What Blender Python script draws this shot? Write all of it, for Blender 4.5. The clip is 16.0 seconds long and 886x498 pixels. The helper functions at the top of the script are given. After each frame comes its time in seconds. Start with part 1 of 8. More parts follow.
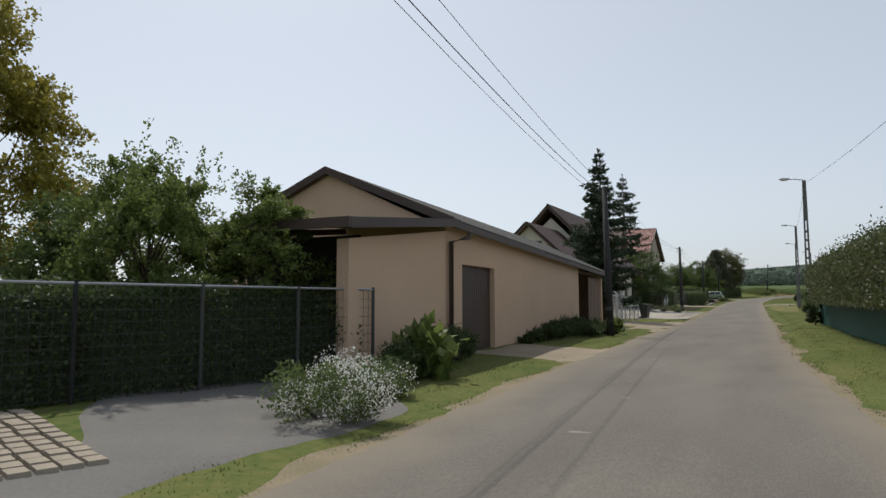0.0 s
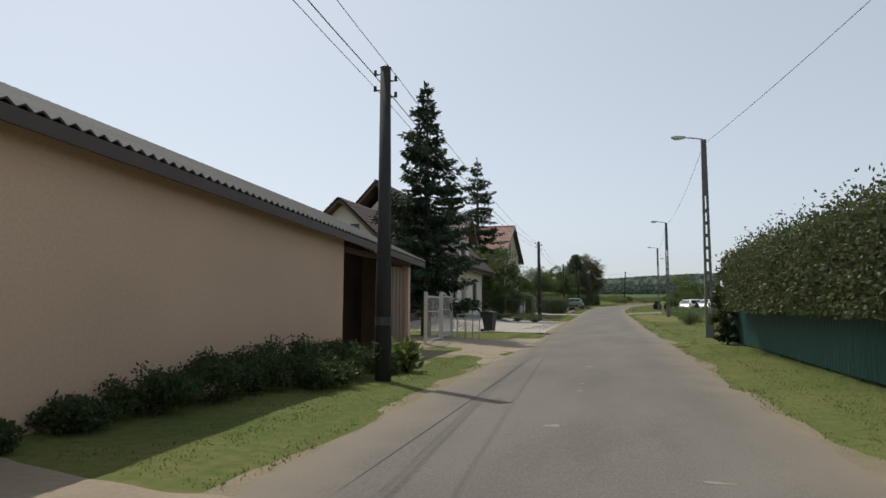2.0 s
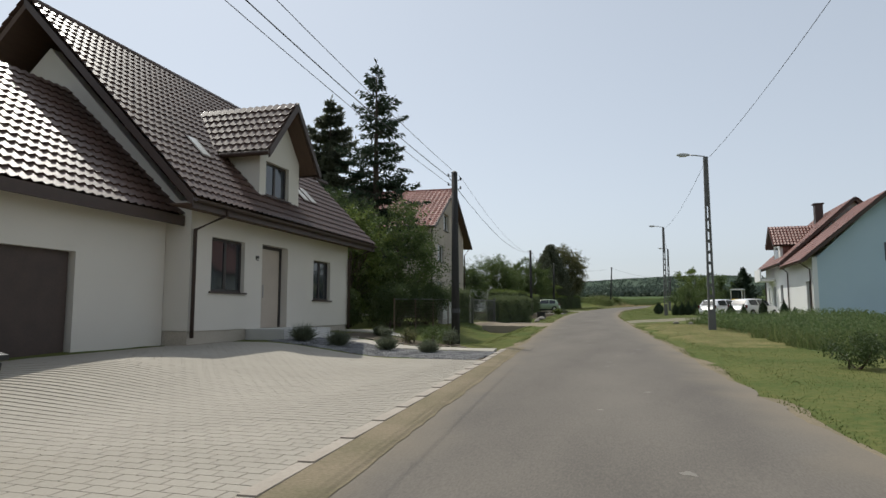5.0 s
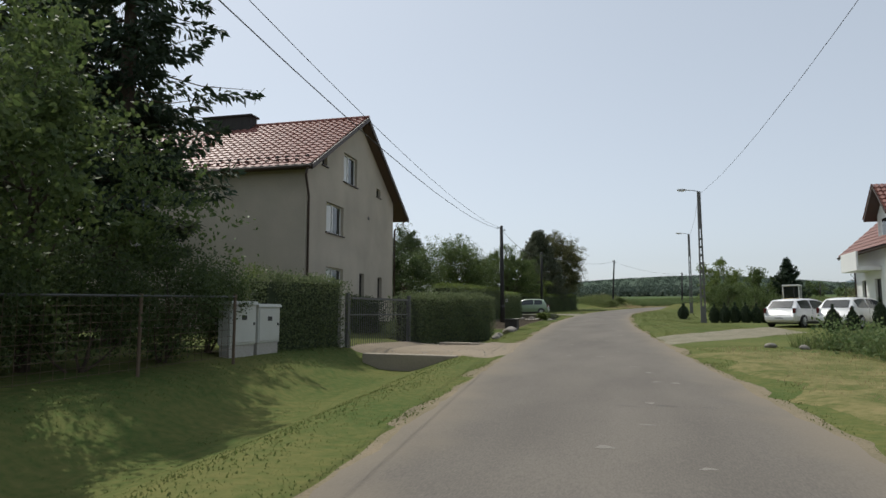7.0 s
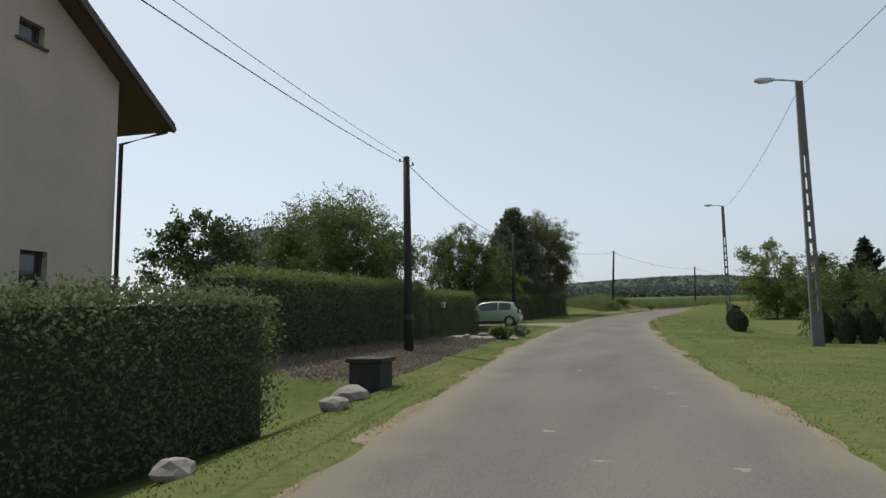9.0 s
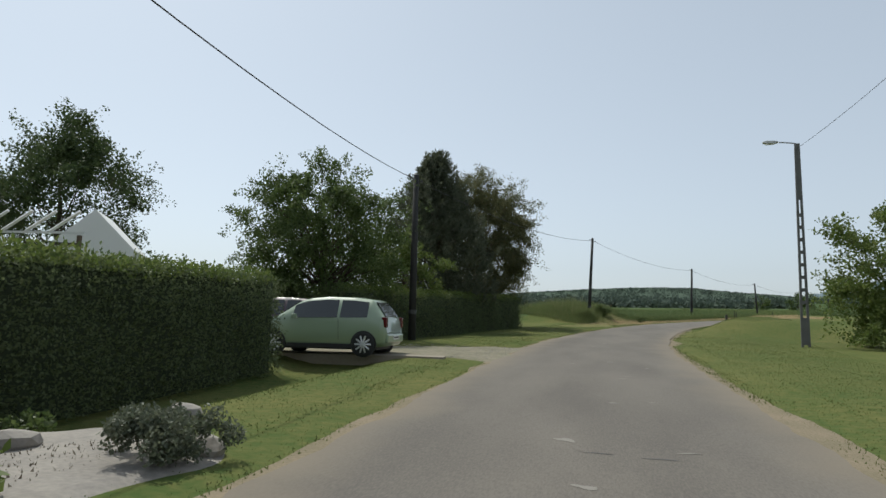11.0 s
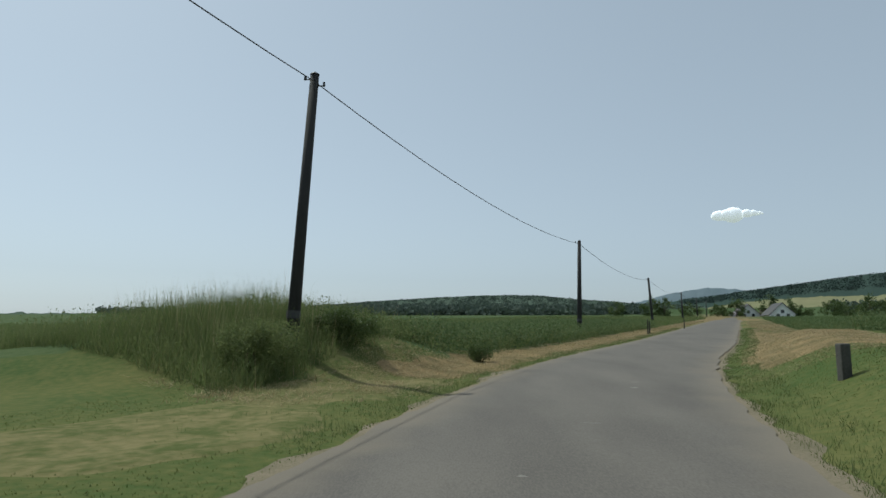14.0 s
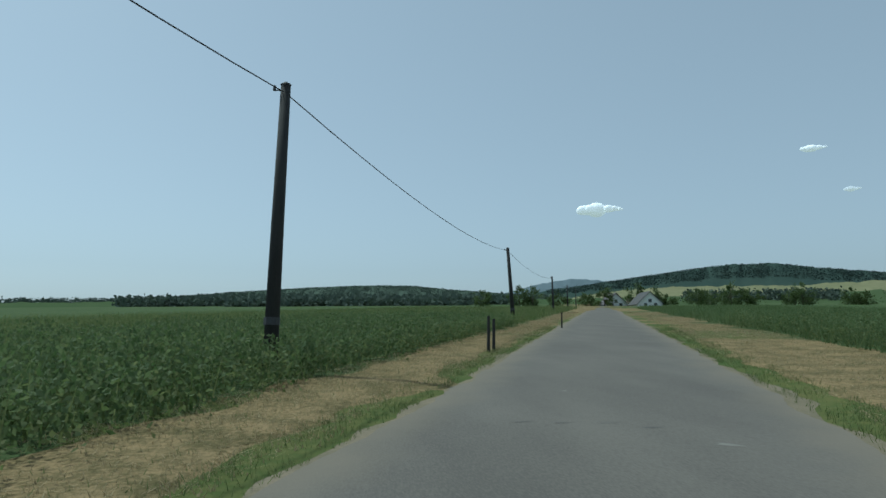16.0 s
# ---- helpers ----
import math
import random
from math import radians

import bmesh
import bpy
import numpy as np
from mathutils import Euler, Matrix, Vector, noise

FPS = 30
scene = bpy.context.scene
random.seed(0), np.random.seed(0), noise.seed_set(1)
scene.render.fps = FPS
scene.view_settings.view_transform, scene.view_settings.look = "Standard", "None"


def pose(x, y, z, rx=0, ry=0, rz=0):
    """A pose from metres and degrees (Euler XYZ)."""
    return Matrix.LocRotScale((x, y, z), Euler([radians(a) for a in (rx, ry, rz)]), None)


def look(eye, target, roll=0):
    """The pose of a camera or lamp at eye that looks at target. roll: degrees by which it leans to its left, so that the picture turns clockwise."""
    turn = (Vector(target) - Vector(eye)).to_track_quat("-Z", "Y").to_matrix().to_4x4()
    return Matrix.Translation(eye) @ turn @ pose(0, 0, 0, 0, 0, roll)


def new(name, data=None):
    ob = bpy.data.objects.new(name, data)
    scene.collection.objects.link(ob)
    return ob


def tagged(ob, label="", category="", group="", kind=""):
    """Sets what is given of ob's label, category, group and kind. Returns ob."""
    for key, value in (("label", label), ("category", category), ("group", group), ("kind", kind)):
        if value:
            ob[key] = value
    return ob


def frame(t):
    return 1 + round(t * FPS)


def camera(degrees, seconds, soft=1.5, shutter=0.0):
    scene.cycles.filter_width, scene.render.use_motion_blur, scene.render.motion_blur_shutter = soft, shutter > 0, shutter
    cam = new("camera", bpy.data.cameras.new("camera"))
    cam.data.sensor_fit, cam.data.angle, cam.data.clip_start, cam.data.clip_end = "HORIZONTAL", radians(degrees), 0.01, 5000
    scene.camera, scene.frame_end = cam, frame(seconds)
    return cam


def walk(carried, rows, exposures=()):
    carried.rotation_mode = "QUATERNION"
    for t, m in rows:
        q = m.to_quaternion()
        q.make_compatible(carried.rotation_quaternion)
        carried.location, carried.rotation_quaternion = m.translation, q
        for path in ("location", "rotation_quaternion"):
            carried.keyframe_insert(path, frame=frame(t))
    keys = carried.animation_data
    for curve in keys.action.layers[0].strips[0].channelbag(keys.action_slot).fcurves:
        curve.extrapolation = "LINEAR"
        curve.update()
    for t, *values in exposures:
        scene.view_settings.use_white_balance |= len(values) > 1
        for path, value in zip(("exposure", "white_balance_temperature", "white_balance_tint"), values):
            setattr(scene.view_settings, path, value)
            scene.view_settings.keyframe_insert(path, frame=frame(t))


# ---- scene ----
cam = camera(69.4, 16.0)
PATH = [
    (0.0, 8.914, 9.033, 1.324, 94.77, 0.14, 30.90),
    (0.5, 8.013, 12.668, 1.392, 94.74, 0.42, 26.48),
    (1.0, 7.338, 15.929, 1.335, 95.04, -0.20, 22.78),
    (1.5, 6.911, 19.449, 1.333, 95.05, -0.28, 20.41),
    (2.0, 6.428, 23.407, 1.290, 95.35, -0.26, 19.26),
    (2.5, 6.048, 27.443, 1.258, 95.55, -0.66, 19.14),
    (3.0, 5.501, 31.478, 1.273, 95.65, -0.02, 18.99),
    (3.2, 5.366, 33.353, 1.313, 95.32, 0.22, 19.38),
    (5.3, 3.386, 53.494, 1.532, 95.70, -0.03, 17.42),
    (5.5, 3.299, 55.635, 1.555, 95.64, -0.06, 17.74),
    (6.0, 2.755, 60.705, 1.560, 95.59, -0.25, 17.45),
    (6.5, 2.247, 65.612, 1.649, 95.65, -0.07, 17.31),
    (7.0, 1.698, 70.867, 1.858, 95.69, -0.02, 17.23),
    (7.5, 1.273, 76.407, 1.863, 95.65, 0.11, 17.62),
    (8.0, 1.013, 81.784, 1.856, 95.64, 0.26, 17.48),
    (8.2, 0.861, 83.858, 1.960, 95.79, 0.68, 17.49),
    (10.3, -1.202, 106.072, 2.430, 96.12, 0.08, 15.06),
    (10.5, -1.294, 108.467, 2.480, 96.16, 0.02, 14.74),
    (11.0, -1.364, 114.614, 2.551, 96.45, -0.99, 13.88),
    (11.5, -1.448, 120.565, 2.687, 96.39, -0.83, 13.37),
    (12.0, -1.213, 126.872, 2.893, 95.84, 0.21, 11.73),
    (12.5, -1.356, 133.739, 2.982, 96.91, -0.35, 9.69),
    (13.0, -0.717, 140.483, 3.112, 97.15, -0.05, 7.67),
    (13.5, 0.036, 147.152, 3.300, 96.93, 0.05, 4.59),
    (14.0, 1.207, 153.981, 3.572, 97.36, 0.05, 1.14),
    (14.5, 2.736, 160.016, 3.681, 97.61, 0.10, -1.98),
    (15.0, 4.645, 166.411, 3.892, 97.32, 0.10, -5.99),
    (15.5, 7.127, 173.044, 4.050, 96.95, 0.10, -8.21),
    (16.0, 9.566, 179.451, 4.209, 96.46, 0.61, -9.90),
]
walk(cam, [(t, pose(*p)) for t, *p in PATH],
     [(0, -0.12, 6480, 9), (6.5, -0.1, 6400, 8), (10.5, -0.1, 6310, 6), (12.5, -0.17, 6200, 3), (13.5, -0.3, 6150, 3), (14.5, -0.49, 5700, -5), (16, -0.53, 5380, -9)]
)

# ---- world, sun and exposure ----
world = bpy.data.worlds.new("world")
scene.world = world
world.use_nodes = True
sky = world.node_tree.nodes.new("ShaderNodeTexSky")
sky.sky_type = "NISHITA"
sky.sun_disc = False
SUN_DIR = Vector((-0.76, 0.65, 1.55)).normalized()
sky.sun_elevation = math.asin(SUN_DIR.z)
sky.sun_rotation = math.atan2(SUN_DIR.x, SUN_DIR.y)
sky.air_density, sky.dust_density, sky.ozone_density = 1.0, 1.4, 1.2
back = world.node_tree.nodes["Background"]
haze = world.node_tree.nodes.new("ShaderNodeHueSaturation")
haze.inputs["Saturation"].default_value = 0.43
world.node_tree.links.new(sky.outputs[0], haze.inputs["Color"])
# summer haze evens the sky out
veil = world.node_tree.nodes.new("ShaderNodeMix")
veil.data_type = "RGBA"
veil.inputs["Factor"].default_value = 0.45
veil.inputs["B"].default_value = (3.5, 4.0, 4.7, 1)
world.node_tree.links.new(haze.outputs[0], veil.inputs["A"])
world.node_tree.links.new(veil.outputs["Result"], back.inputs[0])
back.inputs[1].default_value = 0.15
sun = new("sun", bpy.data.lights.new("sun", "SUN"))
sun.data.energy, sun.data.angle, sun.data.color = 3.3, radians(0.6), (1.0, 0.95, 0.86)
sun.matrix_world = look((0, 0, 60), Vector((0, 0, 60)) - SUN_DIR)

# ---- small building helpers ----
rng = np.random.default_rng(7)


class Shape:
    """Vertices and faces of one mesh, gathered piece by piece."""

    def __init__(self):
        self.v, self.f = [], []

    def add(self, verts, faces):
        n = len(self.v)
        self.v += [tuple(p) for p in verts]
        self.f += [tuple(i + n for i in q) for q in faces]
        return self

    def box(self, x0, x1, y0, y1, z0, z1):
        return self.add([(x, y, z) for z in (z0, z1) for x, y in ((x0, y0), (x1, y0), (x1, y1), (x0, y1))],
                        [(3, 2, 1, 0), (4, 5, 6, 7), (0, 1, 5, 4), (1, 2, 6, 5), (2, 3, 7, 6), (3, 0, 4, 7)])

    def prism(self, outline, axis, lo, hi):
        """A flat outline pushed from lo to hi along an axis; its points are the other two coordinates in order."""
        def put(p, s):
            q = list(p)
            q.insert("xyz".index(axis), s)
            return q
        n = len(outline)
        faces = [tuple(range(n))[::-1], tuple(range(n, 2 * n))] + [(i, (i + 1) % n, n + (i + 1) % n, n + i) for i in range(n)]
        return self.add([put(p, lo) for p in outline] + [put(p, hi) for p in outline], faces)

    def tube(self, points, radii, n=8):
        """A round bar along points; radii is one number or one for each point."""
        pts = [Vector(p) for p in points]
        if not hasattr(radii, "__len__"):
            radii = [radii] * len(pts)
        base = len(self.v)
        for i, p in enumerate(pts):
            way = (pts[min(i + 1, len(pts) - 1)] - pts[max(i - 1, 0)]).normalized()
            side = way.cross((0, 0, 1) if abs(way.z) < 0.9 else (1, 0, 0)).normalized()
            up = side.cross(way)
            for k in range(n):
                a = 2 * math.pi * k / n
                self.v.append(tuple(p + (side * math.cos(a) + up * math.sin(a)) * radii[i]))
        for i in range(len(pts) - 1):
            for k in range(n):
                a, b = base + i * n + k, base + i * n + (k + 1) % n
                self.f.append((a, b, b + n, a + n))
        self.f.append(tuple(base + k for k in range(n))[::-1])
        self.f.append(tuple(base + (len(pts) - 1) * n + k for k in range(n)))
        return self

    def weld(self):
        """Joins corners that coincide."""
        seen, to, v = {}, [], []
        for p in self.v:
            q = tuple(round(c, 4) for c in p)
            if q not in seen:
                seen[q] = len(v)
                v.append(p)
            to.append(seen[q])
        self.v, self.f = v, [tuple(to[i] for i in q) for q in self.f]
        return self

    def slab(self, quad, thick):
        """A four-cornered sheet with thickness below it."""
        a, b, c, d = [Vector(p) for p in quad]
        up = (b - a).cross(d - a).normalized() * thick
        return self.add([a, b, c, d, a - up, b - up, c - up, d - up],
                        [(0, 1, 2, 3), (7, 6, 5, 4), (0, 4, 5, 1), (1, 5, 6, 2), (2, 6, 7, 3), (3, 7, 4, 0)])


def part(name, shape, material, parent=None, label="", smooth=False, bevel=0.0):
    """One mesh object; under parent it is a part, in the parent's own coordinates."""
    me = bpy.data.meshes.new(name)
    me.from_pydata(shape.v, [], shape.f)
    me.materials.append(material)
    if smooth:
        me.polygons.foreach_set("use_smooth", [True] * len(me.polygons))
    ob = new(name, me)
    if parent:
        ob.parent = parent
    if label:
        ob["label"] = label
    if bevel:
        m = ob.modifiers.new("bevel", "BEVEL")
        m.width, m.segments, m.limit_method = bevel, 2, "ANGLE"
    return ob


def root(name, m, label, category, group="", kind=""):
    ob = new(name)
    ob.empty_display_size = 0.2
    ob.matrix_world = m
    return tagged(ob, label, category, group, kind)


# ---- materials ----
def mat(name, base, other=None, rough=0.85, scale=1.5, fine=18.0, bump=0.3, metal=0.0, blend=0.5, spec=0.4, stretch=(1, 1, 1), depth=0.01):
    """A surface of two tones mixed by coarse stains and fine grain, with relief."""
    m = bpy.data.materials.new(name)
    m.use_nodes = True
    t, n = m.node_tree, m.node_tree.nodes
    p = n["Principled BSDF"]
    co = n.new("ShaderNodeTexCoord")
    mp = n.new("ShaderNodeMapping")
    mp.inputs["Scale"].default_value = stretch
    t.links.new(co.outputs["Object"], mp.inputs[0])
    big, small = n.new("ShaderNodeTexNoise"), n.new("ShaderNodeTexNoise")
    for q, s, det in ((big, scale, 4.0), (small, fine, 6.0)):
        q.inputs["Scale"].default_value, q.inputs["Detail"].default_value = s, det
        t.links.new(mp.outputs[0], q.inputs["Vector"])
    add = n.new("ShaderNodeMath")
    add.operation = "ADD"
    t.links.new(big.outputs["Fac"], add.inputs[0])
    t.links.new(small.outputs["Fac"], add.inputs[1])
    ramp = n.new("ShaderNodeMapRange")
    ramp.inputs["From Min"].default_value, ramp.inputs["From Max"].default_value = 1.0 - blend * 0.6, 1.0 + blend * 0.6
    t.links.new(add.outputs[0], ramp.inputs["Value"])
    mix = n.new("ShaderNodeMix")
    mix.data_type = "RGBA"
    other = other or [c * 0.75 for c in base]
    mix.inputs["A"].default_value, mix.inputs["B"].default_value = (*base, 1), (*other, 1)
    t.links.new(ramp.outputs[0], mix.inputs["Factor"])
    t.links.new(mix.outputs["Result"], p.inputs["Base Color"])
    p.inputs["Roughness"].default_value, p.inputs["Metallic"].default_value = rough, metal
    p.inputs["Specular IOR Level"].default_value = spec
    if bump:
        b = n.new("ShaderNodeBump")
        b.inputs["Strength"].default_value, b.inputs["Distance"].default_value = bump, depth
        t.links.new(small.outputs["Fac"], b.inputs["Height"])
        t.links.new(b.outputs[0], p.inputs["Normal"])
    return m


def leaf_mat(name, base, other, through_light=0.35, rough=0.55):
    """Leaves: each one its own tone, letting some light through."""
    m = bpy.data.materials.new(name)
    m.use_nodes = True
    t, n = m.node_tree, m.node_tree.nodes
    p, out = n["Principled BSDF"], n["Material Output"]
    geo = n.new("ShaderNodeNewGeometry")
    mix = n.new("ShaderNodeMix")
    mix.data_type = "RGBA"
    mix.inputs["A"].default_value, mix.inputs["B"].default_value = (*base, 1), (*other, 1)
    t.links.new(geo.outputs["Random Per Island"], mix.inputs["Factor"])
    t.links.new(mix.outputs["Result"], p.inputs["Base Color"])
    p.inputs["Roughness"].default_value = rough
    p.inputs["Specular IOR Level"].default_value = 0.35
    tr = n.new("ShaderNodeBsdfTranslucent")
    t.links.new(mix.outputs["Result"], tr.inputs["Color"])
    ms = n.new("ShaderNodeMixShader")
    ms.inputs[0].default_value = through_light
    t.links.new(p.outputs[0], ms.inputs[1])
    t.links.new(tr.outputs[0], ms.inputs[2])
    t.links.new(ms.outputs[0], out.inputs[0])
    return m


def plain(name, base, rough=0.4, metal=0.0, spec=0.5):
    m = bpy.data.materials.new(name)
    m.use_nodes = True
    p = m.node_tree.nodes["Principled BSDF"]
    p.inputs["Base Color"].default_value = (*base, 1)
    p.inputs["Roughness"].default_value, p.inputs["Metallic"].default_value = rough, metal
    p.inputs["Specular IOR Level"].default_value = spec
    return m


ASPHALT = mat("asphalt", (0.120, 0.107, 0.093), (0.178, 0.159, 0.134), 0.9, 0.8, 60, 0.5, blend=0.42, depth=0.006, stretch=(1, 0.3, 1), spec=0.2)


def dust_edges(m, dust):
    """Blown dust that thickens towards both edges of the road, and paler wheel tracks."""
    t, n = m.node_tree, m.node_tree.nodes
    p = n["Principled BSDF"]
    uv = n.new("ShaderNodeUVMap")
    uv.uv_map = "across"
    sep = n.new("ShaderNodeSeparateXYZ")
    t.links.new(uv.outputs[0], sep.inputs[0])
    co = n.new("ShaderNodeTexCoord")
    nz = n.new("ShaderNodeTexNoise")
    nz.inputs["Scale"].default_value, nz.inputs["Detail"].default_value = 0.9, 5.0
    t.links.new(co.outputs["Object"], nz.inputs["Vector"])

    def calc(op, a, b):
        q = n.new("ShaderNodeMath")
        q.operation = op
        for k, v in enumerate((a, b)):
            if hasattr(v, "node"):
                t.links.new(v, q.inputs[k])
            else:
                q.inputs[k].default_value = v
        return q.outputs[0]
    edge = calc("ABSOLUTE", sep.outputs["X"], 0.0)
    ragged = calc("ADD", edge, calc("MULTIPLY", calc("SUBTRACT", nz.outputs["Fac"], 0.5), 0.5))
    ramp = n.new("ShaderNodeMapRange")
    ramp.interpolation_type = "SMOOTHSTEP"
    ramp.inputs["From Min"].default_value, ramp.inputs["From Max"].default_value, ramp.inputs["To Max"].default_value = 0.62, 1.08, 0.85
    t.links.new(ragged, ramp.inputs["Value"])
    src = p.inputs["Base Color"].links[0].from_socket
    mix = n.new("ShaderNodeMix")
    mix.data_type = "RGBA"
    t.links.new(ramp.outputs[0], mix.inputs["Factor"])
    t.links.new(src, mix.inputs["A"])
    mix.inputs["B"].default_value = (*dust, 1)
    t.links.new(mix.outputs["Result"], p.inputs["Base Color"])


dust_edges(ASPHALT, (0.215, 0.182, 0.138))
SAND = mat("sandy_shoulder", (0.27, 0.22, 0.155), (0.17, 0.15, 0.095), 0.95, 1.2, 30, 0.6, depth=0.02, spec=0.05)
LAWN = mat("lawn", (0.066, 0.100, 0.029), (0.150, 0.146, 0.052), 0.95, 0.3, 7, 0.8, depth=0.03, spec=0.05)
DRYGRASS = mat("dry_grass", (0.300, 0.218, 0.112), (0.135, 0.112, 0.052), 0.95, 1.6, 14, 1.0, depth=0.05, spec=0.05, blend=0.3)
VERGEDRY = mat("patchy_dry_verge", (0.215, 0.185, 0.085), (0.095, 0.112, 0.036), 0.95, 1.1, 6, 0.9, depth=0.04, spec=0.05, blend=0.35)
SOIL = mat("soil", (0.16, 0.13, 0.10), (0.10, 0.085, 0.065), 0.95, 1.0, 16, 1.0, depth=0.04, spec=0.05)
FIELD = mat("green_field", (0.058, 0.092, 0.034), (0.100, 0.128, 0.052), 0.95, 0.08, 5, 0.8, depth=0.08, spec=0.05)
CONCRETE = mat("concrete", (0.42, 0.40, 0.37), (0.33, 0.31, 0.28), 0.9, 1.0, 25, 0.3)
PAVER = mat("paver", (0.45, 0.41, 0.35), (0.37, 0.34, 0.29), 0.88, 0.7, 22, 0.3)
GRAVEL = mat("grey_gravel", (0.33, 0.325, 0.32), (0.075, 0.075, 0.08), 0.9, 3, 30, 1.0, depth=0.03)
PINK = mat("peach_plaster", (0.68, 0.48, 0.335), (0.54, 0.385, 0.27), 0.92, 0.45, 22, 0.25, blend=0.6)
BROWNPLASTER = mat("brown_plaster", (0.42, 0.31, 0.24), (0.32, 0.235, 0.18), 0.92, 0.8, 25, 0.3)
WHITEWALL = mat("offwhite_plaster", (0.70, 0.65, 0.57), (0.64, 0.59, 0.52), 0.92, 0.4, 40, 0.15)
GREYWALL = mat("grey_beige_plaster", (0.52, 0.455, 0.37), (0.35, 0.31, 0.255), 0.92, 0.5, 30, 0.3, blend=0.5)
PUREWHITE = mat("white_plaster", (0.80, 0.80, 0.78), (0.74, 0.74, 0.72), 0.9, 0.5, 30, 0.1)
BLUEWALL = mat("pale_blue_plaster", (0.50, 0.62, 0.68), (0.46, 0.58, 0.64), 0.9, 0.5, 30, 0.1)
BROWNMETAL = mat("brown_metal", (0.078, 0.052, 0.042), (0.058, 0.040, 0.033), 0.55, 3, 40, 0.1)
SOFFIT = mat("brown_boards", (0.12, 0.075, 0.05), (0.09, 0.055, 0.04), 0.7, 2, 30, 0.3, stretch=(1, 8, 1))
REDTILE = mat("red_brown_tile", (0.112, 0.066, 0.050), (0.076, 0.048, 0.038), 0.36, 1.0, 25, 0.15, spec=0.5)
PINKTILE = mat("weathered_red_tile", (0.30, 0.125, 0.10), (0.24, 0.105, 0.085), 0.5, 1.0, 25, 0.2)
REDMETAL = mat("red_metal_tile", (0.22, 0.085, 0.062), (0.17, 0.068, 0.050), 0.35, 1.0, 25, 0.1)
ETERNIT = mat("grey_corrugated_sheet", (0.115, 0.112, 0.108), (0.07, 0.067, 0.063), 0.85, 1.5, 20, 0.4)
GLASS = plain("window_glass", (0.03, 0.035, 0.04), 0.06, 0.0, 0.8)
FRAME = mat("dark_brown_frame", (0.052, 0.042, 0.037), None, 0.5, 4, 40, 0.1)
WHITEFRAME = mat("white_plastic_frame", (0.75, 0.75, 0.73), (0.68, 0.68, 0.66), 0.45, 4, 40, 0.05)
DARKWOOD = mat("dark_tarred_wood", (0.046, 0.044, 0.042), (0.026, 0.025, 0.024), 0.85, 2, 20, 0.6, stretch=(6, 6, 0.6))
WOOD = mat("weathered_boards", (0.15, 0.105, 0.075), (0.10, 0.07, 0.05), 0.85, 2, 18, 0.5, stretch=(5, 5, 0.6))
POLECON = mat("pole_concrete", (0.17, 0.168, 0.162), (0.12, 0.117, 0.112), 0.92, 2, 25, 0.4)
STEEL = mat("galvanised_steel", (0.45, 0.45, 0.46), (0.36, 0.36, 0.37), 0.45, 3, 40, 0.05, metal=0.8)
DARKSTEEL = mat("dark_steel", (0.06, 0.06, 0.06), (0.045, 0.045, 0.045), 0.5, 3, 40, 0.1)
BLACKPLASTIC = mat("black_plastic", (0.022, 0.022, 0.024), (0.03, 0.03, 0.03), 0.5, 5, 60, 0.1)
CABLE = plain("cable", (0.02, 0.02, 0.022), 0.6)
GREENSHEET = mat("green_fence_sheet", (0.016, 0.074, 0.062), (0.011, 0.056, 0.048), 0.6, 0.8, 30, 0.15)
GREYBOX = mat("pale_grey_cabinet", (0.50, 0.50, 0.47), (0.44, 0.44, 0.41), 0.6, 2, 40, 0.05)
BARK = mat("bark", (0.10, 0.075, 0.055), (0.06, 0.045, 0.035), 0.95, 3, 18, 1.0, stretch=(4, 4, 0.8), depth=0.03)
STONE = mat("field_stone", (0.32, 0.29, 0.25), (0.22, 0.20, 0.18), 0.9, 2.5, 20, 0.6)
LEAF_MID = leaf_mat("leaf_mid_green", (0.068, 0.105, 0.032), (0.132, 0.172, 0.058), 0.46)
LEAF_DARK = leaf_mat("leaf_dark_green", (0.044, 0.070, 0.025), (0.088, 0.118, 0.042), 0.42)
LEAF_LIGHT = leaf_mat("leaf_light_green", (0.100, 0.150, 0.034), (0.185, 0.220, 0.066), 0.48)
LEAF_YELLOW = leaf_mat("leaf_yellow_green", (0.20, 0.19, 0.03), (0.32, 0.27, 0.05), 0.45)
LEAF_RED = leaf_mat("leaf_brown_green", (0.085, 0.102, 0.042), (0.165, 0.152, 0.072), 0.5)
NEEDLE = leaf_mat("spruce_needles", (0.024, 0.044, 0.024), (0.050, 0.074, 0.038), 0.18, 0.7)
NEEDLE_PINE = leaf_mat("pine_needles", (0.075, 0.090, 0.056), (0.140, 0.150, 0.098), 0.4, 0.7)
LEAF_HEDGE = leaf_mat("hedge_leaf", (0.105, 0.135, 0.062), (0.165, 0.195, 0.095), 0.5, 0.75)
GRASS_BLADE = leaf_mat("grass_blade", (0.106, 0.150, 0.044), (0.185, 0.192, 0.072), 0.45, 0.8)
TALL_BLADE = leaf_mat("tall_grass_blade", (0.104, 0.152, 0.048), (0.205, 0.225, 0.095), 0.55, 0.8)
STRAW_BLADE = leaf_mat("straw_blade", (0.31, 0.245, 0.135), (0.47, 0.385, 0.225), 0.35, 0.9)
CROP_LEAF = leaf_mat("crop_leaf", (0.088, 0.138, 0.046), (0.175, 0.220, 0.095), 0.45, 0.8)
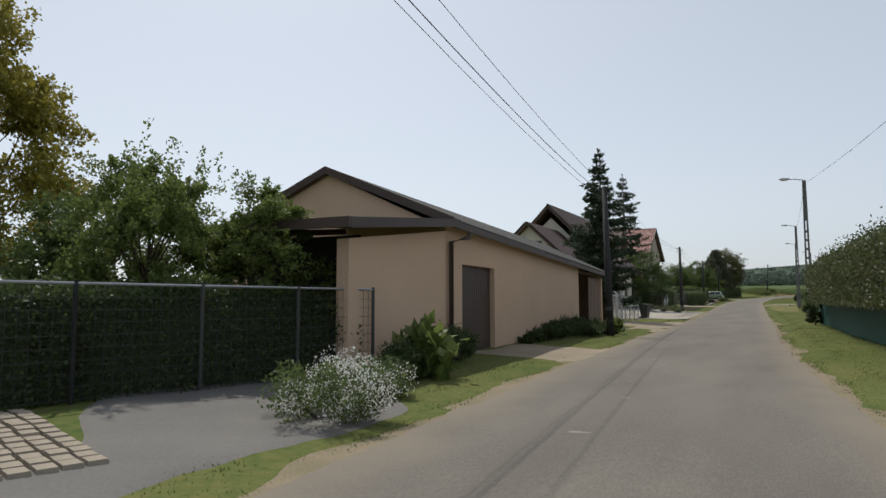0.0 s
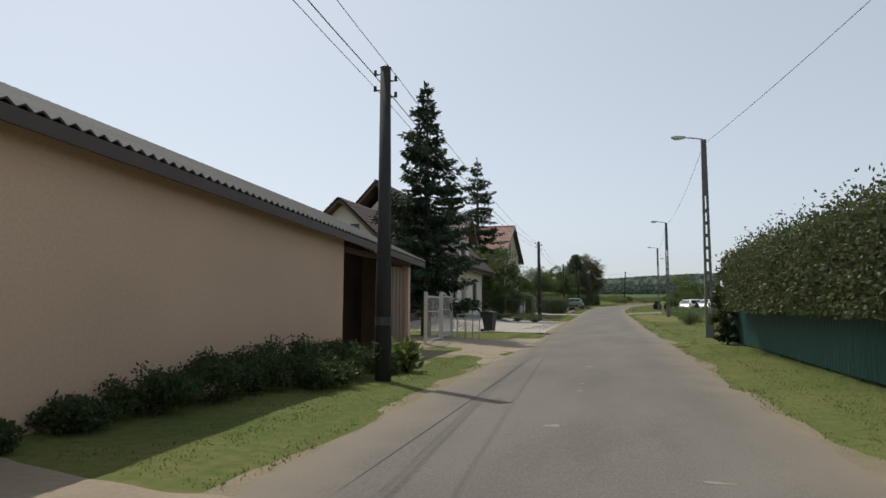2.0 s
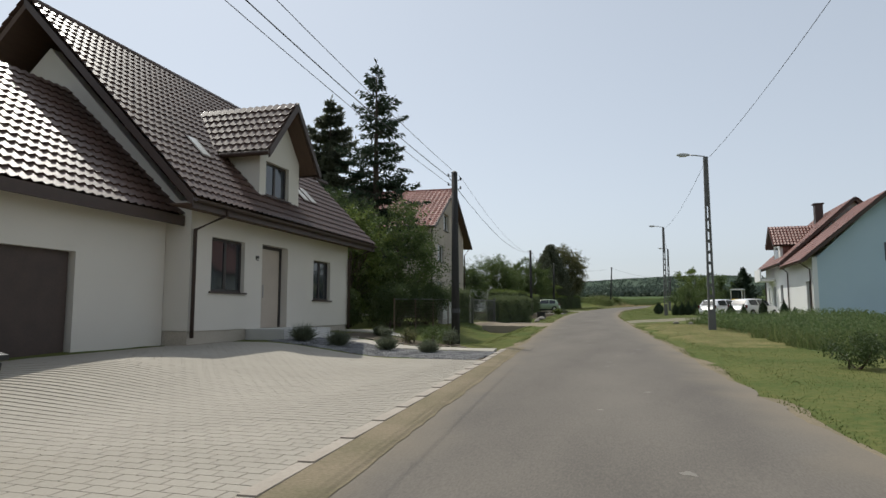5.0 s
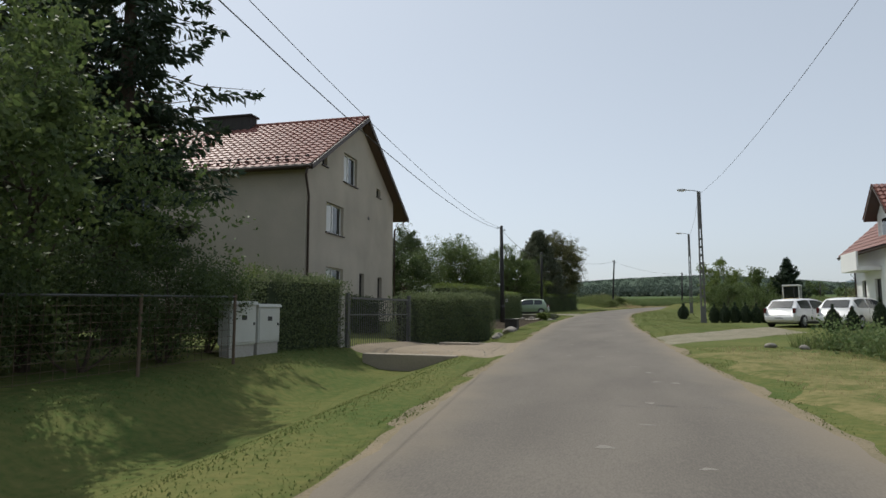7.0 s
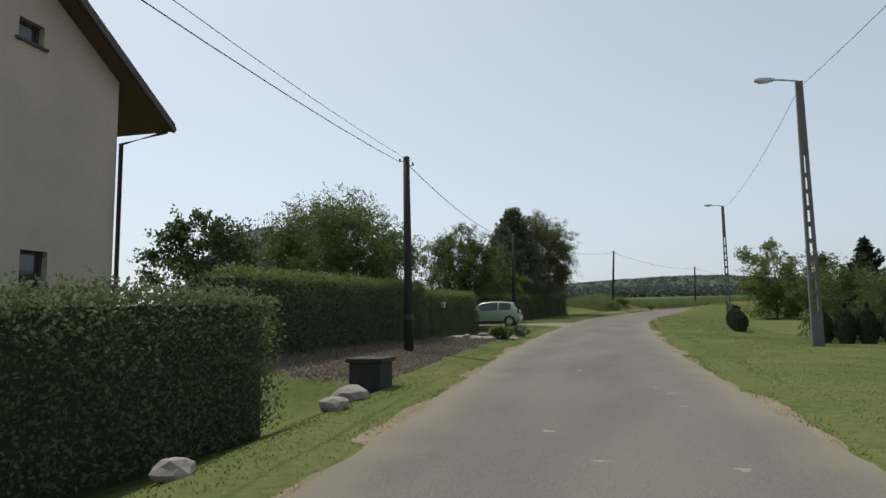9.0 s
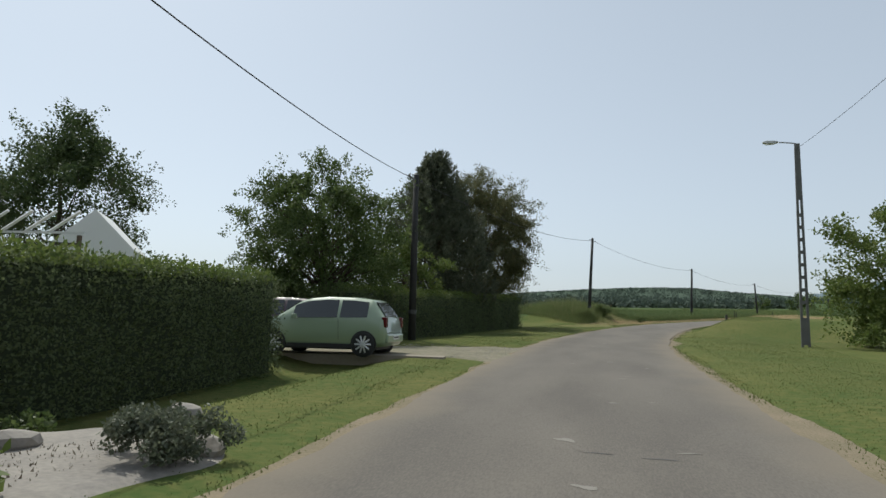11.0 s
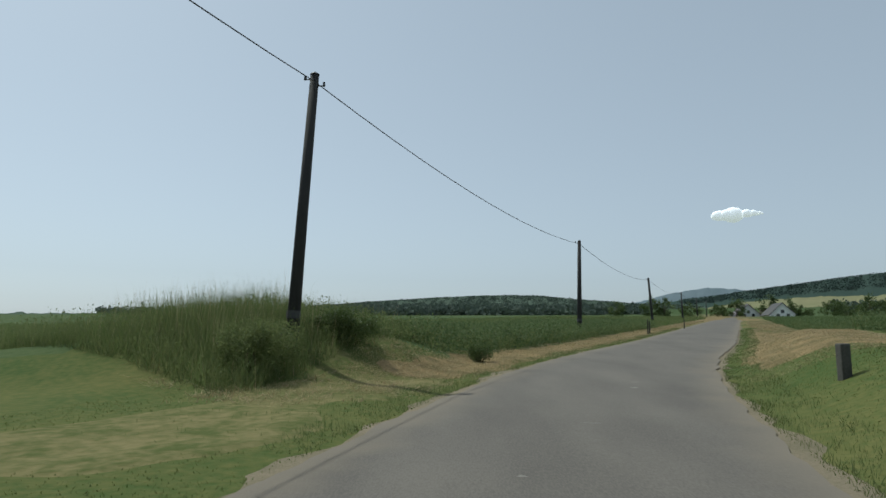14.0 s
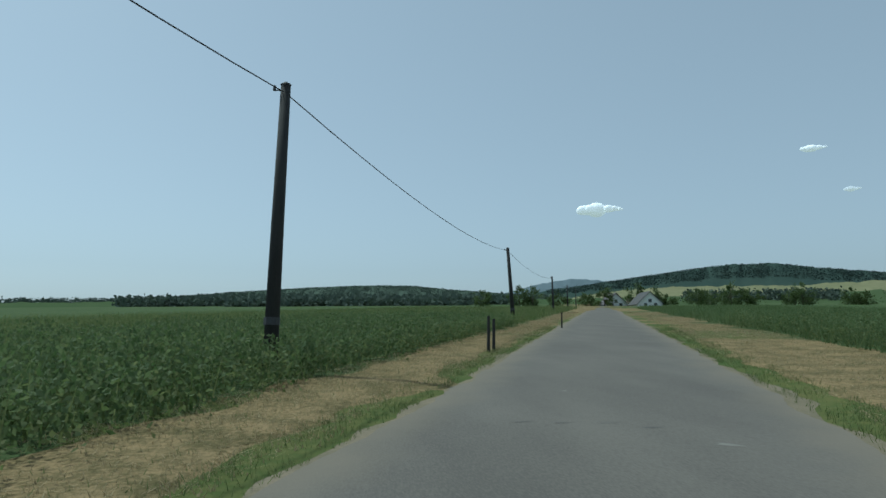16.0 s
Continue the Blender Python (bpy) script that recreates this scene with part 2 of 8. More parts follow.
WEED_LEAF = leaf_mat("weed_leaf", (0.11, 0.15, 0.050), (0.21, 0.235, 0.095), 0.5, 0.8)
MULCH = leaf_mat("dry_mulch", (0.14, 0.115, 0.085), (0.26, 0.225, 0.175), 0.3, 0.9)
LEAF_WILD = leaf_mat("overgrown_hedge_leaf", (0.052, 0.074, 0.028), (0.122, 0.130, 0.058), 0.45)
PETAL = leaf_mat("white_petal", (0.75, 0.74, 0.70), (0.85, 0.84, 0.80), 0.3)
ORANGE = leaf_mat("orange_yellow_leaf", (0.34, 0.22, 0.03), (0.50, 0.34, 0.06), 0.4)
SHRUBGREY = leaf_mat("grey_green_leaf", (0.10, 0.12, 0.075), (0.17, 0.185, 0.125), 0.35)
FOREST = mat("forest_canopy", (0.030, 0.055, 0.028), (0.055, 0.085, 0.040), 0.95, 0.02, 0.25, 1.0, depth=1.5)

# ---- the line of the road and the lie of the land ----
LINE = [(-80, 32), (-40, 20.5), (-15, 13.6), (0, 10.2), (9, 8.3), (20, 6.65), (32, 5.3), (45, 4.35), (62, 2.75), (76, 1.55), (90, 0.3),
        (104, -0.85), (115, -1.5), (128, -1.7), (140, -1.45), (150, 0.0), (157, 1.3), (163, 2.7), (173, 6.1), (184, 11.6), (191, 14.7),
        (240, 36.3), (300, 62.8), (420, 115.7), (700, 239), (3000, 1253)]
HALF = 2.3
_y = np.arange(-80, 700, 0.5)
_x = np.interp(_y, [p[0] for p in LINE], [p[1] for p in LINE])
_pad = np.r_[np.full(12, _x[0]), _x, np.full(12, _x[-1])]
_x[12:-12] = np.convolve(_pad, np.ones(25) / 25, "valid")[12:-12]
_slope = np.gradient(_x, _y)


def centre(y):
    return np.where(y > 690, np.interp(y, [700, 3000], [239, 1253]), np.interp(y, _y, _x))


def across(x, y):
    """How far to the right of the road's middle a place lies."""
    return (x - centre(y)) / np.sqrt(1 + np.interp(y, _y, _slope) ** 2)


def beside(y, d):
    """The place d metres to the right of the road's middle, at about y."""
    s = float(np.interp(y, _y, _slope))
    k = math.sqrt(1 + s * s)
    return float(centre(y)) + d / k, y - d * s / k


def step(v, lo, hi):
    t = np.clip((v - lo) / (hi - lo), 0, 1)
    return t * t * (3 - 2 * t)


def span(v, lo, hi, soft):
    return step(v, lo - soft, lo) * (1 - step(v, hi, hi + soft))


def ripple(x, y, size):
    return np.sin(x / size + 1.3 * np.sin(y / size * 0.7)) * np.sin(y / size * 1.1 + 1.7 * np.sin(x / size * 0.6))


def land(x, y):
    """Height of the ground."""
    x, y = np.asarray(x, float), np.asarray(y, float)
    d = across(x, y)
    left, right = -d - HALF, d - HALF
    z = 0.02 * ripple(x, y, 1.7) + 0.015 * ripple(y, x, 0.6)
    z = z + 0.35 * span(y, 60, 112, 6) * step(left, 2.6, 6.5)
    z = z + 0.08 * span(y, -10, 46, 5) * step(left, 1.2, 4)
    ditch = np.maximum(span(y, 73, 87.2, 1.5), np.maximum(span(y, 92.5, 103, 1.5), span(y, 48.2, 52.6, 0.6)))
    z = z - 0.42 * ditch * step(left, 1.0, 2.6) * (1 - step(left, 3.2, 4.8))
    z = z - 0.38 * span(y, 121, 129.6, 1.5) * step(left, 2.2, 3.6) * (1 - step(left, 4.6, 6.2))
    z = z + 0.75 * span(y, 153, 178, 7) * step(right, 0.4, 2.8) * (1 - step(right, 14, 30))
    z = z - 0.18 * span(y, 118, 143, 6) * step(right, 2.0, 5.0)
    z = z + 0.35 * span(y, 169, 176, 4) * step(left, 2.2, 4.6) * (1 - step(left, 12, 25))
    z = z + 0.9 * np.exp(-(x + 4.0) ** 2 / 22 - (y - 170.6) ** 2 / np.where(y < 170.6, 8, 16)) * step(left, 1.4, 3.2)
    z = z - 0.06 * span(y, 53.7, 65.5, 0.15) * step(left, 0.25, 0.5) * (1 - step(left, 8.0, 8.6))
    # the verge dips a little towards the asphalt and passes under it
    z = z - 0.045 * (1 - step(np.abs(d) - HALF, 0.45, 1.1))
    return np.where(np.abs(d) < HALF + 0.1, -0.08, z)


def ground_kind(x, y):
    """0 lawn, 1 dry grass, 2 soil, 3 field, 4 sand."""
    d = across(x, y)
    left, right = -d - HALF, d - HALF
    w = 0.5 * ripple(x, y, 0.9) + 0.35 * ripple(y, x, 2.3)
    k = np.zeros(np.shape(d), int)
    k = np.where((right > 4.0 + w) & (y > 70) & (y < 92.5), 3, k)
    k = np.where((right > 0.9 + w) & (right < 4.1 + w) & (y > 72) & (y < 92) & (w > -0.25), 1, k)
    k = np.where((right > 0.9 + w * 0.6) & (right < 4.3 + w) & (y > 171), 1, k)
    k = np.where((right > 5 + w) & (right < 12) & (y > 158) & (y < 176) & (w > 0.05), 1, k)
    k = np.where((right > 4.3 + w) & (y > 177), 3, k)
    k = np.where((right > 30) & (y > 60), 3, k)
    k = np.where((left > 1.5 + w) & (y > 164) & (left < 4.0), 1, k)
    k = np.where((left > 0.5 + w * 0.5) & (left < 2.6 + w) & (y > 168), 1, k)
    k = np.where((left > 2.6 + w) & (y > 172), 3, k)
    k = np.where((left > 9 + w) & (y > 168), 3, k)
    k = np.where((left > 35) & (y > 60), 3, k)
    k = np.where((left > 1.45 + w * 0.4) & (left < 7.5) & (y > 104) & (y < 120.3 - left * 0.35), 2, k)
    k = np.where((left > 1.2 + w) & (left < 5) & (y > 39) & (y < 47.5) & (w < 0.35), 4, k)
    k = np.where((left > 1.5 + w * 0.5) & (y > 37.0) & (y < 41) & (left < 6), 4, k)
    return k


def lines_out(lo, hi, inner, reach):
    """Grid lines: even inside, ever wider outside."""
    mid = list(np.arange(lo, hi + inner / 2, inner))
    out, gap = [], inner
    p = mid[-1]
    while p < reach:
        gap *= 1.28
        p += gap
        out.append(p)
    low, gap, p = [], inner, mid[0]
    while p > -reach:
        gap *= 1.28
        p -= gap
        low.append(p)
    return np.array(low[::-1] + mid + out)


gx, gy = lines_out(-15, 22, 0.45, 3600), lines_out(-10, 215, 0.62, 3600)
GX, GY = np.meshgrid(gx, gy)
GZ = land(GX, GY)
n_x, n_y = len(gx), len(gy)
idx = np.arange(n_x * n_y).reshape(n_y, n_x)
quads = np.stack([idx[:-1, :-1], idx[:-1, 1:], idx[1:, 1:], idx[1:, :-1]], -1).reshape(-1, 4)
me = bpy.data.meshes.new("ground")
me.from_pydata(np.stack([GX, GY, GZ], -1).reshape(-1, 3).tolist(), [], quads.tolist())
for m in (LAWN, DRYGRASS, SOIL, FIELD, SAND):
    me.materials.append(m)
cx_, cy_ = (GX[:-1, :-1] + GX[1:, 1:]) / 2, (GY[:-1, :-1] + GY[1:, 1:]) / 2
kinds = ground_kind(cx_, cy_)
kinds = np.where((kinds == 1) & (cy_ > 60) & (cy_ < 206), 0, kinds)  # the straw there lies on top
me.polygons.foreach_set("material_index", kinds.reshape(-1).astype(np.int32))
me.polygons.foreach_set("use_smooth", np.ones(len(quads), bool))
tagged(new("ground", me), "mown verges, gardens and green fields of a village edge", "ground", kind="structure")


def strip(name, material, ys, d0, d1, z0, z1, label, category, wobble=0.0, cuts=8):
    """A band along the road from d0 to d1."""
    s = Shape()
    rows = []
    for i, y in enumerate(ys):
        w0, w1 = [wobble * (0.5 * math.sin(y * 1.9 + p + math.sin(y * 0.73) * 2) + 0.9 * noise.noise((y * 0.9, p, d0)) + 0.8 * noise.noise((y * 3.1, p, d1))) for p in (0, 2)]
        row = []
        for k in range(cuts + 1):
            a = k / cuts
            x, yy = beside(y, (d0 + w0) * (1 - a) + (d1 + w1) * a)
            crown = 4 * a * (1 - a)
            row.append((x, yy, z0 * (1 - a) + z1 * a + (0.03 * crown if cuts > 4 else 0)))
        rows.append(row)
    s.v = [p for r in rows for p in r]
    c = cuts + 1
    s.f = [(i * c + k, i * c + k + 1, (i + 1) * c + k + 1, (i + 1) * c + k) for i in range(len(ys) - 1) for k in range(cuts)]
    ob = part(name, s, material, smooth=True)
    uv = ob.data.uv_layers.new(name="across")
    side_of = np.tile(np.linspace(-1, 1, c), len(ys))
    corner = np.array([q for f in s.f for q in f])
    uv.data.foreach_set("uv", np.column_stack([side_of[corner], 0 * corner]).astype(np.float32).ravel())
    return tagged(ob, label, category, kind="structure")


road_y = np.r_[np.arange(-79, 8, 0.5), np.arange(8, 215, 0.2), np.arange(215, 240, 0.5), np.arange(240, 690, 5)]
strip("road", ASPHALT, road_y, -HALF, HALF, -0.015, -0.015, "worn grey asphalt village road with faint patches and cracks", "road", 0.07)
strip("shoulder_left", SAND, road_y, -HALF - 0.55, -HALF + 0.3, -0.066, -0.024, "sandy dirt shoulder along the asphalt edge", "road edge", 0.09, 2)
strip("shoulder_right", SAND, road_y, HALF - 0.3, HALF + 0.5, -0.024, -0.066, "sandy dirt shoulder along the asphalt edge", "road edge", 0.09, 2)


strip("gutter", SAND, np.arange(53.2, 70.6, 0.2), -HALF - 0.27, -HALF + 0.22, 0.008, -0.003, "sandy dust washed against the kerb", "road edge", 0.03, 2)


# patches and sealed cracks of the asphalt
def road_patch(y, d, long, wide, turn, material, label, name="road_patch"):
    s = Shape()
    n = 14
    pts = []
    for k in range(n):
        a = 2 * math.pi * k / n
        r = 1 + 0.25 * math.sin(3 * a + y) + 0.12 * math.sin(5 * a + 2 * y)
        u, v = math.cos(a) * long / 2 * r, math.sin(a) * wide / 2 * r
        x, yy = beside(y, d)
        c, q = math.cos(radians(turn)), math.sin(radians(turn))
        pts.append((x + v * c - u * q, yy + v * q + u * c))
    s.v = [(x, yy, 0.03 * (1 - (across(x, yy) / HALF) ** 2) - 0.0125) for x, yy in pts]
    s.f = [tuple(range(n))]
    return tagged(part(name, s, material), label, "road patch", "asphalt patches", kind="structure")


PATCH = mat("pale_patch", (0.26, 0.24, 0.205), (0.19, 0.175, 0.15), 0.9, 2, 30, 0.4)
TAR = mat("tar_seam", (0.075, 0.072, 0.069), (0.11, 0.105, 0.098), 0.8, 2, 30, 0.3)
prng = random.Random(5)
for y in np.arange(12, 190, 2.6):
    for _ in range(1 + (62 < y < 150)):
        road_patch(float(y) + prng.uniform(-1, 1), prng.uniform(-0.7, 1.3), prng.uniform(0.04, 0.16), prng.uniform(0.06, 0.24), prng.uniform(-40, 40), PATCH, "small pale worn patch in the asphalt")
for y, d, w in ((80, 0.8, 1.6), (120.5, 0.7, 1.6), (141, 0.2, 2.9), (156.5, 0.5, 2.8), (180, 0.1, 2.2), (186, -0.2, 1.8)):
    pieces = max(3, int(w / 0.45))
    for k in range(pieces):
        if prng.random() < 0.85:
            road_patch(y + 0.07 * math.sin(2.3 * k + y), d + w * ((k + 0.5) / pieces - 0.5), prng.uniform(0.018, 0.035), w / pieces * 0.56, prng.uniform(-7, 9), TAR, "dark sealed crack across the asphalt", "road_seam")
for y, d, l in ((36, -1.55, 14.0),):
    road_patch(y, d, l, 0.03, 5, TAR, "dark sealed crack along the asphalt", "road_seam")


# ---- wooden poles, lattice lamp poles, cables ----
def wooden_pole(base, top, arms, label):
    m = pose(*base)
    r = root("utility_pole", m, label, "utility pole", "wooden poles along the road")
    lean = (top[0] - base[0], top[1] - base[1], top[2] - base[2])
    s = Shape().tube([(0, 0, -0.3), tuple(c * 0.5 for c in lean), lean], [0.15, 0.125, 0.10], 10)
    part("shaft", s, DARKWOOD, r, smooth=True)
    part("cap", Shape().tube([lean, (lean[0], lean[1], lean[2] + 0.06)], [0.115, 0.03], 10), DARKSTEEL, r)
    part("band", Shape().tube([tuple(c * 0.16 for c in lean), tuple(c * 0.185 for c in lean)], 0.155, 10), DARKSTEEL, r)
    for k in range(arms):
        z = lean[2] - 0.12 - 0.16 * k
        side = 1 if k % 2 else -1
        part("insulator_bracket", Shape().tube([(lean[0], lean[1], z), (lean[0] + 0.22 * side, lean[1], z)], 0.014, 6).tube([(lean[0] + 0.22 * side, lean[1], z - 0.01), (lean[0] + 0.22 * side, lean[1], z + 0.09)], [0.035, 0.028], 8), DARKSTEEL, r)
    return r


POLES = [((1.6, 34.0, 0), (1.34, 34.5, 5.96), 4), ((-2.65, 71.5, 0.1), (-2.72, 71.6, 5.95), 4), ((-6.8, 111.1, 0), (-6.84, 111.1, 6.2), 2),
         ((-8.35, 138.0, 0), (-8.22, 137.7, 6.3), 2), ((-2.42, 168.0, 0.2), (-2.06, 168.2, 6.94), 2), ((8.44, 191.9, 0), (8.64, 192.2, 5.7), 1),
         ((21.6, 221.0, 0), (21.36, 221.2, 5.0), 1), ((38, 259, 0), (38.06, 259.4, 4.7), 1), ((56, 301, 0), (56, 301, 4.8), 1), ((74, 342, 0), (74, 342, 4.9), 1)]
wooden_pole((6.3, 2.0, 0), (6.3, 2.0, 6.6), 4, "dark tarred wooden utility pole with insulators")
for b, t, n in POLES:
    wooden_pole(b, t, n, "dark tarred wooden utility pole standing on the grass verge" if b[1] < 160 else "slightly leaning dark wooden pole in the crops beside the road")


def cable(a, b, sag, r, name="overhead_cable"):
    a, b = Vector(a), Vector(b)
    pts = [a.lerp(b, i / 14) - Vector((0, 0, sag * 4 * (i / 14) * (1 - i / 14))) for i in range(15)]
    return tagged(part(name, Shape().tube(pts, r, 5), CABLE), "black overhead cable sagging between poles", "cable", "overhead cables")


tops = [(6.3, 2.0, 6.6)] + [p[1] for p in POLES]
for i in range(len(tops) - 1):
    a, b = Vector(tops[i]), Vector(tops[i + 1])
    if i < 3:
        for dx, dz, r in ((-0.24, -0.12, 0.010), (0.24, -0.2, 0.006), (-0.2, -0.40, 0.006))[:3 if i < 2 else 2]:
            cable(a + Vector((dx, 0, dz)), b + Vector((dx, 0, dz)), 0.45 if i < 2 else 0.75, r)
    else:
        cable(a + Vector((0, 0, -0.18)), b + Vector((0, 0, -0.18)), 0.6, 0.013)


def lamp_pole(x, y, turn):
    r = root("street_lamp", pose(x, y, 0, 0, 0, turn), "grey concrete lattice street lamp pole with one luminaire arm", "street lamp", "lamps along the road")
    h, cut = 8.3, 5.9
    w = lambda z: 0.122 - 0.008 * z
    for s in (-1, 1):
        leg = Shape().add([(s * w(z) + a, b, z) for z in (-0.2, h) for a, b in ((-0.045, -0.06), (0.045, -0.06), (0.045, 0.06), (-0.045, 0.06))],
                          [(3, 2, 1, 0), (4, 5, 6, 7), (0, 1, 5, 4), (1, 2, 6, 5), (2, 3, 7, 6), (3, 0, 4, 7)])
        part("pole_leg", leg, POLECON, r)
    part("solid_top", Shape().prism([(-w(cut), cut), (w(cut), cut), (w(h), h), (-w(h), h)], "y", -0.055, 0.055), POLECON, r)
    part("solid_foot", Shape().prism([(-w(0), -0.1), (w(0), -0.1), (w(1.0), 1.0), (-w(1.0), 1.0)], "y", -0.055, 0.055), POLECON, r)
    z = 1.55
    while z < cut - 0.2:
        part("cross_rung", Shape().box(-w(z) + 0.03, w(z) - 0.03, -0.05, 0.05, z, z + 0.14), POLECON, r)
        z += 0.52
    part("lamp_arm", Shape().tube([(0, 0, h - 0.35), (-0.05, 0, h + 0.02), (-0.5, 0, h + 0.1), (-0.75, 0, h + 0.13)], 0.03, 8), STEEL, r, smooth=True)
    head = Shape()
    for k, (px, hw, z0, z1) in enumerate(((-0.7, 0.05, 0.10, 0.17), (-0.85, 0.11, 0.08, 0.20), (-1.15, 0.13, 0.09, 0.215), (-1.3, 0.08, 0.12, 0.19))):
        head.v += [(px, -hw, h + z0), (px, hw, h + z0), (px, hw * 0.7, h + z1), (px, -hw * 0.7, h + z1)]
    for k in range(3):
        a = 4 * k
        head.f += [(a + i, a + (i + 1) % 4, a + 4 + (i + 1) % 4, a + 4 + i) for i in range(4)]
    head.f += [(3, 2, 1, 0), (12, 13, 14, 15)]
    lh = part("lamp_head", head, GREYBOX, r, "grey luminaire", bevel=0.015)
    part("lens", Shape().box(-1.18, -0.85, -0.08, 0.08, h + 0.055, h + 0.085), WHITEFRAME, lh)
    return r


LAMPS = [(8.05, 52.05), (6.5, 82.95), (5.35, 114.2), (6.68, 143.7)]
for i, (x, y) in enumerate(LAMPS):
    lamp_pole(x, y, (6, 5, 3, -8)[i])
wire = [(9.6, 24, 8.1)] + [(x, y, 8.1) for x, y in LAMPS]
lamp_pole(15.0, 14.0, 6)
wire[0] = (15.0, 14.0, 8.1)
for i in range(4):
    cable(wire[i], wire[i + 1], 0.5, 0.008)

# ---- houses ----
def wall_cut(shape, x0, x1, z0, z1, y0, y1, holes):
    """A wall along x with thickness y0..y1 and real openings (xa, xb, za, zb)."""
    xs = sorted({x0, x1, *[h[0] for h in holes], *[h[1] for h in holes]})
    zs = sorted({z0, z1, *[h[2] for h in holes], *[h[3] for h in holes]})
    solid = lambda i, k: 0 <= i < len(xs) - 1 and 0 <= k < len(zs) - 1 and not any(
        h[0] - 1e-6 <= xs[i] and xs[i + 1] <= h[1] + 1e-6 and h[2] - 1e-6 <= zs[k] and zs[k + 1] <= h[3] + 1e-6 for h in holes)
    for i in range(len(xs) - 1):
        for k in range(len(zs) - 1):
            if not solid(i, k):
                continue
            a, b, c, d = xs[i], xs[i + 1], zs[k], zs[k + 1]
            v = [(a, y0, c), (b, y0, c), (b, y0, d), (a, y0, d), (a, y1, c), (b, y1, c), (b, y1, d), (a, y1, d)]
            f = [(0, 1, 2, 3), (7, 6, 5, 4)]
            if not solid(i - 1, k):
                f.append((0, 3, 7, 4))
            if not solid(i + 1, k):
                f.append((1, 5, 6, 2))
            if not solid(i, k - 1):
                f.append((0, 4, 5, 1))
            if not solid(i, k + 1):
                f.append((3, 2, 6, 7))
            shape.add(v, f)
    return shape.weld()


def tile_sheet(shape, start, along, up, wide, long, tw=0.25, tl=0.34, wave=0.052, lip=0.05):
    """Profiled roof tiles: waves across, a step at every course."""
    start, along, up = Vector(start), Vector(along).normalized(), Vector(up).normalized()
    out = along.cross(up)
    cols, rows = max(1, round(wide / tw)), max(1, round(long / tl))
    tw, tl = wide / cols, long / rows
    n = cols * 4 + 1
    base = len(shape.v)
    for j in range(rows):
        for e, lift in ((0, lip), (1, 0.004)):
            for k in range(n):
                h = lift + wave * (0.5 + 0.5 * math.cos(2 * math.pi * k / 4))
                shape.v.append(tuple(start + along * (k * tw / 4) + up * ((j + e) * tl) + out * h))
    for j in range(rows):
        a = base + 2 * j * n
        for k in range(n - 1):
            shape.f.append((a + k, a + k + 1, a + n + k + 1, a + n + k))
            if j:
                shape.f.append((a - n + k, a - n + k + 1, a + k + 1, a + k))
    return shape


def window_unit(parent, name, xa, xb, za, zb, y, frame_mat, panes=2, sill=True, deep=0.12, glass=None, extra=""):
    """A framed window set back in its opening; the wall faces -y."""
    w = new(name)
    w.parent = parent
    if extra:
        w["label"] = extra
    t = 0.07
    fr = Shape().box(xa, xb, y + deep, y + deep + 0.06, za, za + t).box(xa, xb, y + deep, y + deep + 0.06, zb - t, zb)
    fr.box(xa, xa + t, y + deep, y + deep + 0.06, za + t, zb - t).box(xb - t, xb, y + deep, y + deep + 0.06, za + t, zb - t)
    for k in range(1, panes):
        m = xa + (xb - xa) * k / panes
        fr.box(m - 0.05, m + 0.05, y + deep, y + deep + 0.06, za + t, zb - t)
    part("window_frame", fr, frame_mat, w)
    for k in range(panes):
        a, b = xa + (xb - xa) * k / panes, xa + (xb - xa) * (k + 1) / panes
        part("pane", Shape().box(a + 0.05, b - 0.05, y + deep + 0.025, y + deep + 0.04, za + 0.06, zb - 0.06), glass or GLASS, w)
    if sill:
        part("window_sill", Shape().box(xa - 0.08, xb + 0.08, y - 0.06, y + deep, za - 0.05, za - 0.002), BROWNMETAL, w)
    return w


def pipe_run(parent, pts, r=0.05, material=None, name="downpipe"):
    return part(name, Shape().tube(pts, r, 8), material or BROWNMETAL, parent, smooth=True)


def gutter(parent, x0, x1, y, z):
    s = Shape()
    n = 6
    for x in (x0, x1):
        for k in range(n + 1):
            a = math.pi * (1 + k / n)
            s.v.append((x, y + 0.075 * math.cos(a), z + 0.075 * math.sin(a)))
    s.f = [(k, k + 1, n + 2 + k, n + 1 + k) for k in range(n)]
    ob = part("gutter", s, BROWNMETAL, parent)
    ob.modifiers.new("thick", "SOLIDIFY").thickness = 0.006
    return ob


CURTAIN = plain("pale_blind", (0.55, 0.54, 0.50), 0.25, 0.0, 0.6)
STEPCON = mat("step_concrete", (0.56, 0.545, 0.51), (0.48, 0.465, 0.435), 0.9, 2, 30, 0.2)


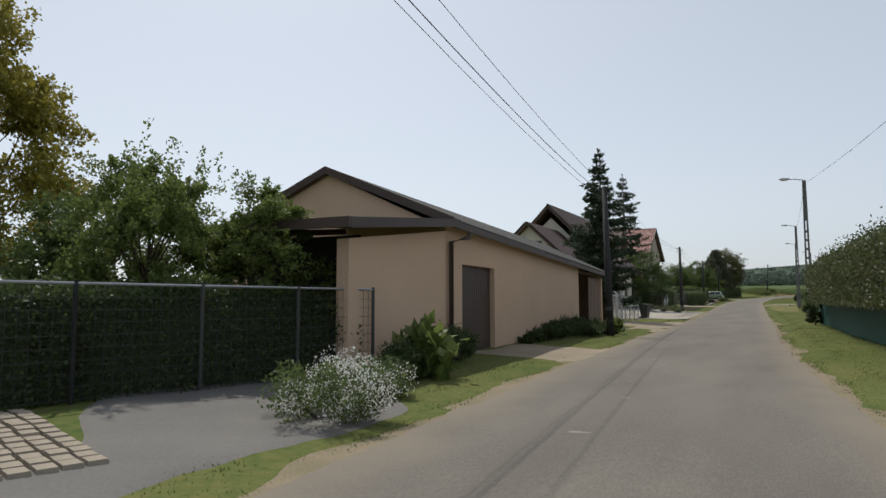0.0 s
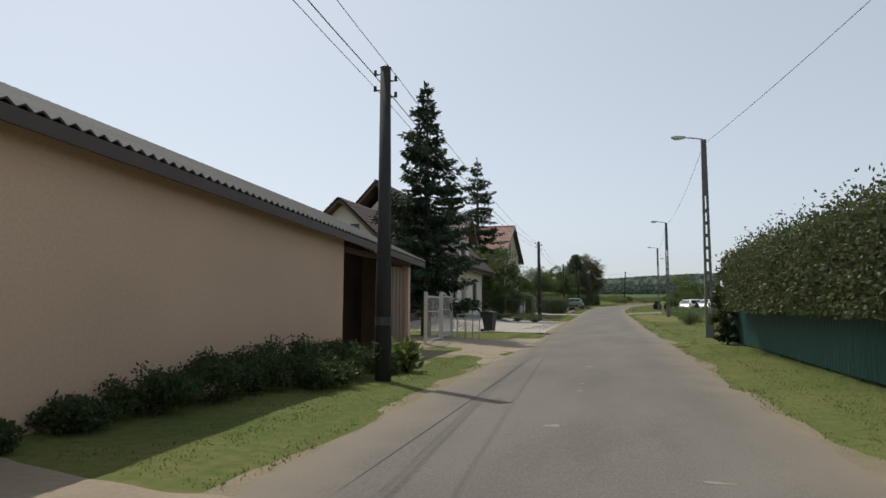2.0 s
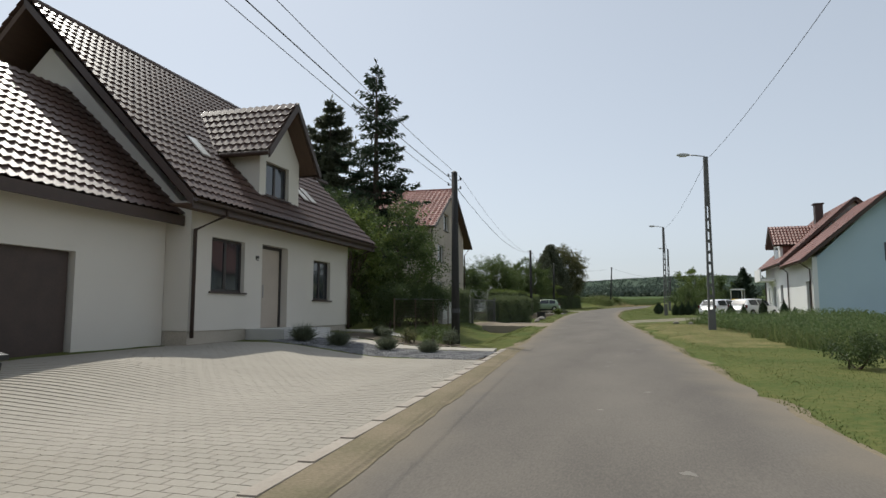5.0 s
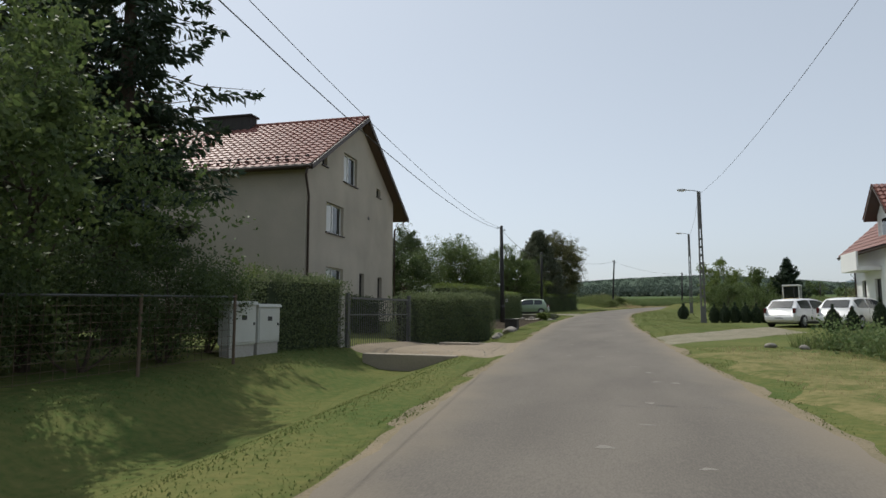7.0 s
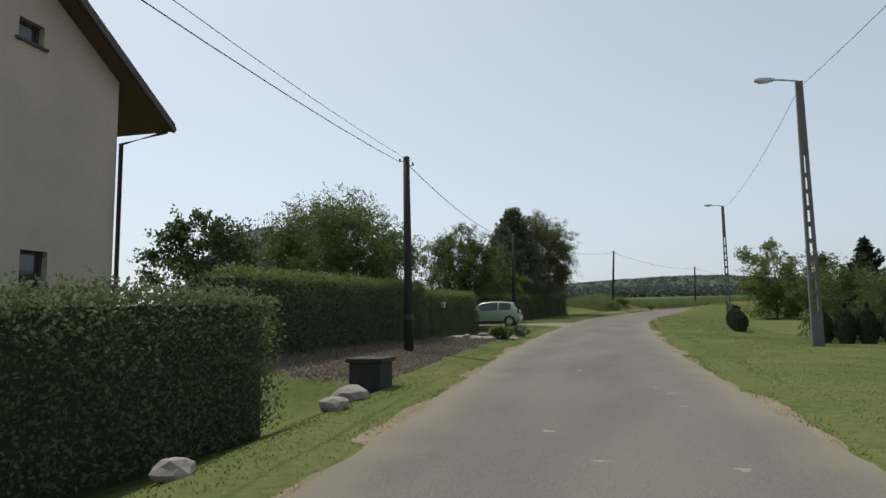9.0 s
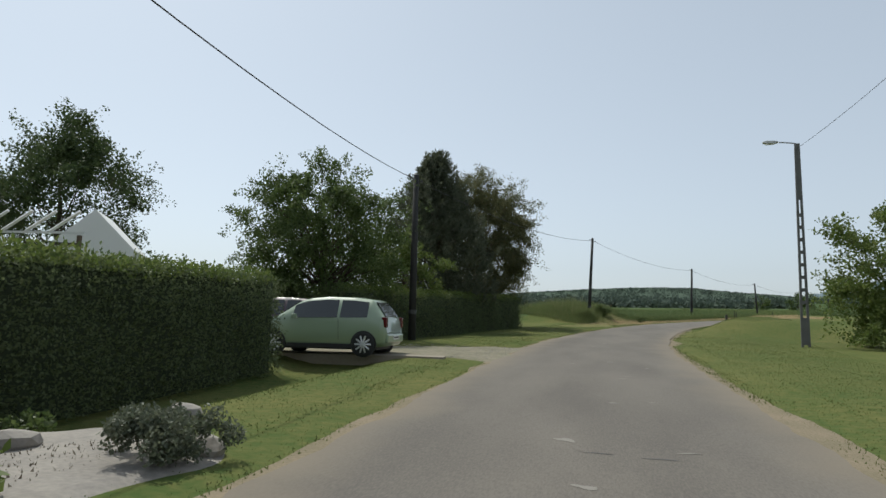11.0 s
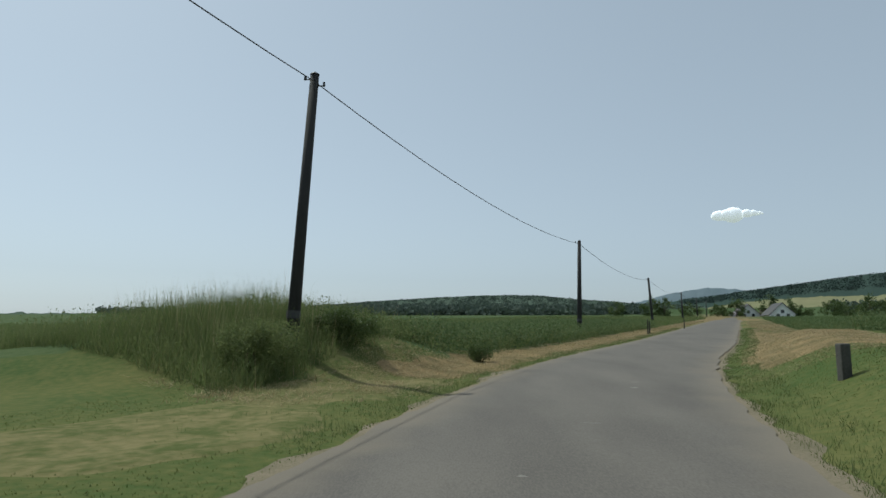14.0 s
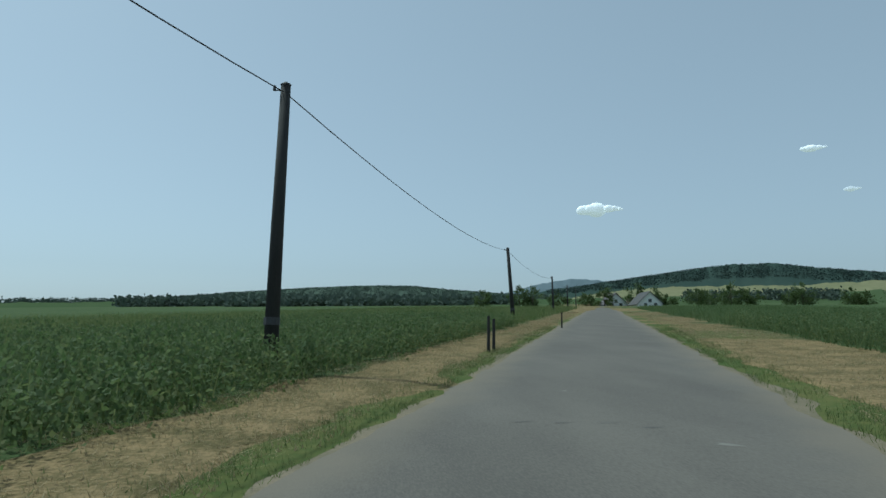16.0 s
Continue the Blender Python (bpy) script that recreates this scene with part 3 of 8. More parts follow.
def white_house():
    h = root("house", pose(-7.45, 63.9, 0.35, 0, 0, 91.92), "off-white plastered house with brown tiled roof and a dormer", "house")
    b = 0.35
    W, D, ez, rz, ry = 9.7, 9.8, 3.75 - b, 9.5 - b, 4.9
    slope = (rz - ez) / (ry + 0.7)
    wl, dr, wr = (0.88, 2.44, 1.66 - b, 3.12 - b), (3.38, 4.94, 0.62 - b, 3.18 - b), (6.76, 8.12, 1.54 - b, 2.95 - b)
    top = 3.95 - b
    part("front_wall", wall_cut(Shape(), 0, W, 0.28, top, 0, 0.35, [wl, dr, wr]), WHITEWALL, h)
    part("plinth", Shape().box(0.02, W - 0.02, 0.03, D, -0.6, 0.28), GREYWALL, h, "grey-brown plinth")
    for x, nm in ((0, "gable_wall"), (W - 0.35, "gable_wall")):
        part(nm, Shape().prism([(0.35, 0.28), (D, 0.28), (D, top), (ry, top + slope * (ry - 0.35) - 0.05), (0.35, top)], "x", x, x + 0.35), WHITEWALL, h)
    part("back_wall", Shape().box(0.35, W - 0.35, D - 0.35, D, 0.28, top), WHITEWALL, h)
    part("floor_slab", Shape().box(0.35, W - 0.35, 0.35, D - 0.35, 0.1, 0.2), CONCRETE, h)
    part("upper_floor", Shape().box(0.35, W - 0.35, 0.35, D - 0.35, 2.75, 2.95), CONCRETE, h)
    up = Vector((0, ry + 0.7, rz - ez))
    down = Vector((0, -(ry + 0.7), rz - ez))
    part("roof_front", tile_sheet(Shape(), (-0.9, -0.7, ez + 0.12), (1, 0, 0), up, W + 1.95, up.length), REDTILE, h, "brown-red profiled tiles catching the sun", smooth=False)
    part("roof_back", tile_sheet(Shape(), (W + 1.05, D + 0.7, ez + 0.12), (-1, 0, 0), down, W + 1.95, up.length), REDTILE, h)
    part("roof_deck", Shape().slab([(-0.85, -0.68, ez + 0.1), (W + 1.0, -0.68, ez + 0.1), (W + 1.0, ry, rz + 0.08), (-0.85, ry, rz + 0.08)], 0.16)
         .slab([(W + 1.0, D + 0.68, ez + 0.1), (-0.85, D + 0.68, ez + 0.1), (-0.85, ry, rz + 0.08), (W + 1.0, ry, rz + 0.08)], 0.16), SOFFIT, h)
    part("ridge_cap", Shape().tube([(-0.92, ry, rz + 0.15), (W + 1.07, ry, rz + 0.15)], 0.11, 8), REDTILE, h, smooth=True)
    for x in (-0.92, W + 1.02):
        part("verge_board", Shape().prism([(-0.72, ez - 0.1), (-0.72, ez + 0.14), (ry, rz + 0.13), (ry, rz - 0.1)], "x", x, x + 0.05), BROWNMETAL, h)
    part("eave_board", Shape().box(-0.9, W + 1.05, -0.72, -0.68, ez - 0.16, ez + 0.1), BROWNMETAL, h)
    part("soffit", Shape().box(-0.86, W + 1.0, -0.66, 0.0, ez - 0.05, ez - 0.02), SOFFIT, h)
    gutter(h, -0.9, W + 1.05, -0.79, ez + 0.06)
    pipe_run(h, [(0.45, -0.78, ez), (0.45, -0.72, ez - 0.15), (0.05, -0.09, ez - 0.55), (0.05, -0.09, 0.1)])
    pipe_run(h, [(W + 0.85, -0.78, ez), (W + 0.8, -0.7, ez - 0.1), (W - 0.05, -0.09, ez - 0.6), (W - 0.05, -0.09, 0.1)])
    window_unit(h, "window", *wl, 0, FRAME, 2, glass=GLASS, extra="dark-framed window with lowered roller blind")
    window_unit(h, "window", *wr, 0, FRAME, 2)
    d = new("door")
    d.parent = h
    d["label"] = "pale beige front door in a deep reveal"
    part("door_leaf", Shape().box(dr[0] + 0.35, dr[1] - 0.12, 0.26, 0.31, dr[2], dr[3] - 0.1), mat("beige_door", (0.50, 0.42, 0.34), (0.44, 0.37, 0.30), 0.6, 2, 30, 0.1), d)
    part("side_light", Shape().box(dr[0] + 0.06, dr[0] + 0.3, 0.26, 0.30, dr[2], dr[3] - 0.55), GLASS, d, "narrow dark glass strip")
    part("door_frame", Shape().box(dr[0], dr[0] + 0.06, 0.24, 0.33, dr[2], dr[3]).box(dr[0] + 0.3, dr[0] + 0.35, 0.24, 0.33, dr[2], dr[3] - 0.1).box(dr[1] - 0.12, dr[1], 0.24, 0.33, dr[2], dr[3])
         .box(dr[0] + 0.06, dr[1] - 0.12, 0.24, 0.33, dr[3] - 0.1, dr[3]), FRAME, d)
    part("door_handle", Shape().tube([(dr[0] + 0.45, 0.22, 1.2), (dr[0] + 0.45, 0.22, 1.6)], 0.015, 6), STEEL, d)
    part("number_plate", Shape().box(3.02, 3.05, -0.02, 0.0, 2.3, 2.44).box(3.09, 3.18, -0.02, 0.0, 2.3, 2.33).box(3.09, 3.18, -0.02, 0.0, 2.36, 2.44), FRAME, h, "small dark bars on the plaster")
    part("porch", Shape().box(2.6, 5.6, -1.25, 0.0, -0.4, 0.27).box(2.9, 5.3, -1.6, -1.25, -0.4, 0.10), STEPCON, h, "grey concrete entrance step")
    # dormer
    cx, hw, de, dz = 4.33, 1.22, 5.82 - b, 7.75 - b
    sl = (dz - de) / 1.62
    dm = new("dormer")
    dm.parent = h
    win = (3.46, 4.87, 4.72 - b, 5.80 - b)
    front = Shape()
    wall_cut(front, cx - hw, cx + hw, 4.45 - b, 6.25 - b, 0, 0.22, [win])
    front.prism([(cx - hw, 6.25 - b), (cx + hw, 6.25 - b), (cx, dz - 0.22)], "y", 0, 0.22)
    part("dormer_wall", front, WHITEWALL, dm)
    for s in (-1, 1):
        part("dormer_cheek", Shape().prism([(0.22, 4.5 - b), (0.22, 6.2 - b), (2.0, 6.2 - b)], "x", cx + s * hw - (0.0 if s < 0 else 0.15), cx + s * hw + (0.15 if s < 0 else 0.0)), WHITEWALL, dm)
    back = 3.4
    L = math.hypot(1.62, dz - de)
    part("dormer_roof", tile_sheet(tile_sheet(Shape(), (cx - 1.62, back, de + 0.1), (0, -1, 0), (1.62, 0, dz - de), back + 0.55, L), (cx + 1.62, -0.55, de + 0.1), (0, 1, 0), (-1.62, 0, dz - de), back + 0.55, L), REDTILE, dm)
    part("dormer_deck", Shape().slab([(cx - 1.6, back, de + 0.08), (cx - 1.6, -0.52, de + 0.08), (cx, -0.52, dz + 0.06), (cx, back, dz + 0.06)], 0.15)
         .slab([(cx + 1.6, -0.52, de + 0.08), (cx + 1.6, back, de + 0.08), (cx, back, dz + 0.06), (cx, -0.52, dz + 0.06)], 0.15), SOFFIT, dm)
    for s in (-1, 1):
        part("dormer_verge", Shape().prism([(cx + s * 1.66, de - 0.14), (cx + s * 1.66, de + 0.12), (cx, dz + 0.13), (cx, dz - 0.16)], "y", -0.6, -0.54), BROWNMETAL, dm)
        part("dormer_gutter", Shape().tube([(cx + s * 1.7, -0.58, de + 0.02), (cx + s * 1.7, 1.2, de + 0.02)], 0.06, 8), BROWNMETAL, dm)
    part("purlin_end", Shape().box(cx + 1.45, cx + 2.4, -0.52, -0.42, de - 0.16, de - 0.08), BROWNMETAL, dm, "dark bar end")
    window_unit(h, "window", *win, 0, FRAME, 2)
    # roof windows
    nrm = Vector((0, -(rz - ez), ry + 0.7)).normalized()
    uv = up.normalized()
    for x, y in ((1.4, 0.85), (6.72, 0.45), (7.30, 0.45)):
        o = Vector((x, y, ez + 0.12 + slope * (y + 0.7))) + nrm * 0.05
        sk = new("roof_window")
        sk.parent = h
        q = [o, o + Vector((0.52, 0, 0)), o + Vector((0.52, 0, 0)) + uv * 0.95, o + uv * 0.95]
        part("roof_window_frame", Shape().slab([p + nrm * 0.05 for p in q], 0.09), BROWNMETAL, sk)
        i = [o + Vector((0.07, 0, 0)) + uv * 0.08, o + Vector((0.45, 0, 0)) + uv * 0.08, o + Vector((0.45, 0, 0)) + uv * 0.88, o + Vector((0.07, 0, 0)) + uv * 0.88]
        # pale pane colour holds the sky mirrored in the glass, and a blind
        part("pane", Shape().slab([p + nrm * 0.06 for p in i], 0.02), CURTAIN, sk, "pane with mirrored sky and a pale blind put into its colour")
    # lower wing with its own gable
    a0, a1, y0, y1, ae, ar = -6.9, -0.02, 0.75, 7.95, 3.45 - b, 7.25 - b
    ym = (y0 + y1) / 2
    asl = (ar - ae) / (ym - y0 + 0.5)
    gw = (3.0, 4.6, 4.6 - b, 5.5 - b)
    wg = new("wing")
    wg.parent = h
    part("wing_front", wall_cut(Shape(), a0, a1, -0.5, ae + 0.3, y0, y0 + 0.3, [(-5.6, -2.8, -0.2, 2.05)]), WHITEWALL, wg)
    part("garage_door", Shape().box(-5.55, -2.85, y0 + 0.14, y0 + 0.2, -0.25, 2.05), BROWNMETAL, wg)
    part("wing_gable", Shape().prism([(y0 + 0.3, -0.5), (y1, -0.5), (y1, ae + 0.3), (ym, ae + 0.3 + asl * (ym - y0)), (y0 + 0.3, ae + 0.3)], "x", a0, a0 + 0.3), WHITEWALL, wg)
    part("gable_window", Shape().box(a0 - 0.03, a0 + 0.02, ym - 1.0, ym + 0.4, 4.75 - b, 5.75 - b), GLASS, wg)
    part("gable_window_frame", Shape().box(a0 - 0.05, a0 + 0.01, ym - 1.07, ym - 1.0, 4.68 - b, 5.82 - b).box(a0 - 0.05, a0 + 0.01, ym + 0.4, ym + 0.47, 4.68 - b, 5.82 - b).box(a0 - 0.05, a0 + 0.01, ym - 1.0, ym + 0.4, 5.75 - b, 5.82 - b).box(a0 - 0.06, a0 + 0.01, ym - 0.34, ym - 0.26, 4.75 - b, 5.75 - b), FRAME, wg)
    part("wing_back", Shape().box(a0 + 0.3, a1, y1 - 0.3, y1, -0.5, ae + 0.3), WHITEWALL, wg)
    au = Vector((0, ym - y0 + 0.5, ar - ae))
    part("wing_roof_front", tile_sheet(Shape(), (a0 - 0.6, y0 - 0.5, ae + 0.1), (1, 0, 0), au, 7.5, au.length), REDTILE, wg)
    part("wing_roof_back", tile_sheet(Shape(), (a1, y1 + 0.5, ae + 0.1), (-1, 0, 0), Vector((0, -au.y, au.z)), 7.5, au.length), REDTILE, wg)
    part("wing_deck", Shape().slab([(a0 - 0.55, y0 - 0.48, ae + 0.08), (a1, y0 - 0.48, ae + 0.08), (a1, ym, ar + 0.06), (a0 - 0.55, ym, ar + 0.06)], 0.15)
         .slab([(a1, y1 + 0.48, ae + 0.08), (a0 - 0.55, y1 + 0.48, ae + 0.08), (a0 - 0.55, ym, ar + 0.06), (a1, ym, ar + 0.06)], 0.15), SOFFIT, wg)
    part("wing_fascia", Shape().box(a0 - 0.6, a1, y0 - 0.56, y0 - 0.5, ae - 0.15, ae + 0.1), BROWNMETAL, wg)
    part("chimney", Shape().box(4.6, 5.3, 6.2, 6.9, 6.0, 9.9), GREYWALL, h, "plastered chimney")
    return h


white_house()


def grey_house():
    h = root("house", pose(-10.83, 93.0, 0.2, 0, 0, 93.46), "tall grey-beige plastered house with weathered red roof", "house")
    b, W, D = 0.2, 10.95, 11.5
    ax, az = 5.7, 10.3 - b
    k = 0.60
    zl = lambda x: az - k * abs(x - ax)
    holes = [(2.0, 3.85, 4.12, 5.42), (3.8, 5.45, 6.65, 8.0), (2.05, 3.9, 1.3, 2.65), (1.5, 2.0, 6.9, 7.37), (8.2, 8.8, 6.72, 7.16), (5.9, 6.55, 1.3, 2.6), (8.5, 9.15, 1.5, 2.55)]
    low = zl(0) - 0.12
    # the gable is trimmed to the roof line
    bm = bmesh.new()
    me = bpy.data.meshes.new("gable_wall")
    s2 = wall_cut(Shape(), 0, W, -0.5, az, 0, 0.35, holes)
    me.from_pydata(s2.v, [], s2.f)
    bm.from_mesh(me)
    for sx in (-1, 1):
        n = Vector((sx * k, 0, 1)).normalized()
        geo = bm.verts[:] + bm.edges[:] + bm.faces[:]
        bmesh.ops.bisect_plane(bm, geom=geo, plane_co=(ax, 0, az - 0.14), plane_no=n, clear_outer=True)
    bm.to_mesh(me)
    bm.free()
    me.materials.append(GREYWALL)
    g = new("gable_wall", me)
    g.parent = h
    part("side_wall", Shape().box(0, 0.35, 0.35, D, -0.5, low), GREYWALL, h)
    part("far_side_wall", Shape().box(W - 0.35, W, 0.35, D, -0.5, zl(W) - 0.12), GREYWALL, h)
    part("back_gable", Shape().prism([(0.35, -0.5), (W - 0.35, -0.5), (W - 0.35, zl(W) - 0.12), (ax, az - 0.15), (0.35, low)], "y", D - 0.35, D), GREYWALL, h)
    for z in (2.75, 5.6):
        part("storey_floor", Shape().box(0.35, W - 0.35, 0.35, D - 0.35, z, z + 0.2), CONCRETE, h)
    xl, xr = -0.45, 12.75 - 0.35
    for x0, sg, nm in ((xl, 1, "roof_near"), (xr, -1, "roof_far")):
        run = ax - x0
        upv = Vector((run, 0, az - zl(x0)))
        if sg > 0:
            sh = tile_sheet(Shape(), (x0, D + 0.5, zl(x0)), (0, -1, 0), upv, D + 0.95, upv.length, 0.36, 0.4)
            dk = Shape().slab([(x0, D + 0.45, zl(x0) - 0.02), (x0, -0.4, zl(x0) - 0.02), (ax, -0.4, az - 0.02), (ax, D + 0.45, az - 0.02)], 0.13)
        else:
            sh = tile_sheet(Shape(), (x0, -0.45, zl(x0)), (0, 1, 0), upv, D + 0.95, upv.length, 0.36, 0.4)
            dk = Shape().slab([(x0, -0.4, zl(x0) - 0.02), (x0, D + 0.45, zl(x0) - 0.02), (ax, D + 0.45, az - 0.02), (ax, -0.4, az - 0.02)], 0.13)
        part(nm, sh, PINKTILE, h, "weathered pinkish-red roof tiles")
        part("roof_deck", dk, SOFFIT, h)
        part("verge_board", Shape().prism([(x0, zl(x0) - 0.16), (x0, zl(x0) + 0.06), (ax, az + 0.06), (ax, az - 0.16)], "y", -0.5, -0.42), BROWNMETAL, h)
        part("eave_gutter", Shape().tube([(x0 - sg * 0.06, -0.45, zl(x0) - 0.04), (x0 - sg * 0.06, D + 0.45, zl(x0) - 0.04)], 0.065, 8), BROWNMETAL, h)
    part("ridge_cap", Shape().tube([(ax, -0.48, az + 0.05), (ax, D + 0.5, az + 0.05)], 0.10, 8), PINKTILE, h)
    # snow guards in two rows by the eave
    for row in (0.9, 0.45):
        for i in range(26):
            y = 0.1 + i * 0.44 + (0.22 if row < 0.6 else 0)
            x = xl + row
            part("snow_guard", Shape().box(x - 0.03, x + 0.03, y, y + 0.16, zl(x) + 0.02, zl(x) + 0.13), BROWNMETAL, h)
    part("chimney", Shape().box(ax - 0.55, ax + 0.05, 5.6, 8.2, az - 0.6, az + 0.42), DARKWOOD, h, "wide low dark chimney stack")
    part("chimney_cap", Shape().box(ax - 0.65, ax + 0.15, 5.5, 8.3, az + 0.42, az + 0.5), DARKWOOD, h)
    pipe_run(h, [(-0.5, -0.3, zl(xl) - 0.1), (-0.42, -0.2, zl(xl) - 0.35), (0.12, -0.08, zl(xl) - 1.1), (0.12, -0.08, 0.0)])
    pipe_run(h, [(xr + 0.05, -0.2, zl(xr) - 0.1), (W + 0.05, -0.08, zl(xr) - 0.8), (W + 0.05, -0.08, 0.0)])
    blind = [2, 2, 2, 1, 1, 1, 1]
    for hole, p in zip(holes, blind):
        w = window_unit(h, "window", *hole, 0, WHITEFRAME if p == 2 else FRAME, p, deep=0.14)
        if p == 2:
            part("net_curtain", Shape().box(hole[0] + 0.09, (hole[0] + hole[1]) / 2 - 0.1, 0.158, 0.163, hole[2] + 0.09, hole[3] - 0.09), CURTAIN, w, "pale net curtain behind the glass")
    part("vent", Shape().box(6.95, 7.1, -0.03, 0.0, 5.33, 5.47), FRAME, h)
    # balcony on the long side
    bl = new("balcony")
    bl.parent = h
    part("balcony_slab", Shape().box(-1.1, 0, 5.4, 10.4, 3.35, 3.5), CONCRETE, bl)
    part("balcony_rail", Shape().box(-1.1, -1.04, 5.4, 10.4, 4.4, 4.48).box(-1.1, -1.04, 5.4, 10.4, 3.6, 3.66).box(-1.1, 0, 5.4, 5.46, 4.4, 4.48).box(-1.1, 0, 5.4, 5.46, 3.6, 3.66), DARKWOOD, bl)
    for i in range(6):
        y = 5.43 + i * 0.99
        part("baluster", Shape().box(-1.12, -1.02, y - 0.05, y + 0.05, 3.5, 4.55), DARKWOOD, bl)
        if i < 5:
            part("cross_brace", Shape().tube([(-1.07, y + 0.05, 3.66), (-1.07, y + 0.94, 4.4)], 0.035, 4).tube([(-1.07, y + 0.05, 4.4), (-1.07, y + 0.94, 3.66)], 0.035, 4), DARKWOOD, bl)
    part("balcony_door", Shape().box(-0.04, 0.0, 7.0, 8.0, 3.52, 5.5), GLASS, bl)
    part("aerial", Shape().tube([(-1.0, 7.2, 4.5), (-1.15, 6.7, 5.15)], 0.03, 6), STEEL, h)
    return h


grey_house()


BOARD = mat("red_brown_boards", (0.25, 0.18, 0.14), (0.185, 0.135, 0.105), 0.85, 1.5, 18, 0.5, stretch=(5, 5, 0.6))


def garage_building():
    h = root("garage_building", pose(1.25, 21.97, 0, 0, 0, 96.71), "long low peach-plastered garage with grey corrugated roof", "garage")
    D, ridge = 6.6, 3.3
    door = (1.0, 3.4, -0.2, 2.27)
    s = wall_cut(Shape(), 0.0, 14.37, -0.3, 3.05, 0, 0.3, [door])
    part("side_wall", s, PINK, h)
    part("wall_top", Shape().prism([(0.0, 3.05), (7.5, 3.05), (0.0, 3.2)], "y", 0.002, 0.3), PINK, h)
    part("gable_wall", Shape().prism([(0.3, -0.3), (D, -0.3), (D, 3.2), (ridge, 4.62), (0.3, 3.2)], "x", 0.0, 0.3), PINK, h)
    part("back_wall", Shape().box(0.3, 20.0, D - 0.3, D, -0.3, 3.0), PINK, h)
    part("end_wall", Shape().prism([(0.0, -0.3), (D - 0.3, -0.3), (D - 0.3, 2.6), (ridge, 4.0), (0.0, 2.55)], "x", 19.75, 20.0), PINK, h)
    part("division_wall", Shape().box(14.1, 14.37, 0.3, D - 0.3, -0.3, 2.9), PINK, h)
    part("recess_wall", wall_cut(Shape(), 14.37, 19.75, -0.3, 2.9, 1.5, 1.75, [(14.9, 16.2, -0.3, 2.0)]), BROWNPLASTER, h)
    for i in range(15):
        part("board", Shape().box(17.0 + 0.183 * i, 17.178 + 0.183 * i, 0.10 + 0.012 * (i % 2), 0.13 + 0.012 * (i % 2), -0.05, 2.5), BOARD, h)
    for a, c in ((14.9, 16.2),):
        part("shed_door", Shape().box(a, c, 1.6, 1.66, -0.1, 2.0), WOOD, h, "brown boarded shed door")
    g = new("garage_door")
    g.parent = h
    n = 16
    for i in range(n):
        a = door[0] + (door[1] - door[0]) * i / n
        part("door_board", Shape().box(a + 0.006, a + (door[1] - door[0]) / n - 0.006, 0.14, 0.17 + 0.006 * (i % 2), -0.1, 2.27), BROWNMETAL, g)
    part("door_backing", Shape().box(door[0], door[1], 0.2, 0.24, -0.2, 2.27), BROWNMETAL, g)
    # corrugated roof, sinking a little along its length
    for side in (1, -1):
        sh = Shape()
        n = 21 * 5 * 2
        y_e = -0.28 if side > 0 else D + 0.28
        for i in range(n + 1):
            x = -0.16 + 20.91 * i / n
            w = 0.028 * math.cos(math.pi * i)
            drop = -0.022 * max(x, 0)
            for y, z in ((y_e, 3.26 + drop), (ridge, 4.78 + drop * 0.6)):
                sh.v.append((x, y, z + w))
        sh.f = [(2 * i, 2 * i + 2, 2 * i + 3, 2 * i + 1) if side > 0 else (2 * i, 2 * i + 1, 2 * i + 3, 2 * i + 2) for i in range(n)]
        ob = part("roof_sheet", sh, ETERNIT, h, "grey corrugated roofing")
        ob.modifiers.new("thick", "SOLIDIFY").thickness = 0.02
    part("roof_deck", Shape().slab([(-0.1, -0.2, 3.2), (20.6, -0.2, 2.75), (20.6, ridge, 4.42), (-0.1, ridge, 4.7)], 0.07).slab([(20.6, D + 0.2, 2.75), (-0.1, D + 0.2, 3.2), (-0.1, ridge, 4.7), (20.6, ridge, 4.42)], 0.07), SOFFIT, h)
    for s0 in (1, -1):
        e = -0.3 if s0 > 0 else D + 0.3
        part("verge_board", Shape().prism([(e, 3.08), (e, 3.3), (ridge, 4.82), (ridge, 4.62)], "x", -0.2, -0.15), BROWNMETAL, h)
    part("eave_board", Shape().slab([(-0.14, -0.3, 3.22), (20.7, -0.3, 2.75), (20.7, -0.26, 2.75), (-0.14, -0.26, 3.22)], 0.16), BROWNMETAL, h)
    part("rafter_beam", Shape().box(14.4, 20.4, 0.1, 0.22, 2.6, 2.72), WOOD, h)
    pipe_run(h, [(0.75, -0.32, 3.0), (0.7, -0.3, 2.9), (0.12, -0.09, 2.75), (0.12, -0.09, 0.0)], 0.06)
    # carport leaning on the gable
    c = new("carport")
    c.parent = h
    part("carport_wall", Shape().prism([(-4.2, -0.3), (-0.01, -0.3), (-0.01, 3.0), (-4.2, 2.45)], "y", 0.0, 0.25), PINK, c)
    # added dark panel in place of the deep shade inside the carport
    part("partition", Shape().box(-3.4, -3.34, 0.26, 2.95, -0.3, 2.6), DARKWOOD, c)
    part("carport_roof", Shape().slab([(-4.7, -0.3, 2.76), (-0.02, -0.3, 3.28), (-0.02, 3.0, 3.28), (-4.7, 3.0, 2.76)], 0.06), ETERNIT, c)
    part("carport_fascia", Shape().slab([(-4.7, -0.36, 2.74), (-0.02, -0.36, 3.26), (-0.02, -0.30, 3.26), (-4.7, -0.30, 2.74)], 0.17).box(-4.76, -4.7, -0.36, 3.0, 2.58, 2.76), BROWNMETAL, c)
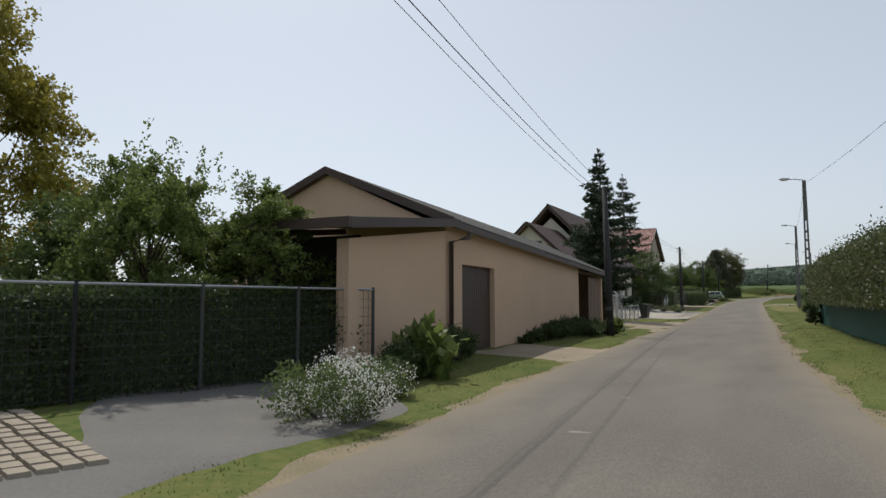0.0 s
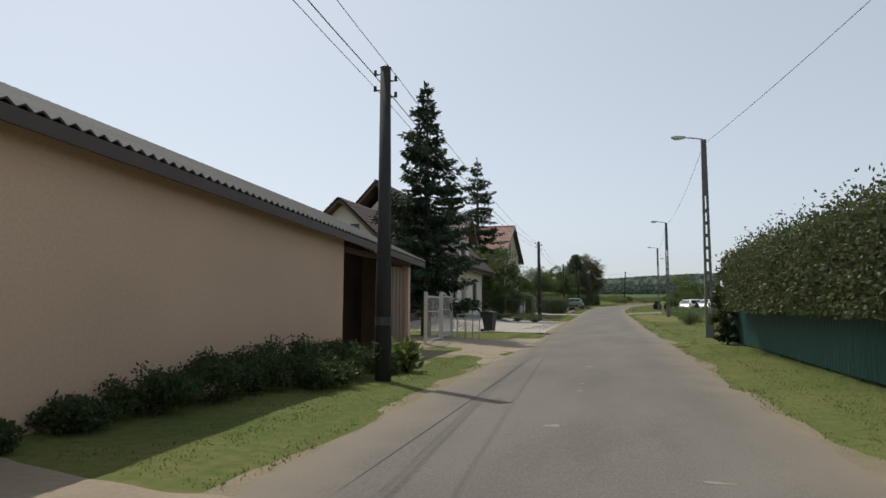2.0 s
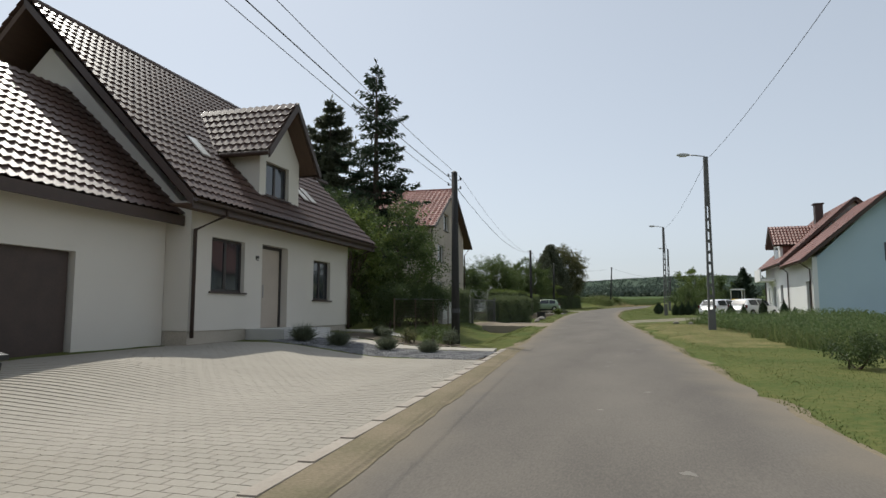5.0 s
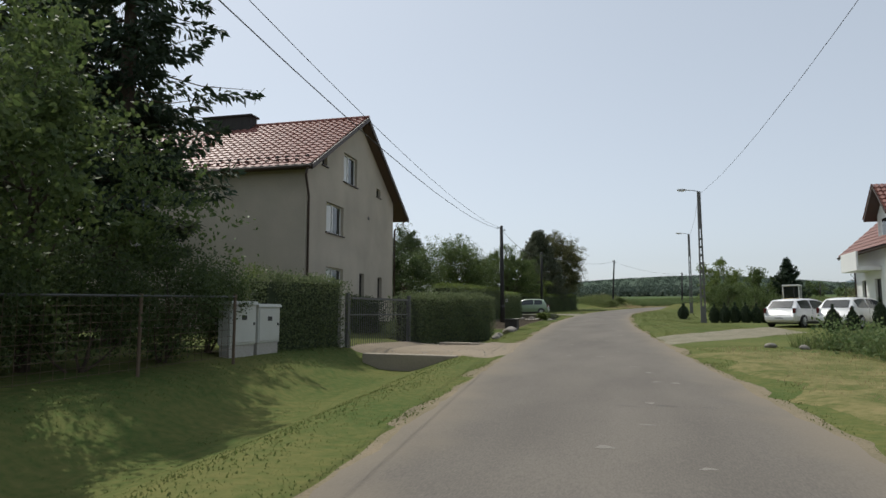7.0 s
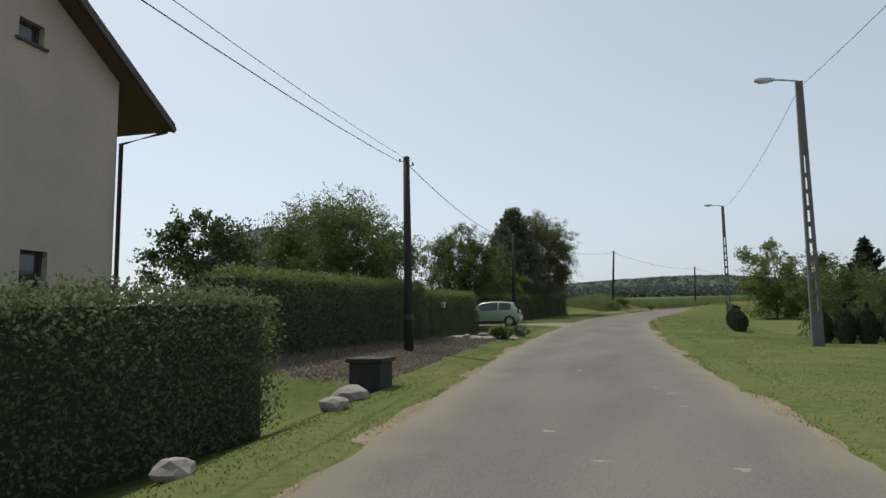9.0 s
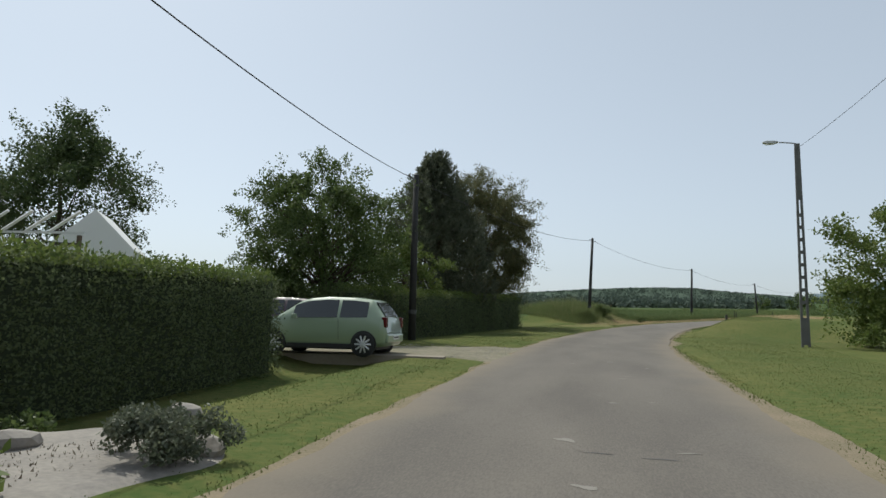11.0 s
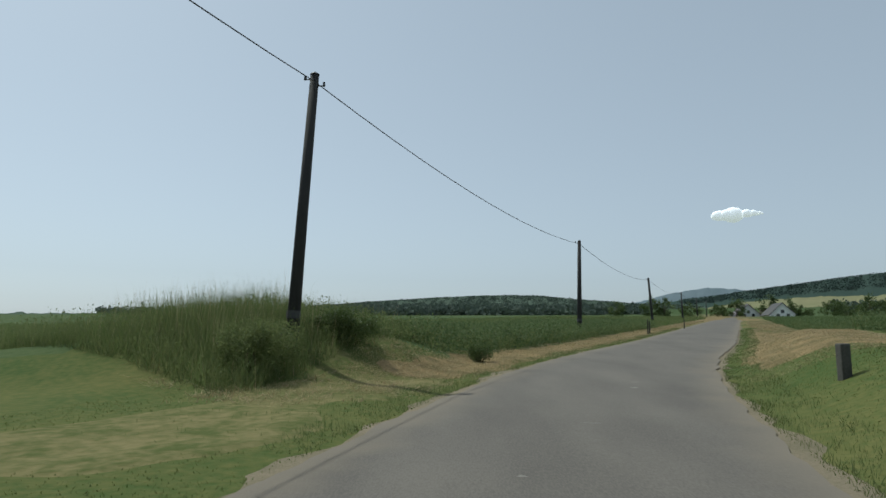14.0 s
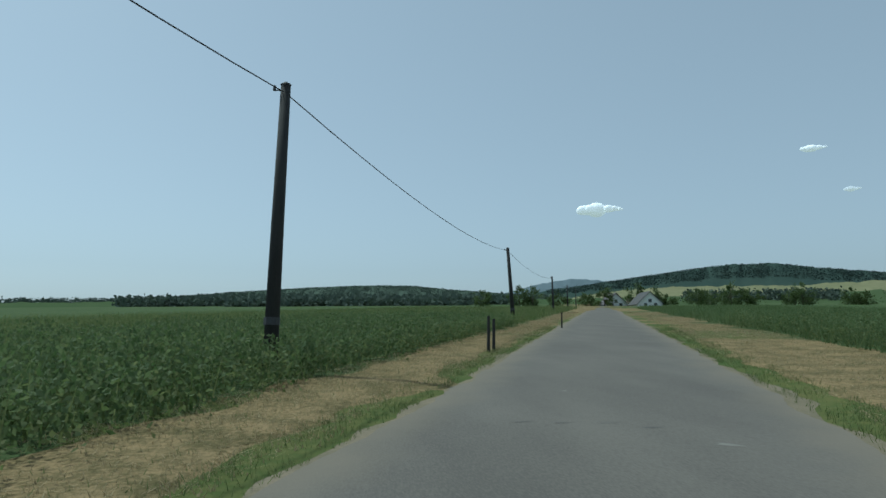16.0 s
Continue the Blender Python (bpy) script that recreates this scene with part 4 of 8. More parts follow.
    for y in (2.7,):
        part("carport_post", Shape().box(-2.4, -2.3, y, y + 0.1, -0.3, 2.85), DARKWOOD, c)
        part("rafter", Shape().slab([(-4.65, y, 2.66), (-0.1, y, 3.17), (-0.1, y + 0.09, 3.17), (-4.65, y + 0.09, 2.66)], 0.14), WOOD, c)
    return h


garage_building()


def far_white_house():
    h = root("house", pose(14.2, 115.5, 0.25, 0, 0, -90), "white house with red metal-tile roof and pale blue gable", "house")
    b, D = 0.25, 9.2
    ry, ez, rz = 4.6, 4.0 - b, 8.85 - b
    up = Vector((0, ry + 0.7, rz - ez))
    doors = [(1.0, 1.7, 0.9, 2.3), (3.2, 4.2, 0.1, 2.3), (6.4, 7.4, 0.9, 2.3)]
    part("front_wall", wall_cut(Shape(), 0, 10, -0.6, ez + 0.35, 0, 0.3, doors), PUREWHITE, h)
    for d in doors:
        window_unit(h, "window", *d, 0, FRAME, 1)
    for x in (0, 9.7):
        part("gable_wall", Shape().prism([(0.3, -0.6), (D, -0.6), (D, ez + 0.35), (ry, rz - 0.1), (0.3, ez + 0.35)], "x", x, x + 0.3), PUREWHITE, h)
    part("back_wall", Shape().box(0.3, 9.7, D - 0.3, D, -0.6, ez + 0.35), PUREWHITE, h)
    part("roof_front", tile_sheet(Shape(), (-0.6, -0.7, ez + 0.1), (1, 0, 0), up, 11.2, up.length, 0.32, 0.4), REDMETAL, h, "red profiled roof tiles")
    part("roof_back", tile_sheet(Shape(), (10.6, D + 0.7, ez + 0.1), (-1, 0, 0), Vector((0, -up.y, up.z)), 11.2, up.length, 0.32, 0.4), REDMETAL, h)
    part("roof_deck", Shape().slab([(-0.58, -0.68, ez + 0.08), (10.58, -0.68, ez + 0.08), (10.58, ry, rz + 0.06), (-0.58, ry, rz + 0.06)], 0.15).slab([(10.58, D + 0.68, ez + 0.08), (-0.58, D + 0.68, ez + 0.08), (-0.58, ry, rz + 0.06), (10.58, ry, rz + 0.06)], 0.15), SOFFIT, h)
    for x in (-0.62, 10.58):
        part("verge_board", Shape().prism([(-0.74, ez - 0.1), (-0.74, ez + 0.13), (ry, rz + 0.14), (ry, rz - 0.1)], "x", x, x + 0.05), BROWNMETAL, h)
    gutter(h, -0.6, 10.6, -0.78, ez + 0.04)
    pipe_run(h, [(0.1, -0.75, ez), (0.1, -0.09, ez - 0.6), (0.1, -0.09, 0)])
    pipe_run(h, [(9.8, -0.75, ez), (9.8, -0.09, ez - 0.6), (9.8, -0.09, 0)])
    part("chimney", Shape().box(4.2, 4.8, 3.2, 3.8, 6.5, rz + 0.55), BROWNMETAL, h, "dark brown chimney")
    part("chimney_cap", Shape().box(4.1, 4.9, 3.1, 3.9, rz + 0.55, rz + 0.65), BROWNMETAL, h)
    # dormer
    cx, de, dz, hw = 5.6, 5.75 - b, 7.45 - b, 1.35
    dm = new("dormer")
    dm.parent = h
    L = math.hypot(1.75, dz - de)
    part("dormer_wall", Shape().prism([(cx - hw, 4.2 - b), (cx + hw, 4.2 - b), (cx + hw, de + 0.3), (cx, dz - 0.1), (cx - hw, de + 0.3)], "y", 0, 0.2), PUREWHITE, dm)
    part("dormer_window", Shape().box(cx - 0.6, cx + 0.6, -0.03, 0.0, 4.6 - b, 5.7 - b), GLASS, dm)
    for x in (cx - hw, cx + hw - 0.2):
        part("dormer_side", Shape().box(x, x + 0.2, 0.2, 2.4, 4.2 - b, de + 0.2), REDMETAL, dm)
    part("dormer_roof", tile_sheet(tile_sheet(Shape(), (cx - 1.75, 3.6, de + 0.05), (0, -1, 0), (1.75, 0, dz - de), 4.2, L), (cx + 1.75, -0.6, de + 0.05), (0, 1, 0), (-1.75, 0, dz - de), 4.2, L), REDMETAL, dm)
    part("dormer_deck", Shape().slab([(cx - 1.73, 3.6, de + 0.03), (cx - 1.73, -0.58, de + 0.03), (cx, -0.58, dz + 0.02), (cx, 3.6, dz + 0.02)], 0.12).slab([(cx + 1.73, -0.58, de + 0.03), (cx + 1.73, 3.6, de + 0.03), (cx, 3.6, dz + 0.02), (cx, -0.58, dz + 0.02)], 0.12), BROWNMETAL, dm)
    part("balcony", Shape().box(1.6, 4.4, -1.2, 0, 2.75, 2.95).box(1.6, 4.4, -1.2, -1.1, 2.95, 3.8), PUREWHITE, h, "white balcony front")
    # wing with the blue gable
    wz, wr_ = 3.7 - b, 8.2 - b
    wu = Vector((0, ry + 0.75, wr_ - wz))
    wg = new("wing")
    wg.parent = h
    part("wing_front", wall_cut(Shape(), 10.0, 17.2, -0.6, wz + 0.3, 0.0, 0.3, [(15.3, 16.4, -0.1, 2.2)]), PUREWHITE, wg)
    part("wing_door", Shape().box(15.3, 16.4, 0.16, 0.2, -0.1, 2.2), FRAME, wg)
    part("blue_gable", Shape().prism([(0.3, -0.6), (D, -0.6), (D, wz + 0.3), (ry, wr_ - 0.1), (0.3, wz + 0.3)], "x", 16.9, 17.2), BLUEWALL, wg, "pale blue gable in shade")
    part("gable_window", Shape().box(17.2, 17.23, 4.2, 5.4, 3.4, 4.6).box(17.2, 17.23, 4.2, 5.4, 0.9, 2.2), GLASS, wg)
    part("wing_roof_front", tile_sheet(Shape(), (10.6, -0.75, wz + 0.05), (1, 0, 0), wu, 7.2, wu.length, 0.32, 0.4), REDMETAL, wg)
    part("wing_roof_back", tile_sheet(Shape(), (17.8, D + 0.75, wz + 0.05), (-1, 0, 0), Vector((0, -wu.y, wu.z)), 7.2, wu.length, 0.32, 0.4), REDMETAL, wg)
    part("wing_deck", Shape().slab([(10.0, -0.73, wz + 0.03), (17.78, -0.73, wz + 0.03), (17.78, ry, wr_ + 0.01), (10.0, ry, wr_ + 0.01)], 0.15).slab([(17.78, D + 0.73, wz + 0.03), (10.0, D + 0.73, wz + 0.03), (10.0, ry, wr_ + 0.01), (17.78, ry, wr_ + 0.01)], 0.15), SOFFIT, wg)
    part("wing_verge", Shape().prism([(-0.78, wz - 0.15), (-0.78, wz + 0.08), (ry, wr_ + 0.1), (ry, wr_ - 0.13)], "x", 17.76, 17.82), BROWNMETAL, wg)
    pipe_run(wg, [(16.9, -0.75, wz), (16.9, -0.09, wz - 0.5), (16.9, -0.09, 0)])
    return h


far_white_house()


def plain_house(x, y, turn, w, d, eave, ridge, wall, roof, label, z=0.0):
    h = root("house", pose(x, y, z, 0, 0, turn), label, "house", "far houses")
    part("wall", Shape().prism([(0, -0.4), (w, -0.4), (w, eave), (w / 2, ridge), (0, eave)], "y", 0.0, d), wall, h)
    k = (ridge - eave) / (w / 2)
    for s in (-1, 1):
        e = w / 2 + s * (w / 2 + 0.5)
        q = [(e, -0.5, eave - 0.5 * k + 0.1), (e, d + 0.5, eave - 0.5 * k + 0.1), (w / 2, d + 0.5, ridge + 0.1), (w / 2, -0.5, ridge + 0.1)]
        part("roof_slope", Shape().slab(q if s > 0 else q[::-1], 0.14 if s > 0 else 0.14), roof, h)
    for wx in (0.25, 0.65):
        part("window", Shape().box(w * wx, w * wx + 1.0, -0.03, 0.0, 1.0, 2.3), GLASS, h)
    part("gable_window", Shape().box(w / 2 - 0.5, w / 2 + 0.5, -0.03, 0.0, eave + 0.2, eave + 1.3), GLASS, h)
    return h


plain_house(103.8, 366, -12, 7.6, 11, 2.3, 5.9, PUREWHITE, ETERNIT, "white gabled house with grey roof beyond the fields", -1.2)
plain_house(101.0, 384, -12, 7.4, 11, 2.2, 5.7, PUREWHITE, REDTILE, "white gabled house with brown roof beyond the fields", -1.2)
plain_house(-21.0, 122.0, 62, 4.4, 5.0, 2.9, 5.9, GREYWALL, ETERNIT, "small dark-roofed garden house among trees")
plain_house(118, 384, 60, 6, 8, 1.8, 3.9, GREYWALL, REDTILE, "low farm building beyond the fields", -1.2)

# ---- plants ----
def mesh_np(name, verts, faces, material, parent=None, smooth=False):
    me = bpy.data.meshes.new(name)
    n, k = len(faces), faces.shape[1]
    me.vertices.add(len(verts))
    me.vertices.foreach_set("co", np.ascontiguousarray(verts, np.float32).ravel())
    me.loops.add(n * k)
    me.loops.foreach_set("vertex_index", np.ascontiguousarray(faces, np.int32).ravel())
    me.polygons.add(n)
    me.polygons.foreach_set("loop_start", np.arange(0, n * k, k, dtype=np.int32))
    me.polygons.foreach_set("loop_total", np.full(n, k, np.int32))
    me.update(calc_edges=True)
    me.materials.append(material)
    ob = new(name, me)
    if parent:
        ob.parent = parent
    return ob


def unit(v):
    return v / np.maximum(np.linalg.norm(v, axis=-1, keepdims=True), 1e-9)


def leaf_cards(r, places, length, width, lift=0.4, along=None):
    """One pointed leaf at each place: four corners, folded a little along its middle."""
    n = len(places)
    t = unit(r.normal(size=(n, 3)) + np.array([0, 0, lift])) if along is None else unit(along + 0.45 * r.normal(size=(n, 3)))
    s = unit(np.cross(t, r.normal(size=(n, 3))))
    up = np.cross(s, t)
    l = (length * r.uniform(0.6, 1.25, (n, 1)))
    w = (width * r.uniform(0.7, 1.2, (n, 1)))
    v = np.stack([places, places + t * l * 0.5 + s * w * 0.5 + up * w * 0.15, places + t * l, places + t * l * 0.5 - s * w * 0.5 + up * w * 0.15], 1)
    return v.reshape(-1, 3), np.arange(4 * n).reshape(n, 4)


def limb(shape, a, b, r0, r1, bend, r):
    a, b = np.array(a, float), np.array(b, float)
    k = r.normal(size=3) * bend
    pts = [tuple(a + (b - a) * u + k * 4 * u * (1 - u)) for u in (0, 0.33, 0.66, 1.0)]
    shape.tube(pts, [r0, r0 * 0.7 + r1 * 0.3, r0 * 0.35 + r1 * 0.65, r1], 6)


def leafy_tree(name, x, y, height, radius, trunk, leaf, clumps, leaves, size, seed, label, group="", low=0.25, wide=(1, 1), open_=0.35, lean=(0, 0), category="tree", shoots=0):
    """A tapered trunk, limbs to every clump, and a crown of single leaves with gaps."""
    r = np.random.default_rng(seed)
    leaves, size = int(leaves * 1.0), size * 1.38
    z = float(land(x, y))
    ob = root(name, pose(x, y, z), label, category, group)
    c0 = np.array([lean[0], lean[1], height * (1 + low) / 2])
    half = np.array([radius * wide[0], radius * wide[1], height * (1 - low) / 2])
    d = unit(r.normal(size=(clumps, 3)))
    rad = r.uniform(0.35, 1.0, (clumps, 1)) ** 0.6
    c = c0 + d * rad * half * r.uniform(0.78, 1.0, (clumps, 1))
    if low <= 0.06:
        # bushy to the ground
        q = np.arange(1, clumps, 4)
        a = r.uniform(0, 2 * math.pi, len(q))
        k = radius * r.uniform(0.35, 0.85, len(q))
        c[q] = np.column_stack([np.cos(a) * k * wide[0], np.sin(a) * k * wide[1], height * r.uniform(0.05, 0.32, len(q))])
    c[0] = c0 + np.array([0, 0, half[2] * 0.86])
    size_c = radius * open_ * r.uniform(0.6, 1.25, (clumps, 1))
    pick = r.integers(0, clumps, leaves)
    # each clump is a handful of leafy twigs that reach outwards and up
    twigs = 8
    way = unit(unit(c - c0)[:, None, :] * 0.75 + r.normal(size=(clumps, twigs, 3)) * 0.75 + np.array([0, 0, 0.25]))
    long = size_c[:, None, :] * r.uniform(0.55, 1.75, (clumps, twigs, 1))
    which = r.integers(0, twigs, leaves)
    u = r.uniform(0.0, 1.0, (leaves, 1)) ** 0.8
    bend = np.array([0, 0, -0.26]) * (u ** 2) * long[pick, which]
    p = c[pick] + way[pick, which] * long[pick, which] * u + bend + r.normal(size=(leaves, 3)) * size_c[pick] * (0.19 - 0.11 * u)
    if shoots:
        # upright young shoots above the crown
        start = c0 + np.column_stack([r.uniform(-0.8, 0.8, (shoots, 2)) * half[:2], half[2] * r.uniform(0.5, 0.85, shoots)])
        rise = np.column_stack([r.normal(size=(shoots, 2)) * 0.1, r.uniform(0.3, 0.8, shoots)])
        one = np.repeat(np.arange(shoots), 46)
        p = np.concatenate([p, start[one] + rise[one] * r.uniform(0, 1, (len(one), 1)) + r.normal(size=(len(one), 3)) * 0.035])
    p = p[p[:, 2] > 0.12]
    v, f = leaf_cards(r, p, size, size * 0.62)
    mesh_np("crown", v, f, leaf, ob)
    s = Shape()
    top = (lean[0] * 0.6, lean[1] * 0.6, height * 0.72)
    s.tube([(0, 0, -0.2), (lean[0] * 0.1, lean[1] * 0.1, height * 0.2), (lean[0] * 0.3, lean[1] * 0.3, height * 0.45), top], [trunk, trunk * 0.8, trunk * 0.55, trunk * 0.2], 9)
    part("trunk", s, BARK, ob, smooth=True)
    b = Shape()
    for k in range(0, clumps, 1 if clumps < 40 else 2):
        h = min(c[k][2] * 0.75, height * 0.68) * r.uniform(0.55, 0.95)
        limb(b, (lean[0] * h / height, lean[1] * h / height, h), c[k], trunk * 0.22, 0.008, radius * 0.08, r)
    part("limb", b, BARK, ob, smooth=True)
    return ob


def spruce(x, y, height, radius, seed, label, low=0.12, needle=None, dense=1.0, name="spruce_tree", droop=0.28):
    r = np.random.default_rng(seed)
    z0 = float(land(x, y))
    ob = root(name, pose(x, y, z0), label, "tree", "conifers")
    part("trunk", Shape().tube([(0, 0, -0.2), (0.03, 0, height * 0.5), (0, 0, height * 0.98)], [0.02 * height, 0.012 * height, 0.01], 9), BARK, ob, smooth=True)
    places, ways, sticks = [], [], Shape()
    z = height * low
    while z < height * 0.985:
        u = z / height
        reach = radius * (1 - u) ** 0.8 * (0.75 if u < low + 0.1 else 1.0)
        for k in range(int(r.integers(5, 9))):
            a = r.uniform(0, 2 * math.pi)
            l = max(0.12, 1.2 * reach * (r.uniform(0.35, 0.8) if r.uniform() < 0.45 else r.uniform(0.75, 1.35)))
            dirv = np.array([math.cos(a), math.sin(a), 0])
            tip = dirv * l + np.array([0, 0, (-droop + r.uniform(-0.14, 0.16)) * l + 0.30 * l * u])
            n = max(5, int(l * 62 * dense))
            t = r.uniform(0.12, 1.0, n)
            path = np.outer(t, tip) + np.array([0, 0, z]) + np.outer(-0.10 * np.sin(t * 3.1) * l, [0, 0, 1])
            side = np.cross(dirv, [0, 0, 1])
            spread = (1 - t) * l * 0.30 + 0.06
            sgn = r.uniform(-1, 1, n)
            places.append(path + np.outer(sgn * spread, side) + np.outer(r.uniform(-0.10, 0.03, n), [0, 0, 1]))
            w = np.tile(dirv * 0.7, (n, 1)) + np.outer(sgn, side) * 0.9 + np.array([0, 0, -0.35])
            ways.append(w)
            if l > 0.5:
                sticks.tube([(0, 0, z), tuple(tip * 0.55 + np.array([0, 0, z - 0.05 * l])), tuple(tip * 0.95 + np.array([0, 0, z]))], [0.03, 0.015, 0.005], 4)
        z += height * (0.020 + 0.014 * u) * r.uniform(0.6, 1.4)
    # the leader with its young shoots
    n = 30
    places.append(np.stack([r.normal(size=n) * 0.05, r.normal(size=n) * 0.05, height * r.uniform(0.94, 1.0, n)], 1))
    ways.append(np.tile([0, 0, 0.8], (n, 1)) + 0.6 * r.normal(size=(n, 3)))
    p, w = np.concatenate(places), np.concatenate(ways)
    v, f = leaf_cards(r, p, 0.30, 0.10, along=w)
    mesh_np("needles", v, f, needle or NEEDLE, ob)
    part("limb", sticks, BARK, ob)
    return ob


def pine(x, y, height, radius, seed, label):
    """A broad young pine: upright candles on a dense ovate crown."""
    r = np.random.default_rng(seed)
    ob = root("pine_tree", pose(x, y, float(land(x, y))), label, "tree", "conifers")
    part("trunk", Shape().tube([(0, 0, -0.2), (0.04, 0, height * 0.5), (0, 0, height * 0.95)], [0.2, 0.13, 0.02], 9), BARK, ob, smooth=True)
    n = 1050
    u = r.uniform(0.0, 1, n) ** 0.95
    a = r.uniform(0, 2 * math.pi, n)
    prof = radius * np.clip(1.45 * (1 - u) ** 0.75, 0.02, 1) * (0.8 + 0.2 * np.minimum(1, u / 0.25)) * (1 + 0.10 * np.sin(3 * a + 9 * u))
    rr = prof * r.uniform(0.0, 1.0, n) ** r.choice([0.35, 0.9], n)
    c = np.stack([np.cos(a) * rr, np.sin(a) * rr, 0.5 + u * (height - 1.2)], 1)
    m = 60
    pick = np.repeat(np.arange(n), m)
    # every shoot is a candle that leans out and turns up, set round with needles
    w = r.uniform(0.05, 1.0, n * m)
    out = unit(np.stack([np.cos(a) * 0.55, np.sin(a) * 0.55, 1.0 + 0 * a], 1) + 0.18 * r.normal(size=(n, 3)))[pick]
    stem = out * (w * np.repeat(r.uniform(0.5, 1.0, n), m))[:, None] + r.normal(size=(n * m, 3)) * (0.10 * (1.15 - w))[:, None]
    v, f = leaf_cards(r, c[pick] + stem, 0.25, 0.052, along=out * 0.8 + 0.5 * r.normal(size=(n * m, 3)))
    mesh_np("needles", v, f, NEEDLE_PINE, ob)
    b = Shape()
    for k in range(0, n, 9):
        limb(b, (0, 0, c[k][2] * 0.8), c[k], 0.025, 0.006, 0.12, r)
    part("limb", b, BARK, ob)
    return ob


def hedge(name, pts, width, height, leaf, seed, label, size=0.07, dense=820, ragged=0.075, bottom=0.05, back="a", top_leaf=None, group="clipped hedges", category="hedge"):
    """A clipped hedge along pts: a solid box, coloured dark for the shade inside, under a skin of leaves."""
    r = np.random.default_rng(seed)
    x0, y0 = pts[0]
    z0 = float(land(x0, y0))
    ob = root(name, pose(x0, y0, z0), label, "hedge", group)
    core, places = Shape(), []
    tops = []
    for (ax, ay), (bx, by) in zip(pts[:-1], pts[1:]):
        d = np.array([bx - ax, by - ay])
        L = float(np.hypot(*d))
        t, s = d / L, np.array([-d[1], d[0]]) / L
        o = np.array([ax - x0, ay - y0])
        w, h = width / 2 - 0.2, height - 0.12
        e = width * 0.35 - 0.2
        q = [o + s * w - t * e, o - s * w - t * e, o + t * (L + e) - s * w, o + t * (L + e) + s * w]
        core.add([(p[0], p[1], z) for z in ((-0.6 if bottom < 0.5 else bottom), h) for p in q], [(3, 2, 1, 0), (4, 5, 6, 7), (0, 1, 5, 4), (1, 2, 6, 5), (2, 3, 7, 6), (3, 0, 4, 7)])
        for face, area in (("a", L * height), ("b", L * height), ("top", L * width), ("e0", width * height), ("e1", width * height)):
            n = int(area * dense * (0.3 if face == back else 1))
            u, v = r.uniform(0, 1, n), r.uniform(0, 1, n)
            bulge = ragged * r.normal(size=n) + 0.05 * np.sin(u * L * 2.1 + v * 3)
            if face in "ab":
                k = (width / 2 + bulge - 0.12 * v ** 6) * (1 if face == "a" else -1)
                p = o + np.outer(u * L, t) + np.outer(k, s)
                z = (bottom if bottom > 0.5 else -0.3) + v * (height - (bottom if bottom > 0.5 else -0.3))
            elif face == "top":
                p = o + np.outer(u * L, t) + np.outer((v - 0.5) * width, s)
                z = height + bulge - 0.10 * (2 * v - 1) ** 4
            else:
                e = -width * 0.35 if face == "e0" else L + width * 0.35
                p = o + np.outer(e + bulge * (-1 if face == "e0" else 1), t) + np.outer((u - 0.5) * width, s)
                z = (bottom if bottom > 0.5 else -0.3) + v * (height - (bottom if bottom > 0.5 else -0.3))
            (tops if face == "top" and top_leaf else places).append(np.column_stack([p, z]))
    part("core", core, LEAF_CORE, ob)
    v, f = leaf_cards(r, np.concatenate(places), size, size * 0.6)
    mesh_np("foliage", v, f, leaf, ob)
    if tops:
        v, f = leaf_cards(r, np.concatenate(tops) + np.array([0, 0, 0.0]), size * 1.1, size * 0.7, lift=1.0)
        mesh_np("top_growth", v, f, top_leaf, ob)
    return ob


# darker than any leaf: the shade between leaves is put into this green
LEAF_CORE = mat("shaded_hedge_core", (0.048, 0.062, 0.030), (0.030, 0.040, 0.020), 0.95, 4, 20, 1.0)


def shrub(name, x, y, height, radius, leaf, leaves, size, seed, label, group="", stems=6, wide=1.0, z=None, category="shrub"):
    r = np.random.default_rng(seed)
    ob = root(name, pose(x, y, float(land(x, y)) if z is None else z), label, category, group)
    n = 26
    d = unit(r.normal(size=(n, 3)) + np.array([0, 0, 0.1])) * r.uniform(0.5, 1.0, (n, 1))
    c = np.array([0, 0, height * 0.5]) + d * np.array([radius * wide * 0.72, radius * 0.72, height * 0.40])
    c[:, 2] = np.maximum(c[:, 2], height * 0.10)
    sc = np.minimum(radius, height * 0.7) * 0.45
    pick = r.integers(0, n, leaves)
    p = c[pick] + unit(r.normal(size=(leaves, 3))) * (r.uniform(0, 1, (leaves, 1)) ** 0.4) * sc * r.uniform(0.7, 1.25, (n, 1))[pick]
    p = p[p[:, 2] > 0.03]
    v, f = leaf_cards(r, p, size, size * 0.6)
    mesh_np("foliage", v, f, leaf, ob)
    b = Shape()
    for k in range(stems):
        limb(b, (0.05 * math.cos(k), 0.05 * math.sin(k), -0.1), c[k % n], 0.025, 0.006, 0.05, r)
    part("stem", b, BARK, ob)
    return ob


def tuft(x, y, height, count, seed, label, group):
    """A tuft of narrow upright leaves."""
    r = np.random.default_rng(seed)
    ob = root("ornamental_grass", pose(x, y, float(land(x, y))), label, "plant", group)
    a, k = r.uniform(0, 2 * math.pi, count), r.uniform(0, 1, count) ** 0.7
    p = np.column_stack([np.cos(a) * k * 0.14, np.sin(a) * k * 0.14, r.uniform(0.0, 0.25, count) * height])
    w = np.column_stack([np.cos(a) * k * 0.8, np.sin(a) * k * 0.8, 0.9 + 0 * a])
    v, f = leaf_cards(r, p, height * 0.75, 0.012, along=w * 1.3)
    mesh_np("foliage", v, f, SHRUBGREY, ob)
    return ob


